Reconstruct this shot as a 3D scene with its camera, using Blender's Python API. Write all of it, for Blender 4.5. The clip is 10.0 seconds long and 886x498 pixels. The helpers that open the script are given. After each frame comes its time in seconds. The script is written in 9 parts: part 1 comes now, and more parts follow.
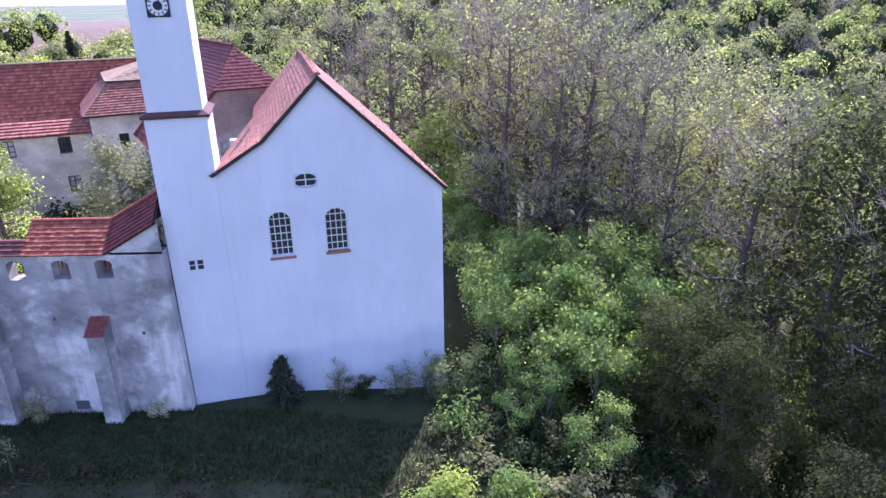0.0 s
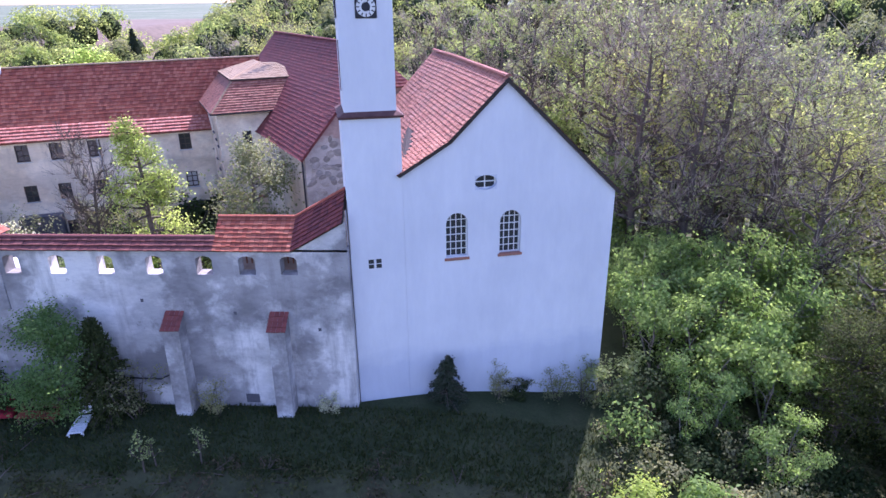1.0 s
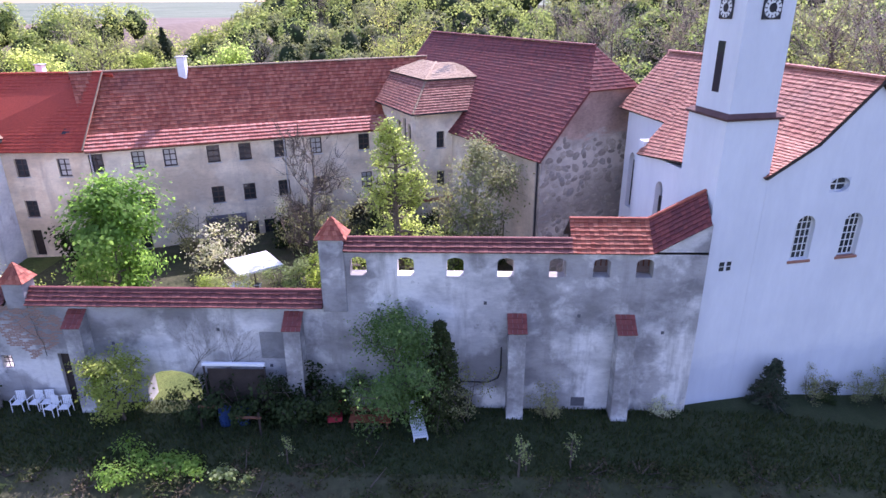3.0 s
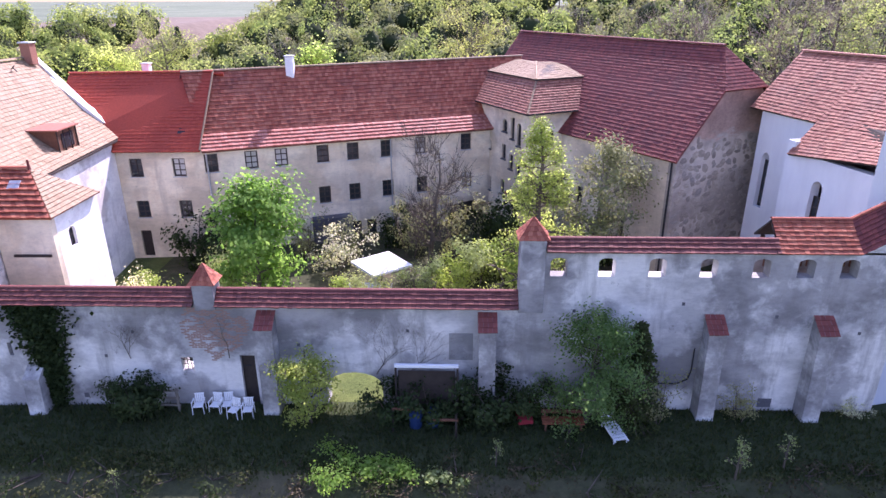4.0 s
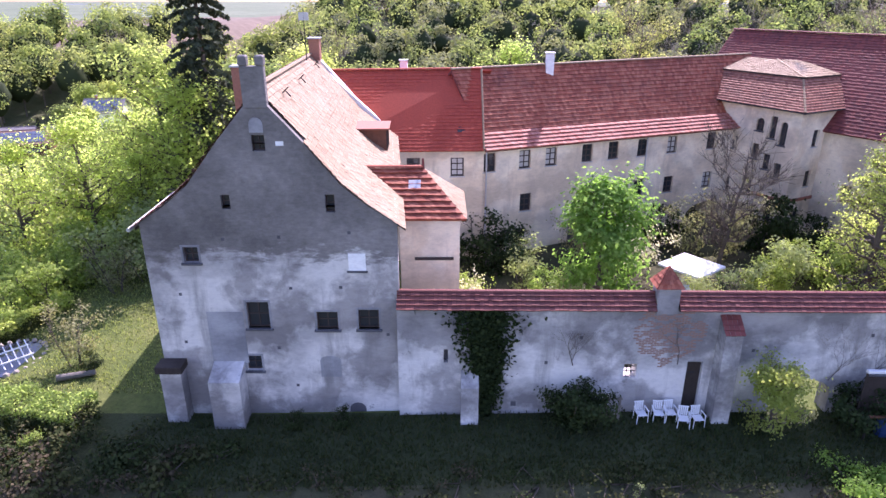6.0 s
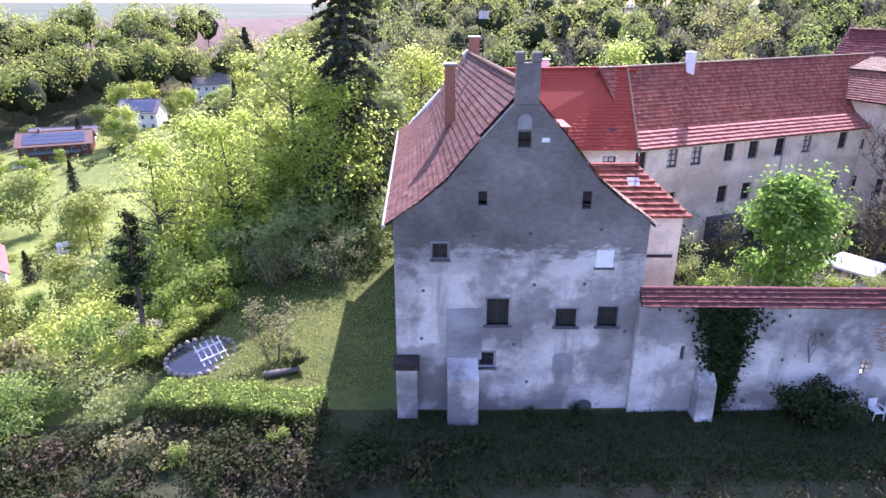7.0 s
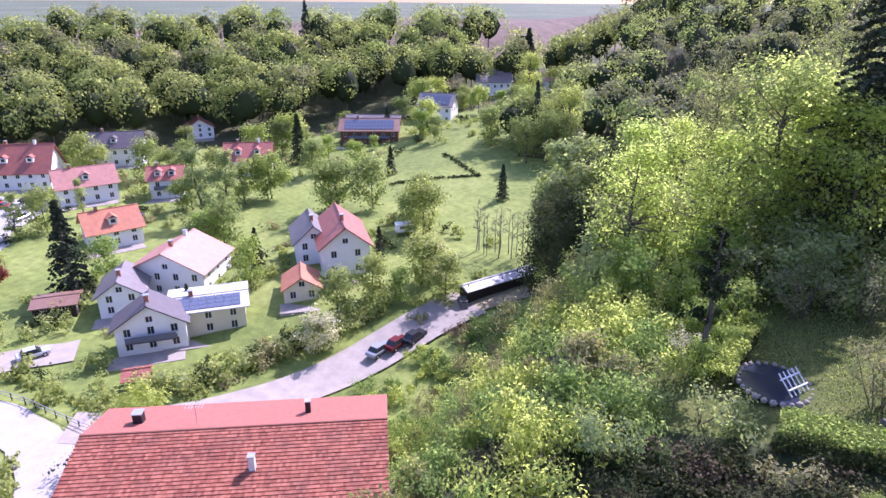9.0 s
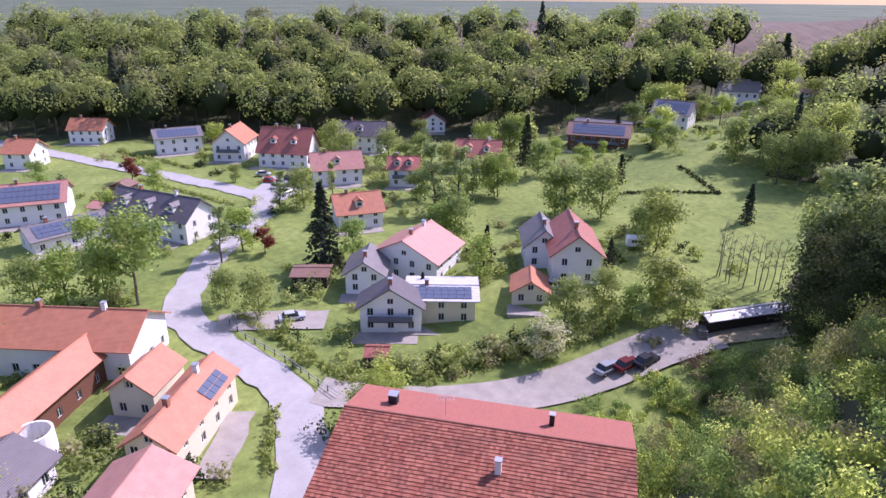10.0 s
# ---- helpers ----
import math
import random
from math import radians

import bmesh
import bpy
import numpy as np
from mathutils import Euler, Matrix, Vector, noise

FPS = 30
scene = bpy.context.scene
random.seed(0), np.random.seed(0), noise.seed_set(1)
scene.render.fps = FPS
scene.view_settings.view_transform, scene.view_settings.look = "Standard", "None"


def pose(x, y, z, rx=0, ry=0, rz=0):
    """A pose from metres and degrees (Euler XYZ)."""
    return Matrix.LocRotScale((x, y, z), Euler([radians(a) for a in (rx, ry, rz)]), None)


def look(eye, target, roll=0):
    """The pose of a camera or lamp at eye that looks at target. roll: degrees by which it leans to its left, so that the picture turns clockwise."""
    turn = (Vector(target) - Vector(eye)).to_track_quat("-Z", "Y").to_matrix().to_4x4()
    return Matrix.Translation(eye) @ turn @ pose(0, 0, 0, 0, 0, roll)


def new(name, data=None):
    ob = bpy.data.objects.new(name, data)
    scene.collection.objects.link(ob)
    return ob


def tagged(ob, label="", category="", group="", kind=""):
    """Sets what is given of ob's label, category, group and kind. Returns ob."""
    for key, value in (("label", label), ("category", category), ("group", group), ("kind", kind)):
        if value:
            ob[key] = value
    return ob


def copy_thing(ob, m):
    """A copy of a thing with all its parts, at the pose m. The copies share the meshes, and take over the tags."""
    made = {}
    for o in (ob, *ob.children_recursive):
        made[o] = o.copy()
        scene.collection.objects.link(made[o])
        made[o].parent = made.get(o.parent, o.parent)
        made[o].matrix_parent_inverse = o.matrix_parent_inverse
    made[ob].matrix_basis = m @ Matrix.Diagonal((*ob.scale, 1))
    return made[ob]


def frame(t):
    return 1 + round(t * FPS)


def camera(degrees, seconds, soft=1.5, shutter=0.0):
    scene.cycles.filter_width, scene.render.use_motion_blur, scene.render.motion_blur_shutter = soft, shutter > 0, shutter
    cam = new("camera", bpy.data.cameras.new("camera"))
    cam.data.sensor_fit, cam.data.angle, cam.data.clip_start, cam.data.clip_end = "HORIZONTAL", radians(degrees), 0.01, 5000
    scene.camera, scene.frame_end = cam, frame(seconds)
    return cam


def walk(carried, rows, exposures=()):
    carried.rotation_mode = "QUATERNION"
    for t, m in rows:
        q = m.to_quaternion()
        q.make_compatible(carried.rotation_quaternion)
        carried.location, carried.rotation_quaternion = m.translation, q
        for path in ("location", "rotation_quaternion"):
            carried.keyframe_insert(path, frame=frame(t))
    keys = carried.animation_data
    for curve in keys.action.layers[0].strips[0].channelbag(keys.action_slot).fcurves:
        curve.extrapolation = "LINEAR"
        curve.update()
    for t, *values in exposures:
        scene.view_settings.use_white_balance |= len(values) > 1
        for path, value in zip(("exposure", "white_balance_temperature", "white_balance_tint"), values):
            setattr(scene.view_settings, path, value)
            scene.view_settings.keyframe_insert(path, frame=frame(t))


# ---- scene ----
cam = camera(70.3, 10.0, soft=1.5)
METRES, EYE, TILT, LEAN, TURN = 90.0, 18.0, 0.0, 0.0, -0.6
ROWS = [
    (0.0, 0.0, 0.0, 0.0, -0.3, -21.81, 0.76),
    (0.5, -0.0336, 0.0002, 0.0006, 1.82, -21.81, 0.74),
    (1.0, -0.0709, 0.0004, 0.0018, 3.06, -21.83, 0.65),
    (1.5, -0.1082, -0.0003, 0.0026, 3.14, -21.86, 0.53),
    (2.0, -0.1499, -0.0016, 0.0022, 3.07, -21.78, 0.46),
    (2.5, -0.1968, -0.0037, 0.0033, 2.85, -21.81, 0.41),
    (4.0, -0.3459, -0.0068, 0.003, 2.17, -21.81, 0.2),
    (4.5, -0.3965, -0.0059, 0.0014, 2.01, -21.79, 0.16),
    (5.0, -0.4534, -0.0034, 0.0007, 1.54, -21.76, 0.09),
    (5.5, -0.5165, -0.0008, -0.0, 1.36, -21.75, 0.02),
    (7.0, -0.6971, -0.0063, -0.0028, 1.59, -21.59, -0.02),
    (7.5, -0.7527, -0.0102, -0.0032, 3.64, -21.55, -0.04),
    (8.0, -0.8117, -0.0166, -0.0022, 7.49, -21.56, -0.08),
    (8.5, -0.8721, -0.0275, -0.0003, 14.25, -21.59, -0.16),
    (9.0, -0.9238, -0.0393, 0.0019, 21.57, -21.61, -0.32),
    (9.5, -0.9664, -0.0507, 0.0058, 31.74, -21.73, -0.4),
    (10.0, -0.9933, -0.0599, 0.0079, 40.38, -21.78, -0.45),
]
walk(cam, [(t, pose(0, 0, EYE, TILT, LEAN, TURN) @ pose(METRES * x, METRES * y, METRES * z, 90 + pitch, roll, yaw)) for t, x, y, z, yaw, pitch, roll in ROWS], exposures=[(0.0, 1.36, 5350, 44), (2.5, 1.33, 5550, 44), (5.5, 1.25, 5900, 43), (7.0, 1.36, 5580, 47), (7.5, 1.32, 5550, 47), (8.5, 1.0, 5480, 48), (9.0, 0.87, 5480, 47), (9.5, 0.6, 5520, 45), (10.0, 0.34, 5600, 44)])

# ---- daylight: clear sky, sun high behind the buildings and a little to the right ----
SUN = Vector((0.30, 0.93, 1.0)).normalized()
world = bpy.data.worlds.new("sky")
scene.world = world
world.use_nodes = True
wn = world.node_tree
sky = wn.nodes.new("ShaderNodeTexSky")
sky.sky_type, sky.sun_disc = "NISHITA", False
sky.sun_elevation, sky.sun_rotation = math.asin(SUN.z), math.atan2(SUN.x, SUN.y)
sky.air_density, sky.dust_density, sky.ozone_density = 1.2, 1.5, 1.0
wn.links.new(sky.outputs[0], wn.nodes["Background"].inputs[0])
wn.nodes["Background"].inputs[1].default_value = 0.15
sun_data = bpy.data.lights.new("sun", "SUN")
sun_data.energy, sun_data.angle, sun_data.color = 4.8, radians(0.5), (1.0, 0.93, 0.82)
sun_lamp = new("sun", sun_data)
sun_lamp.matrix_world = look(SUN * 200, (0, 0, 0))


# ---- materials ----
def shader(name, rough=0.85, metal=0.0):
    m = bpy.data.materials.new(name)
    m.use_nodes = True
    b = m.node_tree.nodes["Principled BSDF"]
    b.inputs["Roughness"].default_value, b.inputs["Metallic"].default_value = rough, metal
    b.inputs["Specular IOR Level"].default_value = 0.25
    return m, m.node_tree, b


def node(t, kind, **values):
    n = t.nodes.new(kind)
    for key, value in values.items():
        n.inputs[key].default_value = value
    return n


def coords(t, stretch=(1, 1, 1)):
    c, mp = t.nodes.new("ShaderNodeTexCoord"), t.nodes.new("ShaderNodeMapping")
    mp.inputs["Scale"].default_value = stretch
    t.links.new(c.outputs["Object"], mp.inputs["Vector"])
    return mp.outputs["Vector"]


def speckle(t, vec, scale, detail=5.0, rough=0.6):
    n = node(t, "ShaderNodeTexNoise", Scale=scale, Detail=detail, Roughness=rough)
    t.links.new(vec, n.inputs["Vector"])
    return n.outputs["Fac"]


def ramp(t, fac, stops):
    r = t.nodes.new("ShaderNodeValToRGB")
    r.color_ramp.elements[0].position, r.color_ramp.elements[0].color = stops[0][0], (*stops[0][1], 1)
    r.color_ramp.elements[1].position, r.color_ramp.elements[1].color = stops[-1][0], (*stops[-1][1], 1)
    for p, c in stops[1:-1]:
        r.color_ramp.elements.new(p).color = (*c, 1)
    t.links.new(fac, r.inputs[0])
    return r.outputs[0]


def blend(t, fac, a, b, mode="MIX"):
    m = t.nodes.new("ShaderNodeMix")
    m.data_type, m.blend_type = "RGBA", mode
    for value, i in ((fac, 0), (a, 6), (b, 7)):
        if hasattr(value, "links"):
            t.links.new(value, m.inputs[i])
        else:
            m.inputs[i].default_value = value if i == 0 else (*value, 1)
    return m.outputs[2]


def relief(t, b, fac, strength=0.4, distance=0.02):
    n = node(t, "ShaderNodeBump", Strength=strength, Distance=distance)
    t.links.new(fac, n.inputs["Height"])
    t.links.new(n.outputs[0], b.inputs["Normal"])


def plain(name, colour, rough=0.8, metal=0.0, spread=0.12, scale=3.0, bump=0.2):
    """A paint, stone or metal with soft unevenness at two sizes."""
    m, t, b = shader(name, rough, metal)
    v = coords(t)
    dark, light = [tuple(min(1, c * k) for c in colour) for k in (1 - spread, 1 + spread)]
    col = ramp(t, speckle(t, v, scale), [(0.3, dark), (0.7, light)])
    col = blend(t, 0.35, col, ramp(t, speckle(t, v, scale * 9), [(0.3, dark), (0.7, light)]))
    t.links.new(col, b.inputs["Base Color"])
    if bump:
        relief(t, b, speckle(t, v, scale * 6), bump, 0.01)
    return m


def old_plaster(name, base, patch, stain, patch_at=0.52, stain_at=0.6, size=0.35, upper=None, grime=0.70):
    """Weathered lime plaster: pale patches, broad stains, streaks that run down, bare spots.
    upper: a darker render that covers the wall above a height, with a ragged lower edge."""
    m, t, b = shader(name, 0.92)
    v = coords(t)
    warp = node(t, "ShaderNodeTexNoise", Scale=0.9, Detail=3.0)
    t.links.new(v, warp.inputs["Vector"])
    mixv = t.nodes.new("ShaderNodeMix")
    mixv.data_type = "VECTOR"
    mixv.inputs[0].default_value = 0.45
    t.links.new(v, mixv.inputs[4])
    t.links.new(warp.outputs["Color"], mixv.inputs[5])
    vec = mixv.outputs[1]
    col = ramp(t, speckle(t, vec, size * 1.6, 9, 0.62), [(patch_at - 0.035, base), (patch_at + 0.035, patch)])
    broad = ramp(t, speckle(t, coords(t, (1.0, 1.0, 1.5)), 0.22, 6, 0.6), [(0.43, (grime, grime, grime * 1.02)), (0.56, (1.08, 1.08, 1.08))])
    col = blend(t, 1.0, col, broad, "MULTIPLY")
    streak = speckle(t, coords(t, (0.8, 0.8, 0.13)), 1.0, 7, 0.68)
    col = blend(t, ramp(t, streak, [(stain_at - 0.06, (0, 0, 0)), (stain_at + 0.14, (0.85, 0.85, 0.85))]), col, stain)
    fine = ramp(t, speckle(t, coords(t, (1.0, 1.0, 2.4)), 2.6, 8, 0.78), [(0.33, (0.85, 0.85, 0.86)), (0.5, (0.99, 0.99, 0.99)), (0.66, (1.06, 1.055, 1.05))])
    col = blend(t, 1.0, col, fine, "MULTIPLY")
    col = blend(t, ramp(t, speckle(t, v, 0.8, 10, 0.72), [(0.63, (0, 0, 0)), (0.66, (0.7, 0.7, 0.7))]), col, tuple(c * 0.6 for c in base))
    if upper:
        height, dark = upper
        sep = t.nodes.new("ShaderNodeSeparateXYZ")
        t.links.new(v, sep.inputs[0])
        ragged = t.nodes.new("ShaderNodeMath")
        ragged.operation = "MULTIPLY_ADD"
        t.links.new(speckle(t, coords(t, (0.6, 0.6, 1.6)), 1.2, 9, 0.7), ragged.inputs[0])
        ragged.inputs[1].default_value = 4.2
        t.links.new(sep.outputs["Z"], ragged.inputs[2])
        step = node(t, "ShaderNodeMapRange")
        step.inputs["From Min"].default_value, step.inputs["From Max"].default_value = height + 1.95, height + 2.45
        t.links.new(ragged.outputs[0], step.inputs["Value"])
        col2 = speckle(t, coords(t, (1.0, 1.0, 2.2)), 3.0, 8, 0.75)
        cement = ramp(t, speckle(t, vec, 0.5, 8, 0.65), [(0.36, tuple(c * 0.66 for c in dark)), (0.5, dark), (0.64, tuple(c * 1.4 for c in dark))])
        cement = blend(t, 1.0, cement, ramp(t, col2, [(0.35, (0.78, 0.78, 0.78)), (0.65, (1.14, 1.13, 1.12))]), "MULTIPLY")
        col = blend(t, step.outputs["Result"], col, cement)
    t.links.new(col, b.inputs["Base Color"])
    rough = speckle(t, coords(t, (1.0, 1.0, 2.6)), 4.0, 9, 0.75)
    relief(t, b, rough, 0.5, 0.04)
    return m


def tile_mat(name, colours, lichen=(0.30, 0.24, 0.20), rough=0.75, wet=0.62):
    """Clay tiles: each piece its own shade, grime in large clouds."""
    m, t, b = shader(name, rough)
    g = t.nodes.new("ShaderNodeNewGeometry")
    stops = [(i / (len(colours) - 1), c) for i, c in enumerate(colours)]
    col = ramp(t, g.outputs["Random Per Island"], stops)
    v = coords(t)
    cloud = ramp(t, speckle(t, v, 0.5, 7, 0.65), [(wet - 0.12, (0, 0, 0)), (wet + 0.12, (0.55, 0.55, 0.55))])
    col = blend(t, cloud, col, lichen)
    col = blend(t, 1.0, col, ramp(t, speckle(t, v, 9.0, 4), [(0.3, (0.82, 0.82, 0.82)), (0.7, (1.12, 1.12, 1.12))]), "MULTIPLY")
    t.links.new(col, b.inputs["Base Color"])
    relief(t, b, speckle(t, v, 16.0, 3), 0.3, 0.01)
    return m


def far_roof_mat(name, colour, rows=3.4, rough=0.5):
    """Roof covering for houses down in the valley: faint courses and weathering."""
    m, t, b = shader(name, rough)
    b.inputs["Specular IOR Level"].default_value = 0.5
    v = coords(t)
    w = node(t, "ShaderNodeTexWave", Scale=rows, Distortion=0.6)
    w.bands_direction = "Z"
    t.links.new(v, w.inputs["Vector"])
    dark, light = tuple(c * 0.72 for c in colour), tuple(min(1, c * 1.15) for c in colour)
    col = blend(t, 0.35, ramp(t, speckle(t, v, 0.9, 7), [(0.3, dark), (0.7, light)]), ramp(t, w.outputs["Fac"], [(0.1, dark), (0.6, light)]))
    t.links.new(col, b.inputs["Base Color"])
    relief(t, b, w.outputs["Fac"], 0.5, 0.04)
    return m


def leaf_mat(name, colours, glow=0.55):
    """Leaves: mixed greens clump by clump, light shining through."""
    m, t, b = shader(name, 0.8)
    b.inputs["Specular IOR Level"].default_value = 0.12
    g = t.nodes.new("ShaderNodeNewGeometry")
    stops = [(i / (len(colours) - 1), (c[0] * 1.0, c[1] * 0.98, c[2] * 0.98)) for i, c in enumerate(colours)]
    col = ramp(t, g.outputs["Random Per Island"], stops)
    o = t.nodes.new("ShaderNodeObjectInfo")
    shift = ramp(t, o.outputs["Random"], [(0.0, (0.8, 0.86, 0.8)), (1.0, (1.18, 1.1, 0.95))])
    col = blend(t, 1.0, col, shift, "MULTIPLY")
    t.links.new(col, b.inputs["Base Color"])
    tr = t.nodes.new("ShaderNodeBsdfTranslucent")
    t.links.new(blend(t, 1.0, col, (1.68, 1.66, 1.1), "MULTIPLY"), tr.inputs["Color"])
    mx = t.nodes.new("ShaderNodeMixShader")
    mx.inputs[0].default_value = glow
    out = t.nodes["Material Output"]
    t.links.new(b.outputs[0], mx.inputs[1])
    t.links.new(tr.outputs[0], mx.inputs[2])
    t.links.new(mx.outputs[0], out.inputs["Surface"])
    return m


def ground_mat(name, a, b_, c, scale=0.35):
    m, t, b = shader(name, 0.95)
    v = coords(t)
    col = ramp(t, speckle(t, v, scale, 8, 0.65), [(0.32, a), (0.5, b_), (0.68, c)])
    col = blend(t, 1.0, col, ramp(t, speckle(t, v, scale * 14, 6, 0.7), [(0.3, (0.65, 0.65, 0.65)), (0.7, (1.25, 1.25, 1.25))]), "MULTIPLY")
    t.links.new(col, b.inputs["Base Color"])
    relief(t, b, speckle(t, v, scale * 20, 6, 0.7), 0.7, 0.08)
    return m


def glass_mat(name, colour=(0.03, 0.035, 0.04)):
    m, t, b = shader(name, 0.08)
    b.inputs["Specular IOR Level"].default_value = 0.5
    b.inputs["Base Color"].default_value = (*colour, 1)
    v = coords(t)
    relief(t, b, speckle(t, v, 1.2, 2), 0.12, 0.02)
    return m


def lime_wash(name, fresh, foot_tone, height):
    """Thin lime wash: brushed patches, and a greyer, bluer foot with an uneven edge."""
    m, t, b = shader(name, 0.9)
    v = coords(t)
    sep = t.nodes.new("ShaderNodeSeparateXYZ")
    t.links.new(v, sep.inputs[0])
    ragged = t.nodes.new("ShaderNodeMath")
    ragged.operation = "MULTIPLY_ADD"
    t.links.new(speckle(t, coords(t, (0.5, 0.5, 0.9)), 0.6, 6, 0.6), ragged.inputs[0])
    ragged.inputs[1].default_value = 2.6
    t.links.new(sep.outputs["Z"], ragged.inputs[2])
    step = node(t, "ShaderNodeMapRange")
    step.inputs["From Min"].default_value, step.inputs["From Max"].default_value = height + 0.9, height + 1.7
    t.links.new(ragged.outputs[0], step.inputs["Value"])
    col = blend(t, step.outputs["Result"], foot_tone, fresh)
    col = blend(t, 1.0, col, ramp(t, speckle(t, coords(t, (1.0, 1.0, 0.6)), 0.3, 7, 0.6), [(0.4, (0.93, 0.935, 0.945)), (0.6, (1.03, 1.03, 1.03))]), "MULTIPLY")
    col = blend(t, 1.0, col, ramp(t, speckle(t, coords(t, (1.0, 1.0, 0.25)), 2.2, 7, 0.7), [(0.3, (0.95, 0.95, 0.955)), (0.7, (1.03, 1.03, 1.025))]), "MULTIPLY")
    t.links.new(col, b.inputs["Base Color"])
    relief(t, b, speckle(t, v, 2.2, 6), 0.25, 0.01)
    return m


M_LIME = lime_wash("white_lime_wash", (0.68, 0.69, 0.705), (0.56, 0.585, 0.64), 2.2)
M_WALL = old_plaster("grey_weathered_plaster", (0.36, 0.345, 0.335), (0.66, 0.64, 0.61), (0.22, 0.21, 0.20), 0.5, 0.58, size=0.28, grime=0.62)
M_GABLE = old_plaster("stained_render", (0.36, 0.34, 0.325), (0.64, 0.615, 0.58), (0.23, 0.22, 0.21), 0.48, 0.59, size=0.3, grime=0.66, upper=(8.3, (0.20, 0.188, 0.178)))
M_BEIGE = old_plaster("beige_plaster", (0.72, 0.60, 0.43), (0.80, 0.70, 0.53), (0.45, 0.38, 0.29), 0.5, 0.60, grime=0.78)
M_WHITE = old_plaster("white_plaster", (0.78, 0.77, 0.75), (0.86, 0.855, 0.84), (0.62, 0.61, 0.59), 0.45, 0.7, grime=0.88)
M_SIDE = old_plaster("flaking_white_plaster", (0.56, 0.53, 0.50), (0.85, 0.84, 0.82), (0.48, 0.45, 0.42), 0.43, 0.64, size=0.22, grime=0.86)
M_RUBBLE = old_plaster("rubble_mortar", (0.46, 0.40, 0.33), (0.55, 0.49, 0.41), (0.30, 0.26, 0.21), 0.5, 0.6, upper=(9.6, (0.36, 0.25, 0.20)))
M_STONE = plain("rubble_stone", (0.35, 0.315, 0.27), 0.95, spread=0.35, scale=1.3, bump=0.6)
M_DARKGREY = plain("dark_grey", (0.10, 0.10, 0.11), 0.9, spread=0.3, scale=0.8)
M_T_RED = tile_mat("red_clay_tiles", [(0.22, 0.06, 0.038), (0.33, 0.09, 0.052), (0.42, 0.15, 0.09), (0.26, 0.072, 0.042)], (0.15, 0.065, 0.055))
M_T_CAP = tile_mat("dull_red_tiles", [(0.17, 0.05, 0.045), (0.20, 0.06, 0.05), (0.23, 0.07, 0.058)], (0.16, 0.06, 0.05))
# Lighter copy of the red tiles, for sunlight along the eave.
M_T_EAVE = tile_mat("sunlit_eave_tiles", [(0.30, 0.10, 0.07), (0.40, 0.15, 0.11), (0.46, 0.21, 0.16), (0.34, 0.12, 0.085)], (0.2, 0.09, 0.07))
M_T_NEW = tile_mat("new_red_tiles", [(0.34, 0.055, 0.03), (0.38, 0.07, 0.04), (0.32, 0.05, 0.03)], (0.30, 0.06, 0.04))
M_T_DARK = tile_mat("dark_red_tiles", [(0.12, 0.035, 0.035), (0.18, 0.05, 0.045), (0.22, 0.06, 0.05), (0.15, 0.04, 0.04)], (0.10, 0.045, 0.045))
M_T_COPING = tile_mat("weathered_coping_tiles", [(0.13, 0.045, 0.042), (0.18, 0.06, 0.052), (0.24, 0.09, 0.075), (0.15, 0.052, 0.046)], (0.12, 0.06, 0.052), wet=0.55)
M_T_BROWN = tile_mat("brown_weathered_tiles", [(0.085, 0.036, 0.024), (0.13, 0.054, 0.036), (0.19, 0.09, 0.062), (0.11, 0.045, 0.03)], (0.19, 0.125, 0.10))
M_T_PALE = tile_mat("pale_salmon_tiles", [(0.225, 0.150, 0.088), (0.28, 0.198, 0.122), (0.32, 0.236, 0.15), (0.25, 0.172, 0.103)], (0.33, 0.245, 0.175))
M_T_MIX = tile_mat("old_brown_red_tiles", [(0.22, 0.085, 0.06), (0.32, 0.13, 0.09), (0.38, 0.18, 0.12), (0.26, 0.10, 0.07)], (0.20, 0.12, 0.10))
M_T_MILL = tile_mat("mill_tiles", [(0.20, 0.062, 0.04), (0.30, 0.10, 0.062), (0.40, 0.155, 0.10), (0.25, 0.08, 0.05)], (0.16, 0.075, 0.055), wet=0.58)
M_T_MILLTOP = tile_mat("smooth_mill_tiles", [(0.36, 0.13, 0.10), (0.40, 0.15, 0.11), (0.38, 0.14, 0.10)], (0.34, 0.15, 0.12))
M_CORNICE = plain("cornice_tile", (0.10, 0.05, 0.045), 0.85, spread=0.25)
M_DARKWOOD = plain("dark_timber", (0.045, 0.035, 0.03), 0.8, spread=0.3, scale=4)
M_BROWNWOOD = plain("brown_boards", (0.16, 0.075, 0.045), 0.8, spread=0.3, scale=4)
M_FRAME = plain("dark_window_frame", (0.06, 0.045, 0.04), 0.7, spread=0.2)
M_WFRAME = plain("white_window_frame", (0.72, 0.72, 0.70), 0.6, spread=0.06)
M_GLASS = glass_mat("window_glass")
M_GLASSPALE = glass_mat("pale_window_glass", (0.52, 0.50, 0.46))
M_ZINC = plain("zinc_sheet", (0.45, 0.46, 0.48), 0.45, 0.6, spread=0.12)
M_IRON = plain("dark_iron", (0.04, 0.04, 0.045), 0.6, 0.5, spread=0.2)
M_RENDERWHITE = plain("white_house_render", (0.78, 0.77, 0.75), 0.85, spread=0.05, scale=0.7)
M_CREAM = plain("cream_house_render", (0.66, 0.60, 0.44), 0.85, spread=0.07, scale=0.7)
M_PLASTIC = plain("white_plastic", (0.80, 0.81, 0.82), 0.45, spread=0.04)
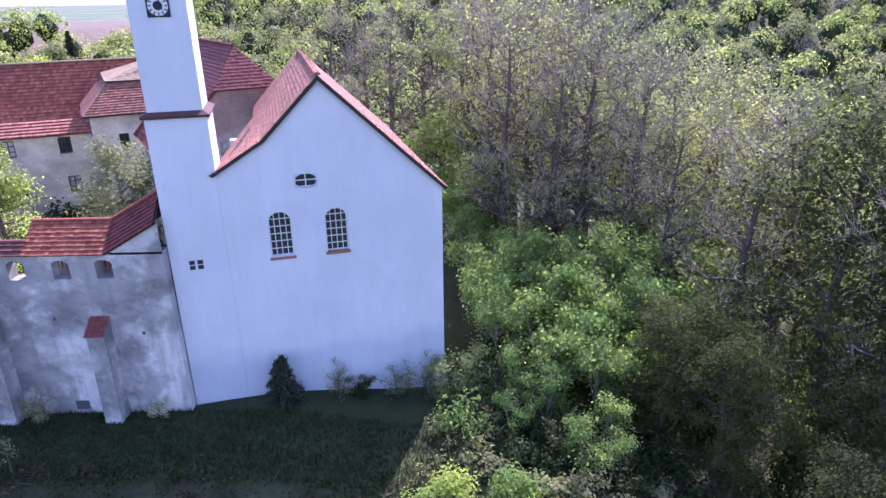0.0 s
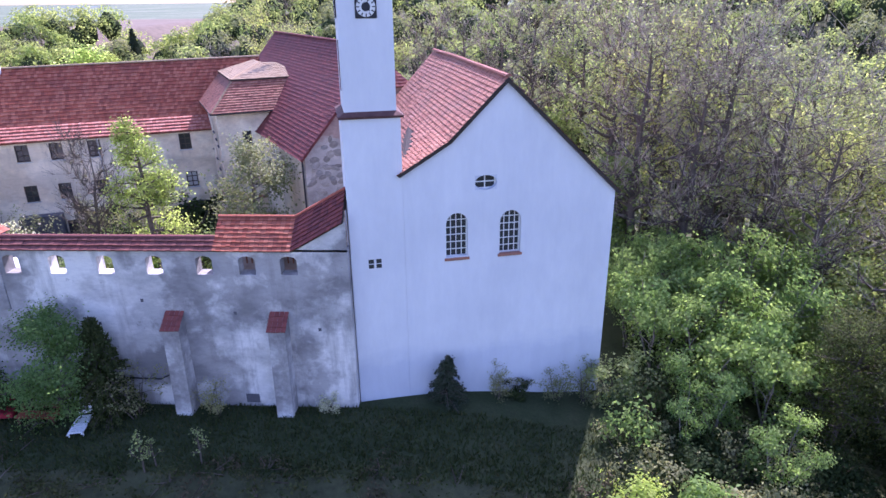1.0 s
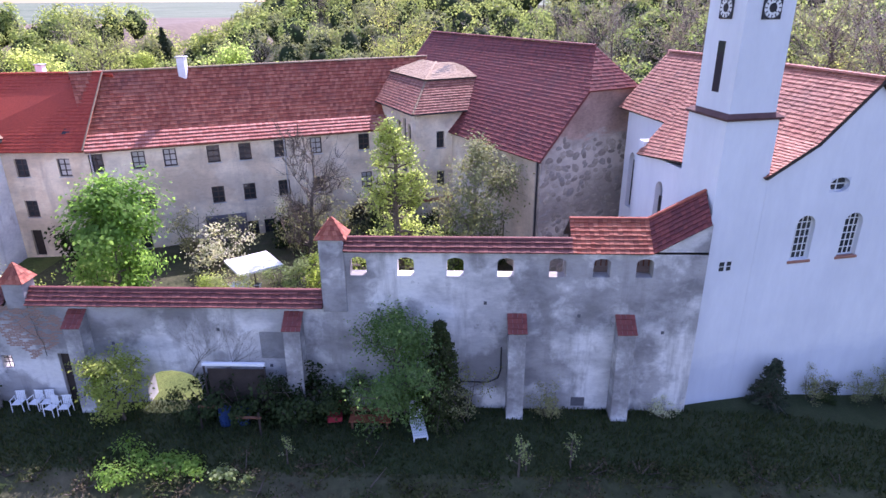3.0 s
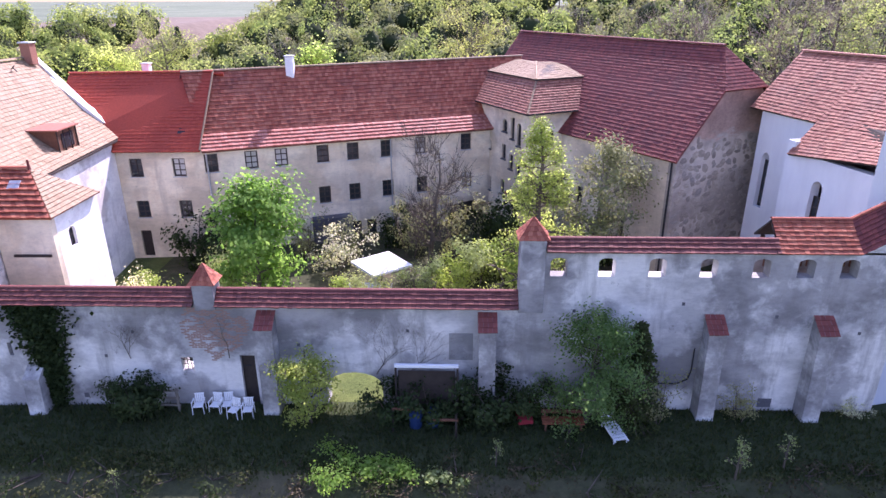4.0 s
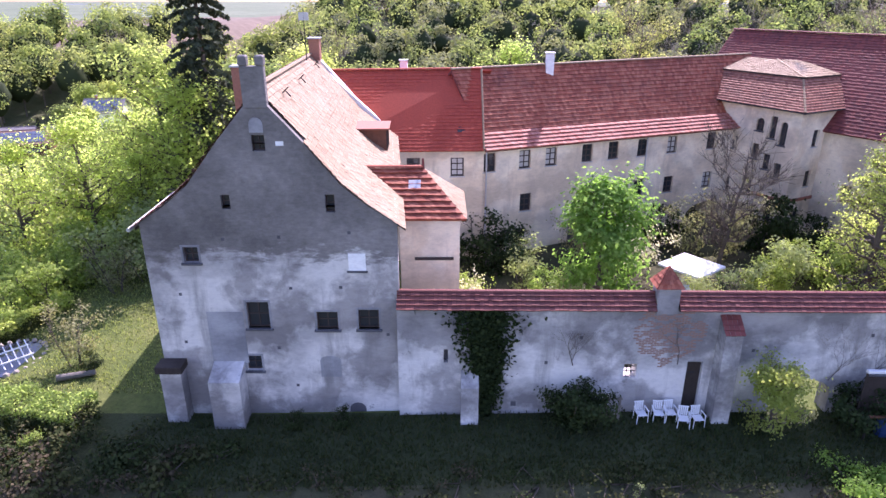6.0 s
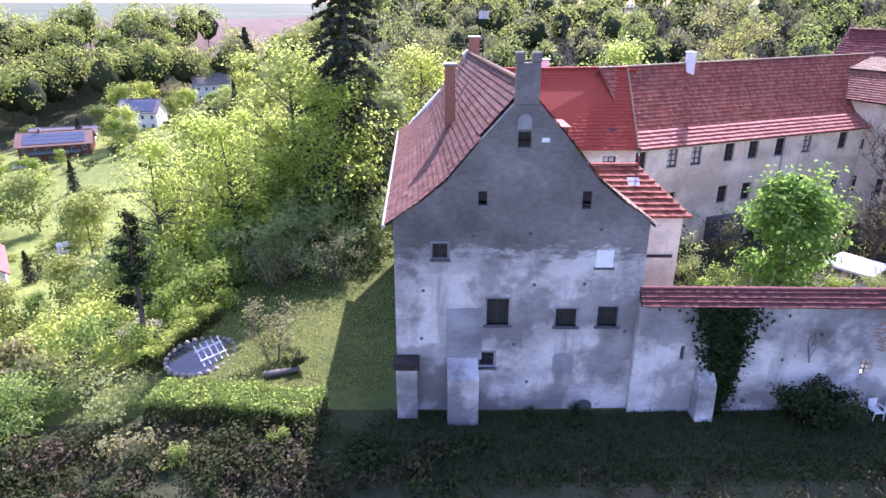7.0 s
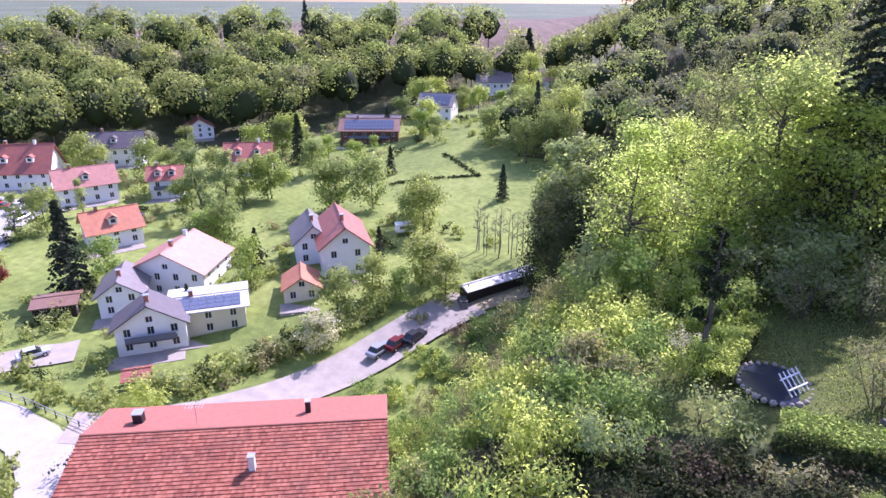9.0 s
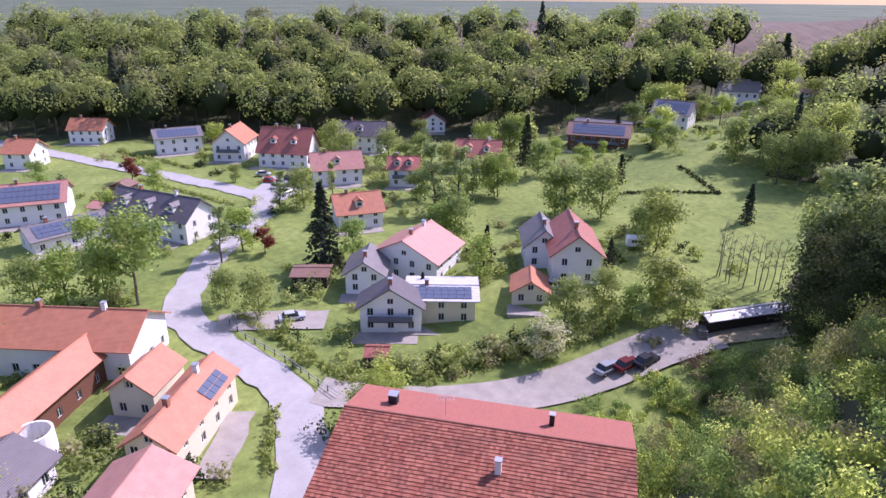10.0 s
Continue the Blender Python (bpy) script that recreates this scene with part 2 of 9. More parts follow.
M_ASPHALT = plain("pale_asphalt", (0.38, 0.365, 0.35), 0.95, spread=0.16, scale=0.4, bump=0.4)
M_GRAVEL = plain("pale_gravel", (0.33, 0.30, 0.26), 0.98, spread=0.22, scale=0.6, bump=0.8)
M_SAND = plain("dry_sandy_grass", (0.33, 0.29, 0.17), 0.98, spread=0.3, scale=0.8, bump=0.6)
M_BARK = plain("bark", (0.115, 0.095, 0.075), 0.95, spread=0.35, scale=5, bump=0.8)
M_PALEBARK = plain("grey_bark", (0.20, 0.18, 0.155), 0.95, spread=0.3, scale=5, bump=0.8)
M_LEAF = leaf_mat("spring_leaves", [(0.142, 0.203, 0.0729), (0.232, 0.305, 0.114), (0.316, 0.376, 0.156), (0.182, 0.24, 0.0833)])
M_LEAF_Y = leaf_mat("yellow_green_leaves", [(0.211, 0.277, 0.114), (0.281, 0.353, 0.166), (0.33, 0.399, 0.232), (0.231, 0.299, 0.125)])
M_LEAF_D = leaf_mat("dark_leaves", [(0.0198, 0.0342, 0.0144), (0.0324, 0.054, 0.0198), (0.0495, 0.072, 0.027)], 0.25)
M_LEAF_M = leaf_mat("deep_green_leaves", [(0.0386, 0.0568, 0.0235), (0.06, 0.0838, 0.0341), (0.0856, 0.107, 0.0448)], 0.35)
# Leaf colour darkened for trees that stand in shade at the wood's edge.
M_BEECH = leaf_mat("shade_toned_leaves", [(0.034, 0.048, 0.016), (0.055, 0.075, 0.023), (0.082, 0.102, 0.033)], 0.36)
M_LEAF_S = leaf_mat("sunny_leaves", [(0.232, 0.308, 0.107), (0.303, 0.38, 0.144), (0.372, 0.447, 0.189)], 0.72)
M_LEAF_C = leaf_mat("vivid_leaves", [(0.145, 0.265, 0.06), (0.195, 0.33, 0.085), (0.25, 0.385, 0.115)], 0.62)
M_LEAF_A = leaf_mat("thin_ash_leaves", [(0.27, 0.37, 0.12), (0.35, 0.45, 0.165), (0.43, 0.52, 0.22)], 0.85)
M_LEAF_B = leaf_mat("bright_leaves", [(0.188, 0.279, 0.0724), (0.268, 0.373, 0.108), (0.349, 0.442, 0.16)])
M_LEAF_O = leaf_mat("olive_buds", [(0.182, 0.201, 0.106), (0.246, 0.266, 0.142), (0.292, 0.311, 0.18), (0.2, 0.201, 0.122)], 0.4)
M_LEAF_G = leaf_mat("grey_twig_haze", [(0.176, 0.16, 0.0929), (0.229, 0.209, 0.122), (0.194, 0.186, 0.103)], 0.3)
M_LEAF_R = leaf_mat("red_leaves", [(0.14, 0.045, 0.045), (0.20, 0.07, 0.06), (0.17, 0.05, 0.05)])
M_TWIG = plain("twig_bark", (0.38, 0.32, 0.25), 0.95, spread=0.3, scale=2.0, bump=0)
M_LEAF_F = leaf_mat("cool_green_leaves", [(0.11, 0.185, 0.072), (0.17, 0.27, 0.105), (0.24, 0.345, 0.145), (0.13, 0.21, 0.084)], 0.62)
M_LEAF_W = leaf_mat("woodland_leaves", [(0.19, 0.235, 0.098), (0.27, 0.325, 0.135), (0.36, 0.40, 0.175), (0.22, 0.27, 0.11)], 0.58)
# Dark green for crown hulls, in place of the shade between leaf clumps.
M_CORE = leaf_mat("crown_shade", [(0.035, 0.052, 0.024), (0.05, 0.068, 0.03)], 0.2)
M_DRY = leaf_mat("dry_stalks", [(0.15, 0.115, 0.085), (0.22, 0.175, 0.135), (0.11, 0.085, 0.065)], 0.15)
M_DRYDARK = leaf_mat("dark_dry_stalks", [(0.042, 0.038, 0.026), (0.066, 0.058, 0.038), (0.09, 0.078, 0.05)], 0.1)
M_BLOSSOM = leaf_mat("white_blossom", [(0.55, 0.55, 0.48), (0.68, 0.68, 0.62), (0.22, 0.28, 0.10)])
M_NEEDLE = leaf_mat("spruce_needles", [(0.034, 0.048, 0.034), (0.0544, 0.0736, 0.0476), (0.0765, 0.096, 0.0612)], 0.1)
M_LAWN = ground_mat("lawn", (0.065, 0.092, 0.022), (0.095, 0.122, 0.03), (0.135, 0.15, 0.044))
M_MEADOW = ground_mat("meadow", (0.135, 0.185, 0.044), (0.20, 0.255, 0.06), (0.26, 0.305, 0.085), 0.05)
# Courtyard ground, darkened for the shade of the buildings round it.
M_YARDSHADE = ground_mat("shade_toned_yard", (0.035, 0.04, 0.018), (0.055, 0.06, 0.026), (0.095, 0.08, 0.05))
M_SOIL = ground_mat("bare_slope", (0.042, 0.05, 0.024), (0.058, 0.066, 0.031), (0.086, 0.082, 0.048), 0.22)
M_FOREST = ground_mat("forest_floor", (0.05, 0.065, 0.025), (0.075, 0.085, 0.035), (0.10, 0.095, 0.05), 0.2)
# Grass colour darkened for the shadow that the wall casts over it.
M_SHADEGRASS = ground_mat("shade_toned_grass", (0.03, 0.042, 0.016), (0.04, 0.055, 0.02), (0.055, 0.065, 0.028), 0.6)
M_FIELD = ground_mat("ploughed_field", (0.125, 0.095, 0.07), (0.145, 0.11, 0.082), (0.165, 0.128, 0.095), 0.01)
M_FARGRASS = ground_mat("far_pasture", (0.075, 0.105, 0.06), (0.105, 0.135, 0.08), (0.15, 0.17, 0.115), 0.006)
# Weed colour kept very dark, for banks that lie in shade.
M_SHRUBSHADE = leaf_mat("shade_toned_weeds", [(0.035, 0.05, 0.018), (0.05, 0.065, 0.025), (0.07, 0.075, 0.035)], 0.2)
M_POND = glass_mat("dark_water", (0.025, 0.03, 0.05))
M_STONEPALE = plain("pale_stone", (0.42, 0.42, 0.44), 0.9, spread=0.2, scale=3)


def stone_mat():
    m, t, b = shader("field_stones", 0.95)
    o = t.nodes.new("ShaderNodeObjectInfo")
    col = ramp(t, o.outputs["Random"], [(0.0, (0.24, 0.21, 0.175)), (0.35, (0.34, 0.295, 0.24)), (0.7, (0.42, 0.365, 0.295)), (1.0, (0.29, 0.265, 0.235))])
    v = coords(t)
    col = blend(t, 1.0, col, ramp(t, speckle(t, v, 3.0, 6), [(0.3, (0.7, 0.7, 0.7)), (0.7, (1.25, 1.25, 1.25))]), "MULTIPLY")
    t.links.new(col, b.inputs["Base Color"])
    return m


M_STONES = stone_mat()


# ---- building tools ----
def mesh_from(name, bm, mat):
    me = bpy.data.meshes.new(name)
    bm.normal_update()
    bm.to_mesh(me)
    bm.free()
    for m in (mat if isinstance(mat, (list, tuple)) else [mat]):
        me.materials.append(m)
    return me


def part(name, bm, mat, parent=None, label="", m=None):
    """Links a bmesh, or a mesh made before, as one object under a thing or a part."""
    me = mesh_from(name, bm, mat) if isinstance(bm, bmesh.types.BMesh) else bm
    ob = new(name, me)
    if parent:
        ob.parent = parent
    if m:
        ob.matrix_basis = m
    return tagged(ob, label)


def thing(name, m, label, category, group="", kind=""):
    ob = new(name)
    ob.empty_display_size = 0.3
    ob.matrix_basis = m
    return tagged(ob, label, category, group, kind)


def box(bm, x0, x1, y0, y1, z0, z1, m=None):
    v = [bm.verts.new((m @ Vector(p)) if m else p) for p in ((x0, y0, z0), (x1, y0, z0), (x1, y1, z0), (x0, y1, z0), (x0, y0, z1), (x1, y0, z1), (x1, y1, z1), (x0, y1, z1))]
    for q in ((0, 3, 2, 1), (4, 5, 6, 7), (0, 1, 5, 4), (1, 2, 6, 5), (2, 3, 7, 6), (3, 0, 4, 7)):
        bm.faces.new([v[i] for i in q])


def boxes(*rows, bevel=0.0):
    bm = bmesh.new()
    for r in rows:
        box(bm, *r)
    if bevel:
        bmesh.ops.bevel(bm, geom=bm.edges[:], offset=bevel, segments=1, affect="EDGES")
    return bm


def face(bm, pts, slot=0):
    f = bm.faces.new([bm.verts.new(p) for p in pts])
    f.material_index = slot
    return f


def slab(bm, pts, thick):
    """A plate: the polygon pts is its top, thick goes straight down its normal."""
    a = [Vector(p) for p in pts]
    n = (a[1] - a[0]).cross(a[2] - a[0]).normalized() * thick
    top, low = [bm.verts.new(p) for p in a], [bm.verts.new(p - n) for p in a]
    bm.faces.new(top)
    bm.faces.new(low[::-1])
    for i in range(len(a)):
        j = (i + 1) % len(a)
        bm.faces.new((top[i], low[i], low[j], top[j]))


def clip(poly, a, b, c):
    """The part of a convex polygon where a*u + b*v <= c."""
    out = []
    for i, p in enumerate(poly):
        q = poly[(i + 1) % len(poly)]
        dp, dq = a * p[0] + b * p[1] - c, a * q[0] + b * q[1] - c
        if dp <= 1e-9:
            out.append(p)
        if (dp < -1e-9 and dq > 1e-9) or (dp > 1e-9 and dq < -1e-9):
            k = dp / (dp - dq)
            out.append((p[0] + k * (q[0] - p[0]), p[1] + k * (q[1] - p[1])))
    return out


def wall_panel(bm, outline, holes=(), thick=0.5, m=None, slot=0):
    """A wall with real openings. outline: convex, (u, v) counter-clockwise seen from outside; holes: (u0, u1, v0, v1, rise of an arched head).
    The outside lies at y = 0 and faces -y; the wall goes back to y = thick."""
    m = m or Matrix()

    def put(pts):
        f = bm.faces.new([bm.verts.new(m @ Vector(p)) for p in pts])
        f.material_index = slot
    us, vs = [p[0] for p in outline], [p[1] for p in outline]
    cu = sorted({min(us), max(us), *(h[0] for h in holes), *(h[1] for h in holes)})
    cv = sorted({min(vs), max(vs), *(h[2] for h in holes), *(h[3] for h in holes)})
    for u0, u1 in zip(cu, cu[1:]):
        for v0, v1 in zip(cv, cv[1:]):
            mu, mv = (u0 + u1) / 2, (v0 + v1) / 2
            if any(h[0] < mu < h[1] and h[2] < mv < h[3] for h in holes):
                continue
            poly = clip(clip(clip(clip(list(outline), -1, 0, -u0), 1, 0, u1), 0, -1, -v0), 0, 1, v1)
            if len(poly) > 2:
                put([(u, 0, v) for u, v in poly])
                put([(u, thick, v) for u, v in poly[::-1]])
    for i, p in enumerate(outline):
        q = outline[(i + 1) % len(outline)]
        put([(p[0], 0, p[1]), (p[0], thick, p[1]), (q[0], thick, q[1]), (q[0], 0, q[1])])
    for h in holes:
        u0, u1, v0, v1 = h[:4]
        rise = h[4] if len(h) > 4 else 0
        put([(u0, 0, v0), (u1, 0, v0), (u1, thick, v0), (u0, thick, v0)])
        put([(u0, 0, v0), (u0, thick, v0), (u0, thick, v1 - rise), (u0, 0, v1 - rise)])
        put([(u1, 0, v0), (u1, 0, v1 - rise), (u1, thick, v1 - rise), (u1, thick, v0)])
        if not rise:
            put([(u0, 0, v1), (u0, thick, v1), (u1, thick, v1), (u1, 0, v1)])
        else:
            n, mid, half = 8, (u0 + u1) / 2, (u1 - u0) / 2
            arc = [(mid - half * math.cos(math.pi * i / n), v1 - rise + rise * math.sin(math.pi * i / n)) for i in range(n + 1)]
            for (a, b), (c, d) in zip(arc, arc[1:]):
                put([(a, 0, b), (a, thick, b), (c, thick, d), (c, 0, d)])
                put([(a, 0, b), (c, 0, d), (c, 0, v1), (a, 0, v1)])
                put([(a, thick, b), (a, thick, v1), (c, thick, v1), (c, thick, d)])


def tile_field(name, p00, p10, p01, p11, mat, parent, course=0.33, wide=0.22, seed=1, lift=0.035, sag=0.0, label="", group=None):
    """Courses of single tiles between an eave (p00 to p10) and an upper edge (p01 to p11); each overlaps the one below."""
    rng = np.random.default_rng(seed)
    p00, p10, p01, p11 = [np.array(p, float) for p in (p00, p10, p01, p11)]
    rows = max(1, int(round(max(np.linalg.norm(p01 - p00), np.linalg.norm(p11 - p10)) / course)))
    n = np.cross(p10 - p00, p01 - p00)
    if np.linalg.norm(n) < 1e-6:
        n = np.cross(p10 - p00, p11 - p00)
    n /= np.linalg.norm(n)
    verts, faces = [], []
    for r in range(rows):
        a, b = r / rows, min(1.0, (r + 1.18) / rows)
        la, lb, ra, rb = p00 + (p01 - p00) * a, p00 + (p01 - p00) * b, p10 + (p11 - p10) * a, p10 + (p11 - p10) * b
        count = max(1, int(round(np.linalg.norm(ra - la) / wide)))
        off = 0.5 * (r % 2) / count
        edges = np.clip(np.concatenate([[0], (np.arange(count) + off) / count, [1]]), 0, 1)
        edges = np.unique(np.round(edges, 5))
        k0, k1 = edges[:-1, None], edges[1:, None]
        wob = rng.normal(0, 0.006, (len(k0), 1)) - sag * np.sin(np.pi * (k0 + k1) / 2) * math.sin(math.pi * (a + b) / 2)
        slip = rng.normal(0, 0.008, (len(k0), 1)) * (p01 - p00) / max(0.1, np.linalg.norm(p01 - p00))
        gap = 0.02 * (k1 - k0)
        low = lift + 0.012
        q = np.stack([la + (ra - la) * (k0 + gap) + n * (low + wob) + slip, la + (ra - la) * (k1 - gap) + n * (low + wob) + slip,
                      lb + (rb - lb) * (k1 - gap) + n * (0.006 + wob), lb + (rb - lb) * (k0 + gap) + n * (0.006 + wob),
                      la + (ra - la) * (k0 + gap) + n * (wob - 0.004) + slip, la + (ra - la) * (k1 - gap) + n * (wob - 0.004) + slip], 1)
        base = sum(len(v) for v in verts)
        verts.append(q.reshape(-1, 3))
        i = base + 6 * np.arange(len(k0))[:, None]
        faces += (i + [0, 1, 2, 3]).tolist() + (i + [4, 5, 1, 0]).tolist()
    me = bpy.data.meshes.new(name)
    me.from_pydata(np.concatenate(verts).tolist(), [], faces)
    me.materials.append(mat)
    ob = new(name, me)
    ob.parent = parent
    return tagged(ob, label, kind="stuff")


def ridge_row(parent, a, b, mat, size=0.16, step=0.42, name="ridge_tile"):
    """Half-round ridge tiles, one by one, from a to b."""
    a, b = Vector(a), Vector(b)
    n = max(1, int((b - a).length / step))
    bm = bmesh.new()
    seg = 4
    ring = []
    for x, s in ((0, 1.0), (step * 1.06, 0.88)):
        ring.append([bm.verts.new((x, -size * s * math.cos(math.pi * i / seg), size * 0.8 * s * math.sin(math.pi * i / seg))) for i in range(seg + 1)])
    for i in range(seg):
        bm.faces.new((ring[0][i], ring[1][i], ring[1][i + 1], ring[0][i + 1]))
    bm.faces.new(ring[0][::-1])
    me = mesh_from(name, bm, mat)
    d = (b - a).normalized()
    q = d.to_track_quat("X", "Z").to_matrix().to_4x4()
    for i in range(n):
        part(name, me, None, parent, m=Matrix.Translation(a + (b - a) * (i / n)) @ q)


def tube(bm, a, b, r0, r1=None, sides=8):
    a, b = Vector(a), Vector(b)
    r1 = r0 if r1 is None else r1
    q = (b - a).to_track_quat("Z", "Y").to_matrix()
    rings = [[bm.verts.new(p + q @ Vector((r * math.cos(2 * math.pi * i / sides), r * math.sin(2 * math.pi * i / sides), 0))) for i in range(sides)] for p, r in ((a, r0), (b, r1))]
    for i in range(sides):
        j = (i + 1) % sides
        bm.faces.new((rings[0][i], rings[0][j], rings[1][j], rings[1][i]))
    bm.faces.new(rings[0][::-1])
    bm.faces.new(rings[1])


MADE = {}


def window(parent, m, w, h, cols=2, rows=2, frame=None, glass=None, sill=True, bar=0.05, arch=0.0, depth=0.07):
    """A window set in an opening: frame with bars, single panes, a sill. Its foot's middle lies at the origin, outside towards -y."""
    frame, glass = frame or M_FRAME, glass or M_GLASS
    key = (round(w, 3), round(h, 3), cols, rows, frame.name, glass.name, sill, bar, arch)
    if key not in MADE:
        bm = bmesh.new()
        e = bar * 1.3
        xs, zs = [-w / 2, -w / 2 + e], [0, e]
        for c in range(1, cols):
            xs += [-w / 2 + w * c / cols - bar / 2, -w / 2 + w * c / cols + bar / 2]
        for r in range(1, rows):
            zs += [h * r / rows - bar / 2, h * r / rows + bar / 2]
        xs, zs = xs + [w / 2 - e, w / 2], zs + [h - e, h]
        grid = [[bm.verts.new((x, 0, z)) for z in zs] for x in xs]
        cells = [bm.faces.new((grid[i][j], grid[i + 1][j], grid[i + 1][j + 1], grid[i][j + 1])) for i in range(len(xs) - 1) for j in range(len(zs) - 1) if i % 2 == 0 or j % 2 == 0]
        back = bmesh.ops.extrude_face_region(bm, geom=cells)["geom"]
        bmesh.ops.translate(bm, vec=(0, depth, 0), verts=[g for g in back if isinstance(g, bmesh.types.BMVert)])
        bmesh.ops.delete(bm, geom=[v for v in bm.verts if not v.link_faces], context="VERTS")
        bmesh.ops.recalc_face_normals(bm, faces=bm.faces[:])
        pane = boxes((-w / cols / 2, w / cols / 2, 0, 0.008, 0, h / rows))
        s = boxes((-w / 2 - 0.08, w / 2 + 0.08, -0.16, 0.05, -0.08, 0), bevel=0.012) if sill else None
        MADE[key] = (mesh_from("window", bm, frame), mesh_from("pane", pane, glass), mesh_from("sill", s, M_ZINC) if s else None)
    f, p, s = MADE[key]
    win = part("window", f, None, parent, m=m)
    for c in range(cols):
        for r in range(rows):
            part("pane", p, None, win, m=pose(-w / 2 + w * (c + 0.5) / cols, 0.035, h * r / rows))
    if s:
        part("sill", s, None, win, m=pose(0, -0.01, 0))
    return win


# ---- the lie of the land ----
def sstep(a, b, v):
    v = min(1.0, max(0.0, (v - a) / (b - a)))
    return v * v * (3 - 2 * v)


def rim_line(x, y):
    """Metres past the foot of the wooded rim beyond the village."""
    return (y - 0.85 * (x + 165) - 225) / 1.31


def ground(x, y):
    v = -29.0 + 3.6 * sstep(55, 85, y) * sstep(-170, -140, x)
    v += 7.5 * sstep(120, 215, y) * sstep(-230, -165, x)
    rim = sstep(0, 110, rim_line(x, y))
    v += (13 + 16 * (1 - sstep(-225, -180, x - 0.2 * (y - 200)))) * rim + 32 * sstep(165, 320, y) * sstep(-140, -85, x) * (1 - rim)
    left, back, right, front = sstep(-108, -84, x - 0.12 * (y - 40)), 1 - sstep(74, 125, y), 1 - sstep(3, 42, x), sstep(-32, 21.5, y)
    k = left * back * (0.55 + 0.45 * right) * (0.3 + 0.7 * front)
    bank = 1.7 * (1 - sstep(14.0, 20.6, y)) * sstep(-80, -66, x) * (1 - sstep(2, 10, x))
    h = -bank - 0.5 * sstep(-40, -64, x) - 1.2 * sstep(-9, 1, x) - 1.2 * sstep(-72, -84, x)
    d = math.hypot(x + 60, y - 40)
    hills = 14 * sstep(900, 2600, d) * (0.55 + 0.45 * math.sin(x * 0.0021 + 1.0) * math.cos(y * 0.0017))
    return v + (h - v) * k - 4 * sstep(380, 800, d) * rim + hills * 0.3


def spread(a, b, step, far, grow=1.22):
    mid = list(np.arange(a, b + 0.01, step))
    lo, hi, s = [], [], step
    while (lo[-1] if lo else a) > -far:
        s *= grow
        lo.append((lo[-1] if lo else a) - s)
    s = step
    while (hi[-1] if hi else b) < far:
        s *= grow
        hi.append((hi[-1] if hi else b) + s)
    return lo[::-1] + mid + hi


def cover(x, y):
    """Which growth covers the land at a place: an index into the ground's materials. Some are darkened for shade."""
    r = rim_line(x, y)
    if r > 75 and y < 820 and x < -90:
        return 3 if x > -470 else 4
    if r > 200 or y > 520:
        return 4
    if r > -3 or (y > 105 and x > -105) or (y > 165 and x > -126 + 0.35 * (y - 165)) or (x > 3 and y > 22):
        return 2
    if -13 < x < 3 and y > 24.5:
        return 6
    # Courtyard shade as dark ground; lawn stays where sun shows through the arch.
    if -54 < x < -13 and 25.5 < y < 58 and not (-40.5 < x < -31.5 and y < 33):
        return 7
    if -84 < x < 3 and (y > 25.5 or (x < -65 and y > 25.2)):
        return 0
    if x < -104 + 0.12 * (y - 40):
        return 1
    # Strip in the wall's shadow: the shade is put into the grass colour.
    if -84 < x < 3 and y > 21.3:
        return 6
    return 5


def build_ground():
    xs, ys = spread(-250, 70, 2.4, 4200), spread(-30, 270, 2.4, 4200)
    wob = [[0.12 * noise.noise((x * 0.21, y * 0.21, 0)) for y in ys] for x in xs]
    verts = [(x, y, ground(x, y) + wob[i][j] * (1 if -92 > x or y < 20 or x > 6 else 0.3)) for i, x in enumerate(xs) for j, y in enumerate(ys)]
    n = len(ys)
    faces, slots = [], []
    for i in range(len(xs) - 1):
        for j in range(n - 1):
            faces.append((i * n + j, (i + 1) * n + j, (i + 1) * n + j + 1, i * n + j + 1))
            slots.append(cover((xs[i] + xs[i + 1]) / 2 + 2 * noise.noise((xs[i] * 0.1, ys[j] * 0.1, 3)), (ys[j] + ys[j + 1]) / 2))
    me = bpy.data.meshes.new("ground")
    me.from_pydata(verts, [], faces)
    for m in (M_LAWN, M_MEADOW, M_FOREST, M_FIELD, M_FARGRASS, M_SOIL, M_SHADEGRASS, M_YARDSHADE):
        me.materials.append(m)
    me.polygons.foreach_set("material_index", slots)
    me.polygons.foreach_set("use_smooth", [True] * len(slots))
    tagged(new("ground", me), "hilly land with lawn, meadow, woodland floor and fields", "ground", kind="structure")


build_ground()


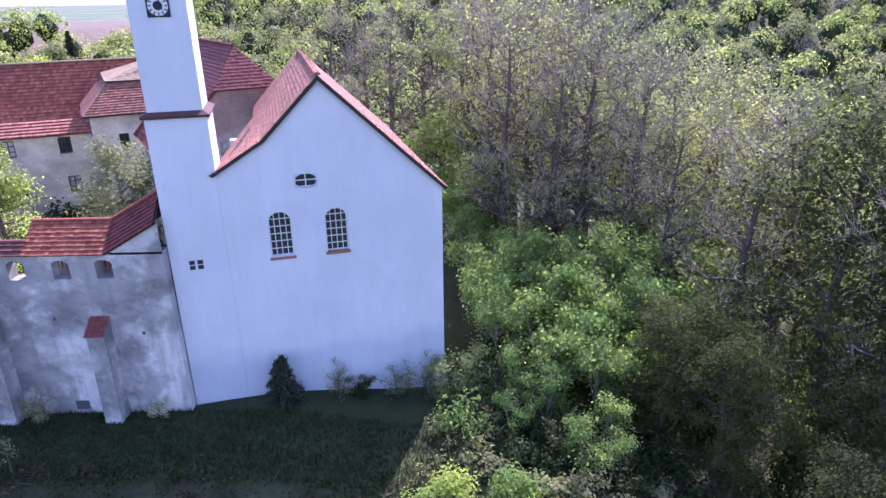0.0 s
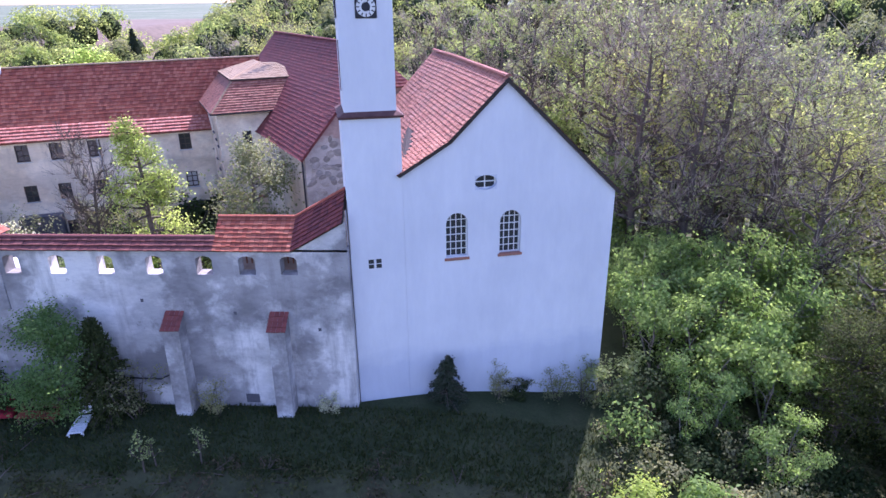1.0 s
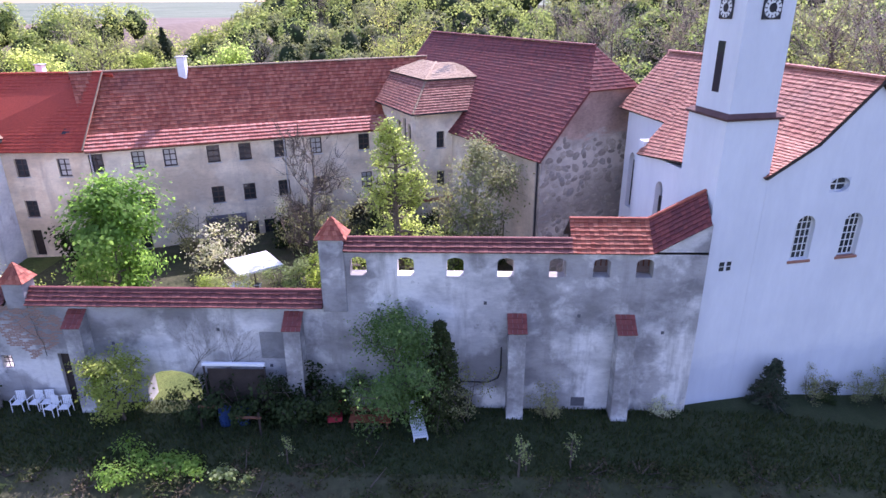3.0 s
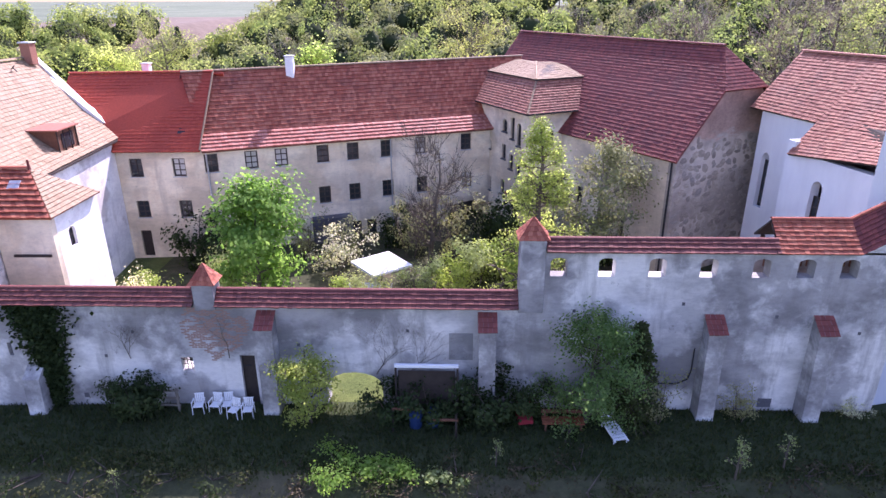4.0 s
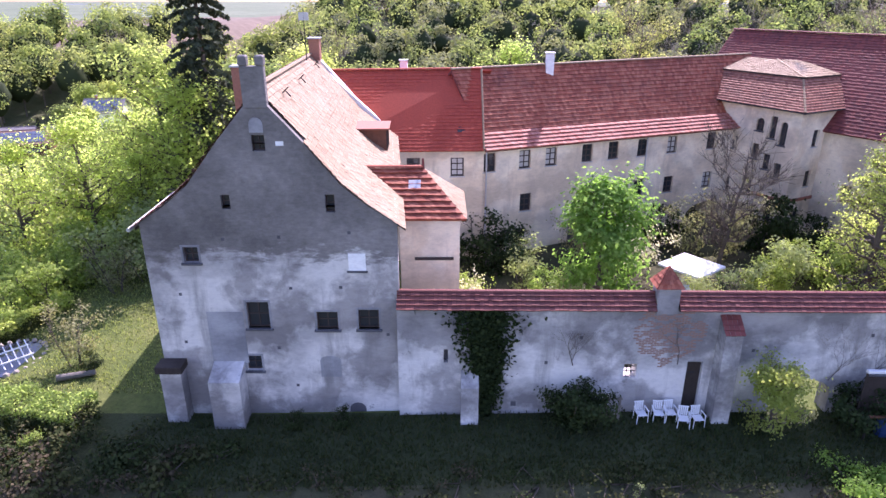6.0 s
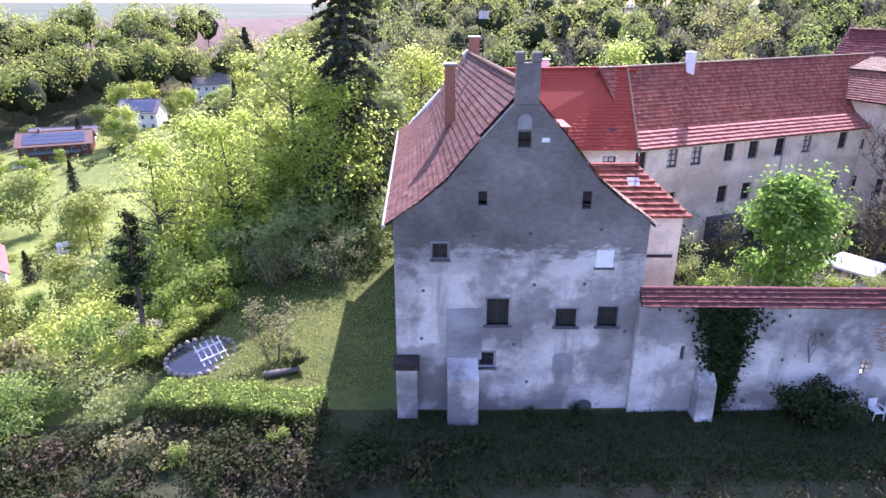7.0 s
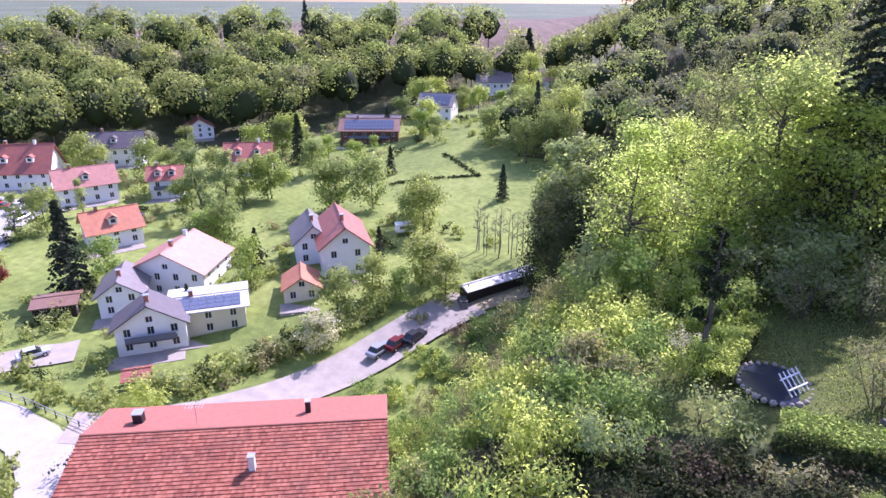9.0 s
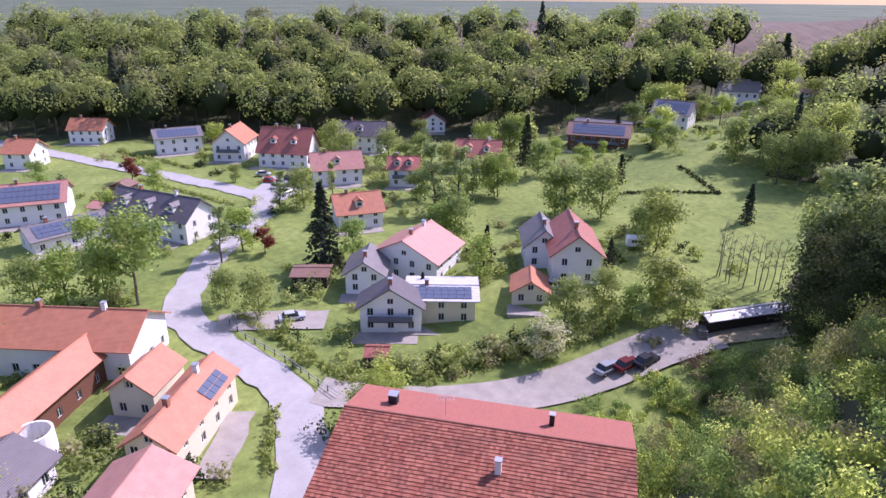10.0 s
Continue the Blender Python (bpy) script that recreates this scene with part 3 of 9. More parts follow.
def ribbon(name, pts, width, mat, label, category, lift=0.07):
    """A road or path laid over the ground along pts."""
    line = []
    for (a, b) in zip(pts, pts[1:]):
        n = max(2, int(math.dist(a, b) / 2.0))
        line += [(a[0] + (b[0] - a[0]) * i / n, a[1] + (b[1] - a[1]) * i / n) for i in range(n)]
    line.append(pts[-1])
    for _ in range(6):
        line = [line[0]] + [tuple((line[i - 1][k] + 2 * line[i][k] + line[i + 1][k]) / 4 for k in (0, 1)) for i in range(1, len(line) - 1)] + [line[-1]]
    bm = bmesh.new()
    rows = []
    for i, p in enumerate(line):
        q0, q1 = line[max(0, i - 1)], line[min(len(line) - 1, i + 1)]
        d = Vector((q1[0] - q0[0], q1[1] - q0[1], 0)).normalized()
        s = Vector((-d.y, d.x, 0))
        w = width if not callable(width) else width(i / (len(line) - 1))
        row = []
        for k in (-1, -0.5, 0, 0.5, 1):
            q = Vector((p[0], p[1], 0)) + s * (w * k / 2 + (0.12 if w > 6 else 0.9) * noise.noise((p[0] * 0.4, p[1] * 0.4, k)))
            row.append(bm.verts.new((q.x, q.y, max(ground(q.x, q.y), ground(p[0], p[1]) - 0.15) + lift + 0.12)))
        rows.append(row)
    for a, b in zip(rows, rows[1:]):
        for i in range(4):
            bm.faces.new((a[i], b[i], b[i + 1], a[i + 1]))
    bmesh.ops.recalc_face_normals(bm, faces=bm.faces[:])
    if sum(f.normal.z for f in bm.faces) < 0:
        bmesh.ops.reverse_faces(bm, faces=bm.faces[:])
    return tagged(part(name, bm, mat), label, category, kind="structure")


ribbon("road", [(-124, 14.5), (-129, 20.5), (-133.8, 26.2), (-139.5, 31.6), (-146, 35.4), (-154, 36.6), (-163, 36.8), (-172, 36.6), (-181.5, 38.5), (-190, 46.5), (-199, 57), (-209, 74), (-222, 85), (-240, 83), (-262, 79), (-290, 73), (-330, 66), (-390, 52)], 5.7, M_ASPHALT, "pale asphalt village street that curves between the houses", "road")
ribbon("track", [(-146, 38.5), (-134, 45), (-125.5, 54.5), (-119.5, 64.5), (-114.5, 75), (-110.5, 81)], lambda k: 5.6 + 2.6 * k, M_GRAVEL, "pale gravel track and parking strip below the hill", "road", 0.1)
ribbon("track", [(-110.5, 81), (-106, 86.5), (-101.5, 91)], 6.5, M_SAND, "bare sandy patch beside the low shed", "yard", 0.1)
ribbon("track", [(-172, 40), (-166, 47), (-160, 52)], 6.0, M_GRAVEL, "pale paved drive beside the chalet", "road", 0.1)
ribbon("track", [(-142, 20.5), (-145.5, 25), (-149.5, 29.5)], 3.6, M_GRAVEL, "pale bare yard beside the farmhouse", "yard", 0.1)
ribbon("track", [(-222, 84), (-228, 96), (-236, 101)], 12, M_ASPHALT, "paved forecourt where cars park", "road", 0.1)


# ---- plants ----
def bough_tubes(segs, sides=4):
    """Tapered limbs as one mesh: rows of start, end, radius, end radius."""
    p0, p1 = np.array([s[0] for s in segs], float), np.array([s[1] for s in segs], float)
    r0, r1 = np.array([s[2] for s in segs], float), np.array([s[3] for s in segs], float)
    d = p1 - p0
    d /= np.linalg.norm(d, axis=1, keepdims=True) + 1e-9
    ref = np.where(np.abs(d[:, 2:3]) > 0.9, [[1.0, 0, 0]], [[0, 0, 1.0]])
    u = np.cross(d, ref)
    u /= np.linalg.norm(u, axis=1, keepdims=True)
    w = np.cross(d, u)
    a = 2 * np.pi * np.arange(sides) / sides
    c, s = np.cos(a)[None, :, None], np.sin(a)[None, :, None]
    ring = c * u[:, None] + s * w[:, None]
    v = np.concatenate([p0[:, None] + ring * r0[:, None, None], p1[:, None] + ring * r1[:, None, None]], 1).reshape(-1, 3)
    i = (2 * sides * np.arange(len(segs)))[:, None]
    k = np.arange(sides)
    j = (k + 1) % sides
    f = np.stack([i + k, i + j, i + sides + j, i + sides + k], -1).reshape(-1, 4)
    return v, f


def leaf_quads(rng, pos, size, up=0.25, out=None, rise=0.0, slim=0.36):
    """Small folded leaves at pos, two triangles each; out: the way that they mostly face; rise: how much they stand on end."""
    n = len(pos)
    a = rng.normal(size=(n, 3))
    a[:, 2] *= 0.6
    b = rng.normal(size=(n, 3))
    b[:, 2] += up
    if out is not None:
        b = out / (np.linalg.norm(out, axis=1, keepdims=True) + 1e-6) + rng.normal(0, 0.42, (n, 3)) + [0, 0, 0.35]
        a = np.cross(a, b)
    if rise:
        a = a / (np.linalg.norm(a, axis=1, keepdims=True) + 1e-6) + [0, 0, rise]
    a /= np.linalg.norm(a, axis=1, keepdims=True)
    b = np.cross(a, b)
    b /= np.linalg.norm(b, axis=1, keepdims=True) + 1e-9
    s = size * rng.uniform(0.6, 1.35, (n, 1))
    fold = np.cross(a, b) * s * rng.uniform(-0.25, 0.25, (n, 1))
    v = np.stack([pos - a * s * 0.5, pos + b * s * slim + fold, pos + a * s * 0.5, pos - b * s * slim + fold], 1).reshape(-1, 3)
    i = (4 * np.arange(n))[:, None]
    return v, np.concatenate([i + [0, 1, 2, 3]])


def quad_mesh(name, v, f, mat):
    me = bpy.data.meshes.new(name)
    me.vertices.add(len(v))
    me.vertices.foreach_set("co", np.asarray(v, np.float32).ravel())
    me.loops.add(f.size)
    me.loops.foreach_set("vertex_index", np.asarray(f, np.int32).ravel())
    me.polygons.add(len(f))
    me.polygons.foreach_set("loop_start", np.arange(0, f.size, 4, dtype=np.int32))
    me.update(calc_edges=True)
    me.validate()
    me.materials.append(mat)
    return me


def limbs(rng, height, reach, shape, bare_to=0.25, count=16, twist=0.2, stems=1, trunk=0.022):
    """A skeleton: trunk, limbs and branches, and the places where leaves sit."""
    segs, tips = [], []
    for st in range(stems):
        lean = rng.normal(0, 0.05 if stems == 1 else 0.28, 2)
        n, pts = 9, []
        p = np.array([rng.normal(0, 0.25), rng.normal(0, 0.25), -0.4]) if stems > 1 else np.array([0, 0, -0.5])
        top = height * (1 if stems == 1 else rng.uniform(0.7, 1))
        for i in range(n + 1):
            pts.append(p.copy())
            p = p + np.array([lean[0] + rng.normal(0, twist * 0.3), lean[1] + rng.normal(0, twist * 0.3), 1]) * (top + 0.5) / n
        r = height * trunk / math.sqrt(stems)
        for i in range(n):
            segs.append((pts[i], pts[i + 1], r * (1 - i / n) ** 0.8 + 0.02, r * (1 - (i + 1) / n) ** 0.8 + 0.015))
        for k in range(max(3, count // stems)):
            f = bare_to + (0.97 - bare_to) * rng.uniform() ** 0.8
            i = min(n - 1, int(f * n))
            q = pts[i] + (pts[i + 1] - pts[i]) * (f * n - i)
            g = (f - bare_to) / (1 - bare_to)
            wide = {"round": math.sqrt(max(0.05, 1 - (2 * g - 0.85) ** 2 * 0.75)), "cone": 1.05 - g, "tall": 0.5 + 0.5 * math.sin(math.pi * min(1, g + 0.15)), "vase": 0.45 + 0.6 * g}[shape]
            long = reach * wide * rng.uniform(0.7, 1.1)
            az = rng.uniform(0, 2 * math.pi)
            el = rng.uniform(0.25, 0.8) if shape != "cone" else rng.uniform(-0.05, 0.4)
            d = np.array([math.cos(az) * math.cos(el), math.sin(az) * math.cos(el), math.sin(el)])
            rr = max(0.02, r * (1 - f) * 0.6 + 0.015)
            last = q
            for s in range(4):
                nxt = last + (d + rng.normal(0, twist, 3)) * long / 4
                segs.append((last, nxt, rr * (1 - s / 4.6), rr * (1 - (s + 1) / 4.6)))
                for _ in range(3 if stems == 1 else 2):
                    dd = d * 0.6 + rng.normal(0, 0.6, 3)
                    dd[2] += 0.25
                    e = nxt + dd * long * rng.uniform(0.16, 0.34)
                    if s > 0:
                        segs.append((nxt, e, rr * 0.35 + 0.006, 0.006))
                        tips.append((e, nxt))
                last = nxt
    return segs, tips


def tree(name, label, seed, height, reach, shape="round", leaf=None, bark=None, leaves=4000, size=0.3, bare_to=0.25, count=18, puff=0.55, stems=1, category="tree", twist=0.2, trunk=0.022, twigs=0, twig_mat=None):
    """A tree or bush: trunk with limbs, and a crown of single leaves that gathers round the twigs."""
    rng = np.random.default_rng(seed)
    segs, tips = limbs(rng, height, reach, shape, bare_to, count, twist, stems, trunk)
    t = thing(name, Matrix(), label, category)
    v, f = bough_tubes(segs, 3 if stems > 1 else 4)
    part("trunk", quad_mesh("trunk", v, f, bark or M_BARK), None, t)
    if leaves:
        a, b = np.array([e for e, _ in tips]), np.array([e for _, e in tips])
        pick = rng.integers(0, len(a), leaves)
        k = rng.uniform(0.1, 1.15, (leaves, 1))
        pos = b[pick] + (a[pick] - b[pick]) * k + rng.normal(0, puff * reach * 0.22, (leaves, 3)) * [1, 1, 0.8]
        v, f = leaf_quads(rng, pos, size, 0.25, (pos - [0, 0, height * 0.45]) / [reach, reach, height * 0.5] + rng.normal(0, 0.3, pos.shape))
        part("crown", quad_mesh("crown", v, f, leaf or M_LEAF), None, t)
    if twigs:
        a, b = np.array([e for e, _ in tips]), np.array([e for _, e in tips])
        pick = rng.integers(0, len(a), twigs)
        pos = b[pick] + (a[pick] - b[pick]) * rng.uniform(0.0, 1.0, (twigs, 1))
        d = a[pick] - b[pick]
        d = d / (np.linalg.norm(d, axis=1, keepdims=True) + 1e-6) + rng.normal(0, 0.45, (twigs, 3)) + [0, 0, 0.55]
        d *= rng.uniform(0.35, 1.2, (twigs, 1)) * reach * 0.22
        s_ = np.cross(d, rng.normal(size=(twigs, 3)))
        s_ *= 0.016 / (np.linalg.norm(s_, axis=1, keepdims=True) + 1e-6)
        v = np.stack([pos - s_, pos + s_, pos + d + s_ * 0.4, pos + d - s_ * 0.4], 1).reshape(-1, 3)
        tagged(part("twig_growth", quad_mesh("twig_growth", v, (4 * np.arange(twigs))[:, None] + [0, 1, 2, 3], twig_mat or M_TWIG), None, t), kind="stuff")
    return t


def spruce(name, label, seed, height, reach, needles=7000, size=0.3, mat=None, bare=0.06, tiers=1.9, droop=0.5):
    """A conifer: whorls of drooping boughs round a straight stem."""
    rng = np.random.default_rng(seed)
    t = thing(name, Matrix(), label, "tree")
    segs = [((0, 0, -0.5), (0, 0, height), height * 0.014, 0.02)]
    pos = []
    whorls = int(height * tiers)
    per = needles // max(1, whorls * 7)
    for w in range(whorls):
        g = w / whorls
        z = height * (bare + (1 - bare) * g)
        for k in range(7):
            az = rng.uniform(0, 2 * math.pi)
            long = reach * (1 - g) ** 0.85 * rng.uniform(0.65, 1.1) + 0.15
            e = np.array([math.cos(az) * long, math.sin(az) * long, -long * rng.uniform(0.18, droop)])
            s = np.array([0, 0, z])
            m = s + e * 0.55 + [0, 0, 0.1 * long]
            segs += [(s, m, 0.035, 0.02), (m, s + e, 0.02, 0.006)]
            u = rng.uniform(0.12, 1.05, (per, 1))
            p = s + e * u + np.array([0, 0, 0.1 * long]) * np.sin(np.pi * u)
            side = np.array([-math.sin(az), math.cos(az), 0]) * rng.normal(0, 0.16, (per, 1)) * long * (1.15 - u)
            pos.append(p + side + rng.normal(0, 0.05, (per, 3)) - [0, 0, 0.12] * rng.uniform(0, 1, (per, 1)))
    v, f = bough_tubes(segs, 4)
    part("trunk", quad_mesh("trunk", v, f, M_BARK), None, t)
    v, f = leaf_quads(rng, np.concatenate(pos), size)
    part("crown", quad_mesh("crown", v, f, mat or M_NEEDLE), None, t)
    return t


def plant(kind, x, y, scale=1.0, turn=0.0, z=None, first=[]):
    """Stand a tree at its place: the first time the tree itself, later a copy."""
    z = ground(x, y) if z is None else z
    m = pose(x, y, z, 0, 0, turn) @ Matrix.Diagonal((scale, scale, scale * random.uniform(0.93, 1.07), 1))
    if kind not in first:
        first.append(kind)
        kind.matrix_basis = m
        return kind
    c = kind.copy()
    scene.collection.objects.link(c)
    for o in kind.children:
        k = o.copy()
        scene.collection.objects.link(k)
        k.parent = c
    c.matrix_basis = m
    return c


def woods(name, label, spots, seed, mats, quads=200):
    """Woodland in the distance as one mass of trees: domed crowns of leaf clumps round a dense dark hull, conifers, and
    bare twiggy trees.
    The last three materials are bark, the hull whose dark colour stands for shade inside a crown, and bare twigs."""
    rng = np.random.default_rng(seed)
    vs, fs, slots, base = [], [], [], 0

    def add(v, f, slot):
        nonlocal base
        vs.append(v)
        fs.append(f + base)
        base += len(v)
        slots.extend([slot] * len(f))
    bark, core, twig = len(mats) - 3, len(mats) - 2, len(mats) - 1
    for x, y, h, r, kind in spots:
        z = ground(x, y) - 0.3
        o = np.array([x, y, z])
        n = int(quads * rng.uniform(0.85, 1.15))
        segs = [((x, y, z), (x + rng.normal(0, 0.3), y, z + h * 0.8), 0.012 * h + 0.05, 0.06)]
        if kind == 1:
            g = rng.uniform(0.05, 1, n) ** 0.8
            rad = r * (1.04 - g) * rng.uniform(0.35, 1.05, n)
            az = rng.uniform(0, 2 * np.pi, n)
            pos = np.stack([rad * np.cos(az), rad * np.sin(az), h * g], 1)
            v, f = leaf_quads(rng, pos + o, 0.13 * r + 0.3, 0.8, pos * [1, 1, 0] + [0, 0, 0.4])
            add(v, f, kind)
        elif kind == 4:
            az = rng.uniform(0, 2 * np.pi, 9)
            tip = np.stack([np.cos(az) * r * 0.7, np.sin(az) * r * 0.7, h * rng.uniform(0.65, 1.0, 9)], 1) + o
            foot = np.stack([np.zeros(9), np.zeros(9), h * rng.uniform(0.25, 0.55, 9)], 1) + o
            segs += [(a, b, 0.11, 0.03) for a, b in zip(foot, tip)]
            k = rng.integers(0, 9, n)
            pos = foot[k] + (tip[k] - foot[k]) * rng.uniform(0.25, 1.05, (n, 1)) + rng.normal(0, r * 0.2, (n, 3))
            v, f = leaf_quads(rng, pos, 0.3 * r, 0.2, None, 1.1, 0.018)
            add(v, f, twig)
            pos = pos[: n // 5] + rng.normal(0, 0.5, (n // 5, 3))
            v, f = leaf_quads(rng, pos, 0.45, 0.6)
            add(v, f, kind)
        else:
            axes = np.array([r, r, h * 0.41])
            m = rng.integers(10, 15)
            way = rng.normal(size=(m, 3))
            way /= np.linalg.norm(way, axis=1, keepdims=True)
            # Lobes stay high, so the dark hull shows as shade below them.
            way[:, 2] = np.where(way[:, 2] < -0.2, -way[:, 2], way[:, 2])
            lobe = way * axes * rng.uniform(0.5, 0.74, (m, 1))
            size = r * rng.uniform(0.36, 0.56, m)
            k = rng.integers(0, m, n)
            d = rng.normal(size=(n, 3))
            d = d / np.linalg.norm(d, axis=1, keepdims=True) + way[k] * 0.65 + [0, 0, 0.15]
            d /= np.linalg.norm(d, axis=1, keepdims=True)
            pos = lobe[k] + d * (size[k] * rng.uniform(0.72, 1.08, n))[:, None]
            pos[:, 2] += h * 0.56
            v, f = leaf_quads(rng, pos + o, 0.05 * r + 0.5, 0.8, d)
            add(v, f, kind)
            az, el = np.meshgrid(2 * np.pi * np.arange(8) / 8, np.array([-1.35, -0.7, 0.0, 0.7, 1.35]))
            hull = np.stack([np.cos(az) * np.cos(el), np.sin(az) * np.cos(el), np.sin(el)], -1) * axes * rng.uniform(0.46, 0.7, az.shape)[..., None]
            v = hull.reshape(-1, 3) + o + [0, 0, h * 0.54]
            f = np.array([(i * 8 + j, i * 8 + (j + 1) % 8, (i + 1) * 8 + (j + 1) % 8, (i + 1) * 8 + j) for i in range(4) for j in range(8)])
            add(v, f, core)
        v, f = bough_tubes(segs, 4)
        add(v, f, bark)
    me = quad_mesh(name, np.concatenate(vs), np.concatenate(fs), mats[0])
    for m in mats[1:]:
        me.materials.append(m)
    me.polygons.foreach_set("material_index", slots)
    return tagged(new(name, me), label, "woods", kind="stuff")


def scatter(seed, x0, x1, y0, y1, step, keep, tall=(11, 18.5), wide=(4.4, 7.2)):
    rng = np.random.default_rng(seed)
    out = []
    for x in np.arange(x0, x1, step):
        for y in np.arange(y0, y1, step):
            px, py = x + rng.uniform(-0.45, 0.45) * step, y + rng.uniform(-0.45, 0.45) * step
            k = keep(px, py)
            if k:
                kind = rng.choice(5, p=k)
                out.append((px, py, rng.uniform(*tall) * (1.05 if kind == 1 else 1), rng.uniform(*wide) * (0.62 if kind == 1 else 1), int(kind)))
    return out


def thicket(name, label, spots, seed, mats, quads=500, size=0.3, category="bushes", rise=0.0, slim=0.36):
    """Shrubs that grow into one another, too many to count: mounds of leaves on thin stems."""
    rng = np.random.default_rng(seed)
    vs, fs, slots, base = [], [], [], 0
    for x, y, h, r, kind in spots:
        z = ground(x, y)
        n = int(quads * (r / 2.0) ** 1.6 * rng.uniform(0.8, 1.2))
        m = rng.integers(5, 10)
        lobe = rng.normal(size=(m, 3)) * [0.5, 0.5, 0.22]
        lobe[:, 2] = np.abs(lobe[:, 2]) + 0.25
        d = rng.normal(size=(n, 3))
        d /= np.linalg.norm(d, axis=1, keepdims=True)
        pos = (lobe[rng.integers(0, m, n)] + d * rng.uniform(0.12, 0.48, (n, 1)) * [1, 1, 0.8]) * [r, r, h]
        pos[:, 2] = np.clip(pos[:, 2], 0.02, None)
        v, f = leaf_quads(rng, pos + [x, y, z], size * rng.uniform(0.8, 1.2), 0.5, d * 0.7 + pos / [r, r, h] * 0.6, rise, slim)
        vs.append(v)
        fs.append(f + base)
        base += len(v)
        slots += [kind] * len(f)
        segs = []
        for _ in range(5):
            e = lobe[rng.integers(0, m)] * [r, r, h]
            segs.append(((x, y, z - 0.1), (x + e[0], y + e[1], z + e[2]), 0.05, 0.012))
        v, f = bough_tubes(segs, 3)
        vs.append(v)
        fs.append(f + base)
        base += len(v)
        slots += [len(mats) - 1] * len(f)
    me = quad_mesh(name, np.concatenate(vs), np.concatenate(fs), mats[0])
    for q in mats[1:]:
        me.materials.append(q)
    me.polygons.foreach_set("material_index", slots)
    return tagged(new(name, me), label, category, kind="stuff")


def blades(name, label, seed, area, count, height, mats, category="grass", wide=0.05, keep=None):
    """Grass and weeds as single leaves that stand on the ground."""
    rng = np.random.default_rng(seed)
    x0, x1, y0, y1 = area
    p = np.stack([rng.uniform(x0, x1, count), rng.uniform(y0, y1, count)], 1)
    if keep:
        p = p[[keep(a, b) for a, b in p]]
    n = len(p)
    z = np.array([ground(a, b) for a, b in p])
    h = height * rng.uniform(0.4, 1.4, n)
    az = rng.uniform(0, 2 * np.pi, n)
    lean = rng.normal(0, 0.45, (n, 2)) * h[:, None]
    s = np.stack([np.cos(az), np.sin(az)], 1) * wide * rng.uniform(0.6, 1.5, (n, 1))
    v = np.zeros((n, 4, 3))
    v[:, 0, :2], v[:, 1, :2] = p - s, p + s
    v[:, 2, :2], v[:, 3, :2] = p + lean + s * 0.35, p + lean - s * 0.35
    v[:, 0, 2] = v[:, 1, 2] = z - 0.03
    v[:, 2, 2] = v[:, 3, 2] = z + h
    f = (4 * np.arange(n))[:, None] + [0, 1, 2, 3]
    me = quad_mesh(name, v.reshape(-1, 3), f, mats[0])
    for q in mats[1:]:
        me.materials.append(q)
    me.polygons.foreach_set("material_index", rng.integers(0, len(mats), n).tolist())
    return tagged(new(name, me), label, category, kind="stuff")


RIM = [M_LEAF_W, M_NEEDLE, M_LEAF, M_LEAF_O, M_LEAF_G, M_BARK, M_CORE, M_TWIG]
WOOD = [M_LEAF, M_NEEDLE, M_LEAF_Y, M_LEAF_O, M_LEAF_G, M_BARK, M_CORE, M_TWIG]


def rim_mix(x, y):
    r = rim_line(x, y)
    if r < 2 or r > 80 or y < 20 or (x > -178 and r > 40) or (-202 < x < -118 and y < 276 and r < 26):
        return None
    return (0.66, 0.02, 0.2, 0.1, 0.02)


def hill_mix(x, y):
    if not ((y > 118 and x > -108) or (y > 168 and x > -136 + 0.35 * (y - 168))) or rim_line(x, y) > 60:
        return None
    return (0.5, 0.05, 0.18, 0.22, 0.05) if x < 0 else (0.25, 0.03, 0.2, 0.36, 0.16)


def east_mix(x, y):
    if x < 12 or y < 62 or y > 118:
        return None
    return (0.14, 0.02, 0.18, 0.38, 0.28)


woods("rim_woods", "spring-green mixed wood on the rim above the village", scatter(3, -420, -60, 20, 420, 10.8, rim_mix, (18, 26), (7.2, 10.2)), 11, RIM, 800)
woods("hill_woods", "mixed spring woodland on the slope beyond the monastery", scatter(4, -140, 290, 160, 345, 11.0, hill_mix, (13, 20), (5.6, 8.2)), 12, RIM, 420)
woods("east_woods", "budding grey and olive woodland beside the church", scatter(5, 12, 130, 62, 118, 7.0, east_mix), 13, WOOD, 420)


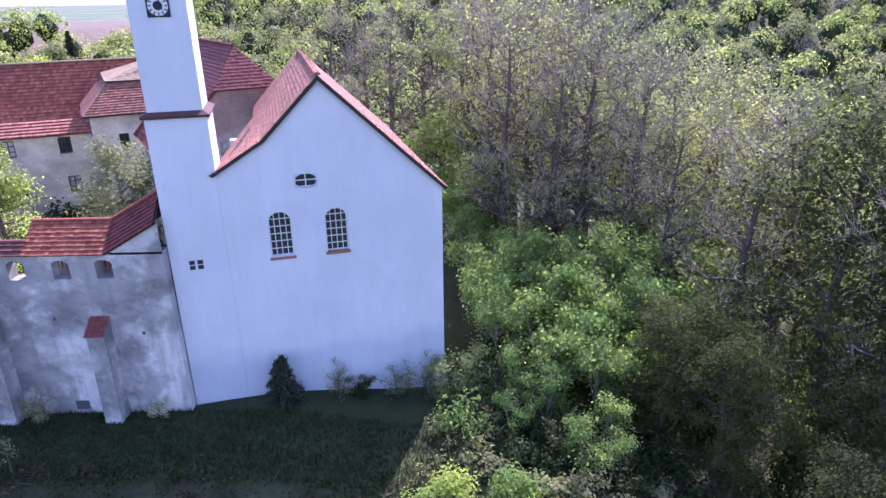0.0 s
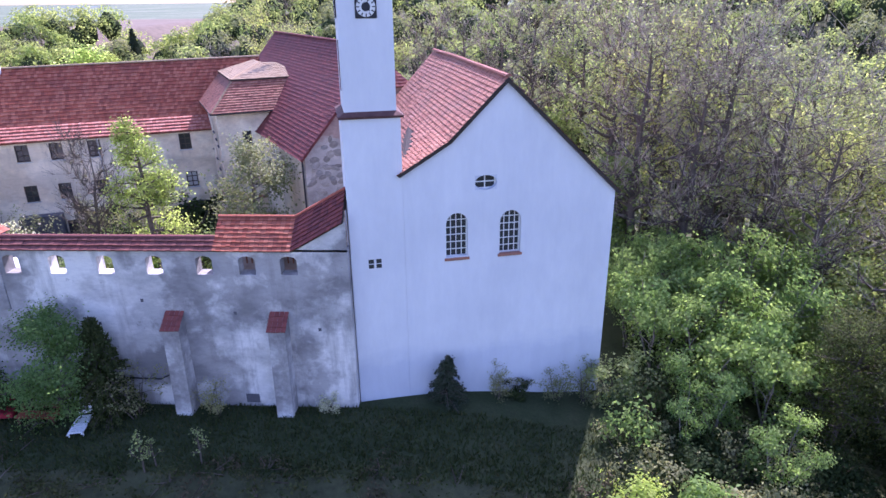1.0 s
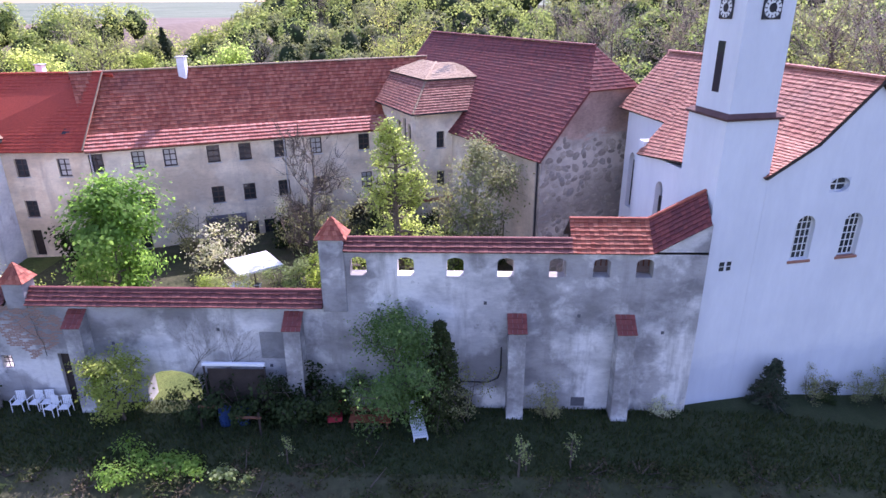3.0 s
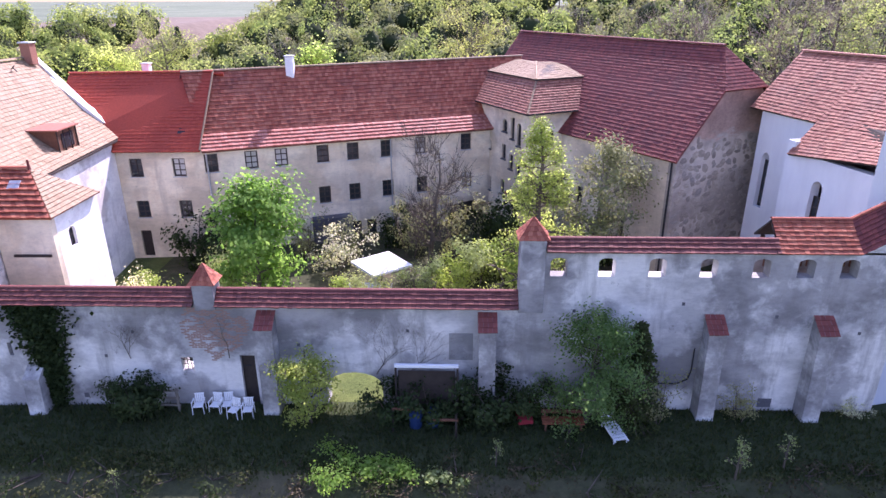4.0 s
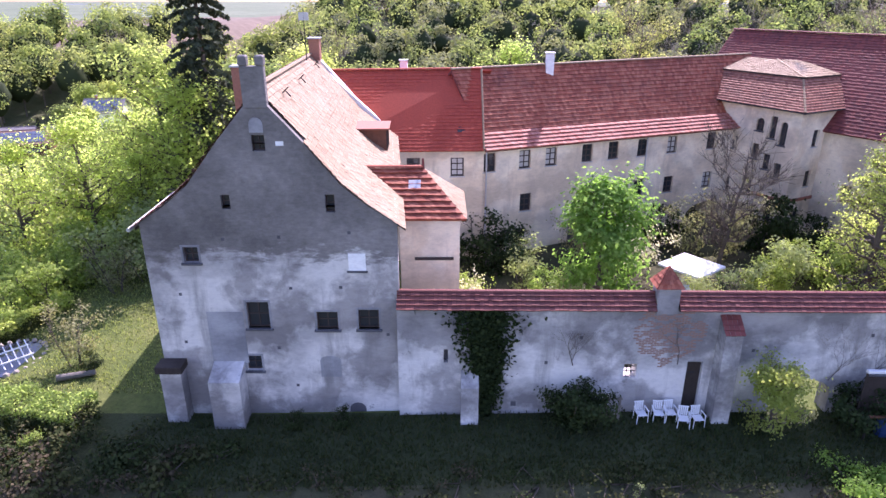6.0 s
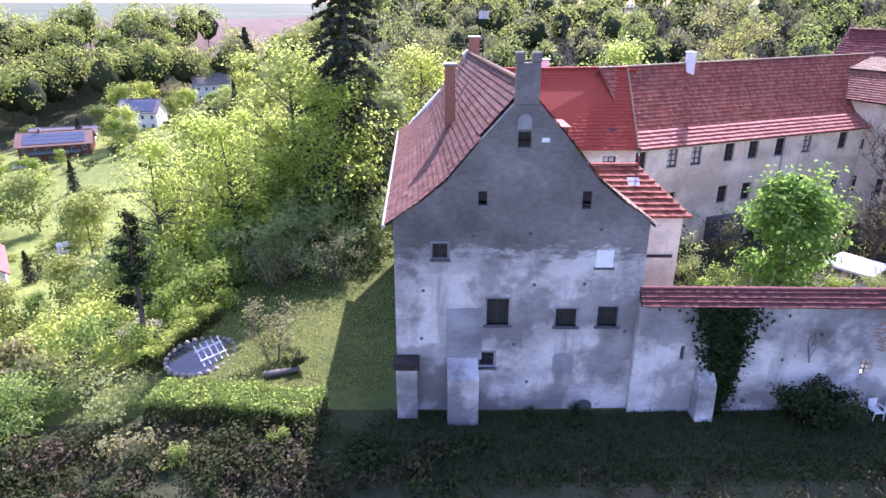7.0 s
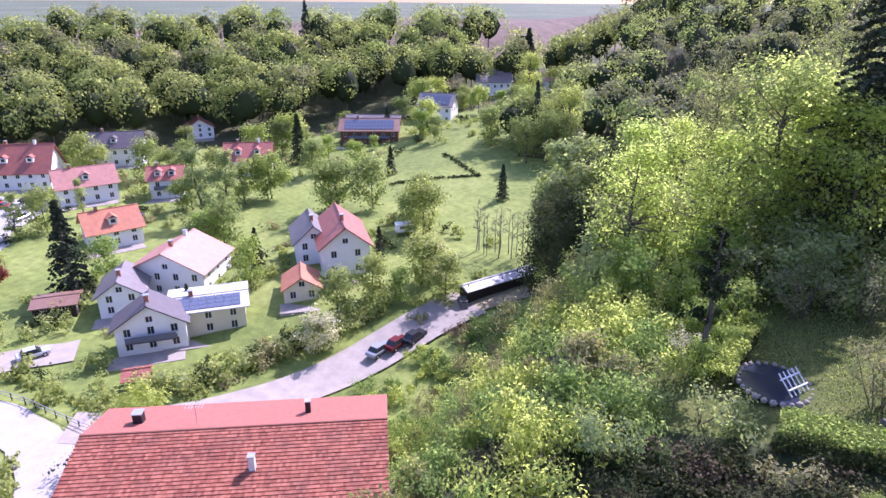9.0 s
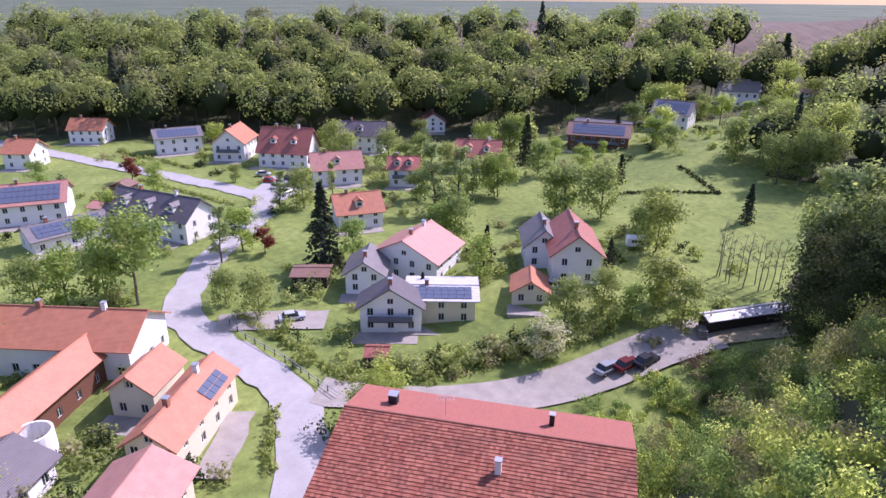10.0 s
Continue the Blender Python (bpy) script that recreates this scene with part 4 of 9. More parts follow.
# ---- monastery: wall towards the garden ----
def coping(parent, x0, x1, z, y0, y1, rise, mat, seed):
    """A tiled saddle on a wall's top."""
    ym = (y0 + y1) / 2
    bm = bmesh.new()
    for a, b in (((x0, y0), (x1, ym)),):
        slab(bm, [(x0, y0, z), (x1, y0, z), (x1, ym, z + rise), (x0, ym, z + rise)], 0.06)
        slab(bm, [(x0, ym, z + rise), (x1, ym, z + rise), (x1, y1, z), (x0, y1, z)], 0.06)
    part("coping_bed", bm, M_DARKWOOD, parent)
    tile_field("coping_tiles", (x0, y0 - 0.05, z), (x1, y0 - 0.05, z), (x0, ym, z + rise + 0.03), (x1, ym, z + rise + 0.03), mat, parent, 0.25, 0.2, seed, 0.085, label="weathered red clay coping tiles")
    tile_field("coping_tiles", (x1, y1 + 0.05, z), (x0, y1 + 0.05, z), (x1, ym, z + rise + 0.03), (x0, ym, z + rise + 0.03), mat, parent, 0.27, 0.2, seed + 1, 0.05)
    ridge_row(parent, (x0, ym, z + rise + 0.03), (x1, ym, z + rise + 0.03), mat, 0.13)


garden_wall = thing("garden_wall", pose(0, 25.0, 0), "high grey weathered plaster wall with red tiled coping", "wall", kind="structure")
bm = bmesh.new()
wall_panel(bm, [(-54.5, -1.6), (-28.4, -1.6), (-28.4, 5.35), (-54.5, 5.35)], [(-41.43, -40.73, -0.3, 2.7), (-44.26, -43.69, 1.83, 2.56), (-52.44, -52.24, 2.56, 3.25), (-37.4, -34.75, -0.35, 1.85, 0.75)], 0.85)
part("wall_low", bm, M_WALL, garden_wall)
LOOPS = [-26.81, -24.72, -22.54, -20.33, -18.08, -16.17, -14.32]
bm = bmesh.new()
wall_panel(bm, [(-28.4, -1.6), (-11.7, -1.6), (-11.7, 8.1), (-28.4, 8.1)], [(x - 0.37, x + 0.37, 6.9, 7.78, 0.2) for x in LOOPS], 0.6)
part("wall_high", bm, M_WALL, garden_wall)
coping(garden_wall, -54.5, -43.2, 5.33, -0.2, 1.05, 0.58, M_T_COPING, 20)
coping(garden_wall, -42.2, -28.5, 5.33, -0.2, 1.05, 0.58, M_T_COPING, 22)
coping(garden_wall, -27.4, -17.5, 8.1, -0.2, 0.8, 0.44, M_T_COPING, 24)


def pier(name, x, y, w, z, top, label):
    p = thing(name, pose(x, y, 0), label, "pier", "wall piers")
    part("shaft", boxes((-w / 2, w / 2, -0.02, w * 0.9, 5.1, z), bevel=0.02), M_WALL, p)
    bm = bmesh.new()
    e = 0.12
    a, b, c, d, t = [bm.verts.new(q) for q in ((-w / 2 - e, -e, z), (w / 2 + e, -e, z), (w / 2 + e, w * 0.9 + e, z), (-w / 2 - e, w * 0.9 + e, z), (0, w * 0.45, top))]
    for f in ((a, b, t), (b, c, t), (c, d, t), (d, a, t), (d, c, b, a)):
        bm.faces.new(f)
    part("cap", bm, M_T_DARK, p, "small pyramid roof of red tiles")
    m = w / 2 + e
    n = w * 0.9 + e
    for q in ([(-m, -e, z), (m, -e, z)], [(m, -e, z), (m, n, z)], [(m, n, z), (-m, n, z)], [(-m, n, z), (-m, -e, z)]):
        tile_field("cap_tiles", q[0], q[1], (0, w * 0.45, top), (0, w * 0.45, top), M_T_RED, p, 0.25, 0.2, 5, 0.03)


pier("wall_pier", -42.7, 24.96, 0.95, 6.35, 7.25, "square wall pier with a small red tiled cap")
pier("wall_pier", -27.95, 24.96, 1.1, 8.6, 9.5, "tall square wall pier with a small red tiled cap")


def buttress(x, w=0.9, top=5.1, deep=0.75, capped=True, foot=-0.8, y=25.0):
    b = thing("buttress", pose(x, y, 0), "sloping plastered buttress with a red tiled cap" if capped else "low white plastered buttress with a sloping top", "buttress", "buttresses on the wall")
    bm = bmesh.new()
    lo = top - 0.55
    v = [bm.verts.new(p) for p in ((-w / 2, 0, foot), (w / 2, 0, foot), (w / 2, -deep - 0.15, foot), (-w / 2, -deep - 0.15, foot), (-w / 2, 0, top), (w / 2, 0, top), (w / 2, -deep, lo), (-w / 2, -deep, lo))]
    for q in ((0, 3, 2, 1), (4, 5, 6, 7), (3, 7, 6, 2), (0, 4, 7, 3), (1, 2, 6, 5)):
        bm.faces.new([v[i] for i in q])
    bmesh.ops.recalc_face_normals(bm, faces=bm.faces[:])
    part("body", bm, M_WALL, b)
    if capped:
        tile_field("cap_tiles", (-w / 2 - 0.06, -deep - 0.08, lo - 0.02), (w / 2 + 0.06, -deep - 0.08, lo - 0.02), (-w / 2 - 0.06, 0, top + 0.05), (w / 2 + 0.06, 0, top + 0.05), M_T_CAP, b, 0.25, 0.2, 7, 0.03)


for x in (-39.92, -29.87, -19.77, -14.97):
    buttress(x, 0.76, 5.05)
buttress(-51.25, 0.8, 2.2, 0.7, False)

for x, z in ((-47.8, 2.6), (-46.3, 3.9), (-38.6, 3.3), (-33.5, 4.1), (-31.2, 2.2), (-26.0, 5.2), (-23.4, 4.4), (-21.2, 5.6), (-17.0, 5.0), (-13.2, 4.2), (-49.0, 4.2)):
    part("putlog_hole", boxes((x - 0.07, x + 0.07, -0.006, 0.0, z - 0.08, z + 0.08)), M_DARKGREY, garden_wall)
M_PATCHWALL = old_plaster("cement_repair", (0.30, 0.295, 0.29), (0.40, 0.39, 0.38), (0.2, 0.2, 0.19), 0.5, 0.6)
for x0, x1, z0, z1 in ((-31.6, -30.5, 2.6, 4.0),):
    part("repair_patch", boxes((x0, x1, -0.012, 0.0, z0, z1)), M_PATCHWALL, garden_wall, "patch of grey cement render")
# Dark sheet added inside the slit so that it reads unlit.
part("slit_window", boxes((-52.46, -52.22, 0.3, 0.36, 2.5, 3.3)), M_DARKGREY, garden_wall)
part("cellar_window", boxes((-17.06, -16.42, -0.008, 0.0, 0.2, 0.68)), M_DARKGREY, garden_wall)
for x in (-49.2, -30.8):
    part("drain_hole", boxes((x - 0.12, x + 0.12, -0.008, 0.0, 0.25, 0.5)), M_DARKGREY, garden_wall)

M_BRICK = plain("old_brick", (0.30, 0.19, 0.15), 0.95, spread=0.35, scale=1.6, bump=0.5)
brick_rng = random.Random(19)
brick = mesh_from("brick", boxes((-0.12, 0.12, -0.008, 0.03, -0.032, 0.032)), M_BRICK)
for row in range(34):
    z = 2.35 + row * 0.085
    for col in range(15):
        x = -44.15 + col * 0.27 + (0.135 if row % 2 else 0)
        edge = math.hypot((x + 42.4) / 1.75, (z - 4.1) / 1.75) + 0.35 * noise.noise((x * 1.3, z * 1.6, 0))
        if edge < 0.88 and brick_rng.random() < 0.72 and not (-41.5 < x < -40.65 and z < 2.8):
            part("brick", brick, None, garden_wall, m=Matrix.Translation((x + brick_rng.uniform(-0.015, 0.015), 0.0, z)))
creeper_rng = random.Random(23)
for x, top, foot in ((-35.0, 4.9, 1.8), (-33.5, 4.2, 1.7), (-46.6, 4.3, 2.5), (-41.9, 5.0, 2.6)):
    creeper = thing("dry_creeper", pose(x, 24.93, 0), "leafless dry creeper that clings to the plaster", "creeper", "dry creepers")
    bm = bmesh.new()
    ends = [(Vector((0, 0, foot)), Vector((0, 0, 1)), 0.025, 0)]
    while ends:
        p, d, r, depth = ends.pop()
        for _ in range(4):
            d = (d + Vector((creeper_rng.gauss(0, 0.22), 0, creeper_rng.gauss(0.08, 0.12)))).normalized()
            q = p + d * 0.22
            if q.z > top:
                break
            tube(bm, p, q, r, r * 0.85, 4)
            p, r = q, r * 0.85
            if depth < 4 and creeper_rng.random() < 0.5:
                ends.append((p, (d + Vector((creeper_rng.choice((-1, 1)) * 0.9, 0, 0.1))).normalized(), r * 0.75, depth + 1))
        else:
            if depth < 4:
                ends.append((p, d, r, depth + 1))
    part("stem", bm, M_BARK, creeper)

cable = thing("cable", pose(-20.42, 24.9, 0), "thin black cable fixed to the plaster wall", "cable")
bm = bmesh.new()
for a, b in (((0, 0, 3.4), (0, 0, 2.2)), ((0, 0, 2.2), (-0.12, 0, 1.75)), ((-0.12, 0, 1.75), (-0.6, 0, 1.5)), ((-0.6, 0, 1.5), (-2.4, 0, 1.55))):
    tube(bm, a, b, 0.03, sides=6)
part("wire", bm, M_IRON, cable)

# roofed end of the wall walk, rising to the tower
walk_roof = thing("wall_walk_roof", pose(0, 25.0, 0), "red tiled roof over the end of the wall walk", "roof")
part("back_wall", boxes((-17.5, -11.8, 1.9, 2.2, -1, 7.0)), M_WALL, walk_roof)
for z in (7.32, 7.62):
    part("gallery_rail", boxes((-17.5, -11.8, 1.3, 1.38, z, z + 0.07)), M_BROWNWOOD, walk_roof)
for k in range(24):
    part("baluster", boxes((-17.4 + 0.24 * k, -17.35 + 0.24 * k, 1.31, 1.37, 6.9, 7.62)), M_BROWNWOOD, walk_roof)
for x in (-17.3, -15.2, -13.0):
    part("gallery_post", boxes((x - 0.07, x + 0.07, 1.95, 2.09, 7.0, 8.15)), M_DARKWOOD, walk_roof)
bm = bmesh.new()
slab(bm, [(-17.55, -0.2, 8.1), (-14.1, -0.2, 8.1), (-14.1, 1.1, 9.2), (-17.55, 1.1, 9.2)], 0.08)
slab(bm, [(-17.55, 1.1, 9.2), (-14.1, 1.1, 9.2), (-14.1, 2.4, 8.1), (-17.55, 2.4, 8.1)], 0.08)
slab(bm, [(-14.1, -0.2, 8.1), (-11.8, -0.1, 9.4), (-11.8, 1.1, 10.5), (-14.1, 1.1, 9.2)], 0.08)
slab(bm, [(-14.1, 1.1, 9.2), (-11.8, 1.1, 10.5), (-11.8, 2.4, 9.4), (-14.1, 2.4, 8.1)], 0.08)
part("boarding", bm, M_DARKWOOD, walk_roof)
bm = bmesh.new()
v = [bm.verts.new(p) for p in ((-14.1, 0, 8.0), (-11.7, 0, 8.0), (-11.7, 0, 9.4), (-14.1, 0.001, 8.05))]
bm.faces.new(v)
part("gusset", bm, M_WALL, walk_roof)
tile_field("tiles", (-17.55, -0.25, 8.1), (-14.1, -0.25, 8.1), (-17.55, 1.1, 9.24), (-14.1, 1.1, 9.24), M_T_RED, walk_roof, 0.22, 0.2, 30, 0.05)
tile_field("tiles", (-14.1, -0.25, 8.1), (-11.8, -0.15, 9.4), (-14.1, 1.1, 9.24), (-11.8, 1.1, 10.54), M_T_DARK, walk_roof, 0.22, 0.2, 31, 0.05)
ridge_row(walk_roof, (-17.55, 1.1, 9.24), (-14.1, 1.1, 9.24), M_T_RED, 0.12)
ridge_row(walk_roof, (-14.1, 1.1, 9.24), (-11.8, 1.1, 10.54), M_T_RED, 0.12)


# ---- church with its tower ----
def two_slopes(parent, prof_a, prof_b, y0, y1, mat, seed, course=0.33, wide=0.22, ridge=True, under=M_DARKWOOD, name="roof", thick=0.14):
    """A roof lofted between two profiles of (x, z), running along y."""
    bm = bmesh.new()
    for (a, b), (c, d) in zip(zip(prof_a, prof_a[1:]), zip(prof_b, prof_b[1:])):
        slab(bm, [(a[0], y0, a[1]), (c[0], y1, c[1]), (d[0], y1, d[1]), (b[0], y0, b[1])][::-1], thick)
    r = part(name, bm, under, parent)
    top = max(range(len(prof_a)), key=lambda i: prof_a[i][1])
    for i in range(len(prof_a) - 1):
        a, b, c, d = prof_a[i], prof_a[i + 1], prof_b[i], prof_b[i + 1]
        if i < top:
            tile_field("tiles", (c[0], y1, c[1]), (a[0], y0, a[1]), (d[0], y1, d[1]), (b[0], y0, b[1]), mat, r, course, wide, seed + i)
        else:
            tile_field("tiles", (b[0], y0, b[1]), (d[0], y1, d[1]), (a[0], y0, a[1]), (c[0], y1, c[1]), mat, r, course, wide, seed + i)
    if ridge:
        a, b = prof_a[top], prof_b[top]
        ridge_row(r, (a[0], y0, a[1] + 0.03), (b[0], y1, b[1] + 0.03), mat)
    return r


church = thing("church", pose(-9.3, 26.05, 0, 0, 0, 14), "white lime-washed church with a steep red tiled roof", "church")
bm = bmesh.new()
W1, W2, OC = 2.37, 4.87, 3.68
wall_panel(bm, [(-0.0, -3), (9.88, -3), (9.88, 9.85), (8.6, 11.05), (4.55, 14.9), (2.0, 12.3), (0, 11.2)], [(W1 - 0.5, W1 + 0.5, 7.15, 9.25, 0.5), (W2 - 0.5, W2 + 0.5, 7.1, 9.2, 0.5), (OC - 0.5, OC + 0.5, 10.24, 10.9, 0.0)], 0.6)
bmesh.ops.remove_doubles(bm, verts=bm.verts[:], dist=0.0005)
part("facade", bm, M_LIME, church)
bm = bmesh.new()
wall_panel(bm, [(-10.4, -3), (-0.6, -3), (-0.6, 9.9), (-10.4, 9.9)], [(-8.65, -7.85, 4.6, 8.7, 0.5), (-4.6, -3.8, 4.6, 8.0, 0.5)], 0.6, Matrix.Rotation(radians(-90), 4, "Z"))
wall_panel(bm, [(0.6, -4), (18, -4), (18, 9.6), (0.6, 9.6)], [], 0.6, Matrix.Translation((9.88, 0, 0)) @ Matrix.Rotation(radians(90), 4, "Z"))
wall_panel(bm, [(-15.7, -3), (-10.4, -3), (-10.4, 11.4), (-15.7, 11.4)], [(-15.0, -14.3, 5.1, 8.8, 0.5)], 0.6, Matrix.Translation((1.7, 0, 0)) @ Matrix.Rotation(radians(-90), 4, "Z"))
box(bm, 0, 1.7, 10.4, 11.0, -3, 10.5)
box(bm, 3.6, 9.88, 18, 18.5, -3, 9.6)
wall_panel(bm, [(0, -3), (3.0, -3), (3.0, 11.2), (0, 11.2)], [], 0.5, Matrix.Translation((3.6, 18.0, 0)) @ Matrix.Rotation(radians(230.5), 4, "Z"))
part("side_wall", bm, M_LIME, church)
for y0, y1, x in ((7.85, 8.65, 0.0), (3.8, 4.6, 0.0), (14.3, 15.0, 1.7)):
    window(church, Matrix.Translation((x + 0.3, (y0 + y1) / 2, 4.65)) @ Matrix.Rotation(radians(-90), 4, "Z"), 0.8, 3.6 if x else 3.1, 2, 5, sill=False, glass=M_GLASS)
for x in (W1, W2):
    window(church, pose(x, 0.22, 7.12), 1.0, 2.1, 4, 6, frame=M_WFRAME, bar=0.035, sill=False)
    part("window_sill", boxes((-0.58, 0.58, -0.12, 0.1, -0.1, 0.02), bevel=0.01), M_T_MIX, church, "red tiled sill", m=pose(x, 0.05, 7.1))
window(church, pose(OC, 0.2, 10.24), 1.0, 0.66, 2, 2, frame=M_WFRAME, bar=0.05, sill=False)
bm = bmesh.new()
for k in range(4):
    arc = [(0.5 * math.cos(math.pi / 2 * (k + i / 6)), 0.33 * math.sin(math.pi / 2 * (k + i / 6))) for i in range(7)]
    cx, cz = (0.5 if k in (0, 3) else -0.5), (0.33 if k < 2 else -0.33)
    for (a, b), (c, d) in zip(arc, arc[1:]):
        for y in (0.0, 0.35):
            face(bm, [(a, y, b), (c, y, d), (cx, y, cz)])
        face(bm, [(a, 0, b), (c, 0, d), (c, 0.35, d), (a, 0.35, b)])
bmesh.ops.remove_doubles(bm, verts=bm.verts[:], dist=0.0005)
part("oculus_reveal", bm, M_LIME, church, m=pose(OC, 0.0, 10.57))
nave_f = [(-0.25, 11.15), (2.0, 12.5), (4.55, 15.05), (8.62, 11.15), (10.1, 9.75)]
nave_b = [(-0.3, 9.75), (2.0, 12.3), (4.6, 15.0), (8.62, 11.1), (10.1, 9.7)]
two_slopes(church, nave_f, nave_b, -0.18, 10.6, M_T_MIX, 40, 0.235, 0.18)
choir_f = [(1.4, 11.45), (4.6, 15.0), (8.62, 11.1), (10.1, 9.7)]
choir_b = [(1.4, 11.45), (4.6, 14.9), (8.62, 11.1), (10.1, 9.7)]
two_slopes(church, choir_f, choir_b, 10.6, 16.6, M_T_MIX, 46, 0.235, 0.18)
bm = bmesh.new()
slab(bm, [(1.4, 16.6, 11.45), (3.4, 19.0, 11.0), (4.6, 16.6, 14.9)][::-1], 0.1)
slab(bm, [(3.4, 19.0, 11.0), (10.1, 19.0, 9.7), (10.1, 16.6, 9.7), (4.6, 16.6, 14.9)][::-1], 0.1)
part("hip", bm, M_T_MIX, church)

tower = thing("church_tower", pose(-9.3, 26.05, 0, 0, 0, 14), "slender white church tower with a tiled string course and clock faces", "tower")
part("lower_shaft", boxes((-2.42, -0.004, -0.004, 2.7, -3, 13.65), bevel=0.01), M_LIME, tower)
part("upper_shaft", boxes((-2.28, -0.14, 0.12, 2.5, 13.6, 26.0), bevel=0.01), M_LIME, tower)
bm = boxes((-2.54, 0.12, -0.12, 2.82, 13.6, 13.7), bevel=0.015)
part("string_course", bm, M_CORNICE, tower, "dark red-brown tiled string course")
bm = bmesh.new()
a = [bm.verts.new(p) for p in ((-2.56, -0.16, 13.7), (0.14, -0.16, 13.7), (0.14, 2.85, 13.7), (-2.56, 2.85, 13.7))]
b = [bm.verts.new(p) for p in ((-2.28, 0.12, 13.86), (-0.14, 0.12, 13.86), (-0.14, 2.5, 13.86), (-2.28, 2.5, 13.86))]
for i in range(4):
    bm.faces.new((a[i], a[(i + 1) % 4], b[(i + 1) % 4], b[i]))
part("weathering", bm, M_CORNICE, tower)
bm = bmesh.new()
v = [bm.verts.new(p) for p in ((-2.7, -0.1, 26), (0.13, -0.1, 26), (0.13, 2.9, 26), (-2.7, 2.9, 26), (-1.28, 1.4, 30))]
for q in ((0, 1, 4), (1, 2, 4), (2, 3, 4), (3, 0, 4), (3, 2, 1, 0)):
    bm.faces.new([v[i] for i in q])
part("spire", bm, M_T_DARK, tower)


def clock_face(m):
    c = part("clock", boxes((-0.42, 0.42, -0.05, 0.0, -0.42, 0.42), bevel=0.02), M_IRON, tower, "dark square clock board with a white dial", m=m)
    bm = bmesh.new()
    bmesh.ops.create_circle(bm, cap_ends=True, segments=32, radius=0.37, matrix=pose(0, -0.06, 0, 90))
    part("dial", bm, M_WFRAME, c)
    for i in range(12):
        bm = boxes((-0.022, 0.022, -0.072, -0.064, 0.25, 0.36))
        part("hour_mark", bm, M_IRON, c, m=Matrix.Rotation(radians(30 * i), 4, "Y"))
    for ang, r in ((20, 0.32), (135, 0.22)):
        part("pointer", boxes((-0.02, 0.02, -0.084, -0.076, -0.05, r)), M_IRON, c, m=Matrix.Rotation(radians(ang), 4, "Y"))
    bm = bmesh.new()
    bmesh.ops.create_circle(bm, cap_ends=True, segments=24, radius=0.17, matrix=pose(0, -0.066, 0, 90))
    part("dial_centre", bm, M_IRON, c)


clock_face(pose(-1.18, 0.12, 17.85))
clock_face(pose(-2.28, 1.3, 17.85, 0, 0, -90))
part("slit_window", boxes((-2.3, -2.2, 1.05, 1.5, 14.6, 16.6)), M_GLASS, tower)
part("small_window", boxes((-1.66, -1.08, -0.012, 0.1, 6.95, 7.38)), M_GLASS, tower)
part("small_window_bar", boxes((-1.42, -1.32, -0.03, 0.1, 6.95, 7.38), (-1.66, -1.08, -0.024, 0.1, 7.15, 7.18)), M_LIME, tower)


# ---- barn-like wing with a half-hipped roof ----
barn = thing("east_wing", pose(-17.2, 39.85, 0, 0, 0, 32), "large wing with a dark red half-hipped roof and rubble gable", "house")
H, XR, XW, L = 8.7, 5.65, 11.3, 24.4
bm = bmesh.new()
wall_panel(bm, [(0, -2), (XW, -2), (XW, H), (7.55, 12.6), (3.75, 12.6), (0, H)], [], 0.6)
part("gable_wall", bm, M_RUBBLE, barn, "rubble stone gable with crumbling plaster")
bm = bmesh.new()
wall_panel(bm, [(-L, -2), (-0.6, -2), (-0.6, H), (-L, H)], [(-9.2, -8.4, 3.2, 4.6), (-4.4, -3.9, 1.2, 3.2)], 0.6, Matrix.Rotation(radians(-90), 4, "Z"))
box(bm, XW - 0.6, XW, 0.6, L, -2, H)
wall_panel(bm, [(-XW, -2), (0, -2), (0, H), (-XR, 15.0), (-XW, H)], [], 0.6, Matrix.Translation((0, L, 0)) @ Matrix.Rotation(radians(180), 4, "Z"))
part("side_wall", bm, M_BEIGE, barn)
window(barn, Matrix.Translation((0.25, 8.8, 3.2)) @ Matrix.Rotation(radians(-90), 4, "Z"), 0.8, 1.4)
window(barn, Matrix.Translation((0.25, 4.15, 1.2)) @ Matrix.Rotation(radians(-90), 4, "Z"), 0.5, 2.0, 1, 2)
e = 0.35
bm = bmesh.new()
zl = H - 0.3
slab(bm, [(-e, L + 0.2, zl), (-e, -0.2, zl), (3.45, -0.2, 12.6), (XR, 1.9, 15.15), (XR, L + 0.2, 15.15)], 0.14)
slab(bm, [(XW + e, -0.2, zl), (XW + e, L + 0.2, zl), (XR, L + 0.2, 15.15), (XR, 1.9, 15.15), (7.85, -0.2, 12.6)], 0.14)
slab(bm, [(3.45, -0.2, 12.6), (7.85, -0.2, 12.6), (XR, 1.9, 15.15)], 0.14)
roof = part("roof", bm, M_T_DARK, barn)
tile_field("tiles", (-e, L + 0.2, zl), (-e, -0.25, zl), (3.45, L + 0.2, 12.62), (3.45, -0.25, 12.62), M_T_DARK, roof, 0.3, 0.22, 60, 0.045)
tile_field("tiles", (3.45, L + 0.2, 12.62), (3.45, -0.25, 12.62), (XR, L + 0.2, 15.17), (XR, 1.9, 15.17), M_T_DARK, roof, 0.3, 0.22, 61, 0.045)
tile_field("tiles", (XW + e, -0.25, zl), (XW + e, L + 0.2, zl), (7.85, -0.25, 12.62), (7.85, L + 0.2, 12.62), M_T_DARK, roof, 0.36, 0.24, 62, 0.05)
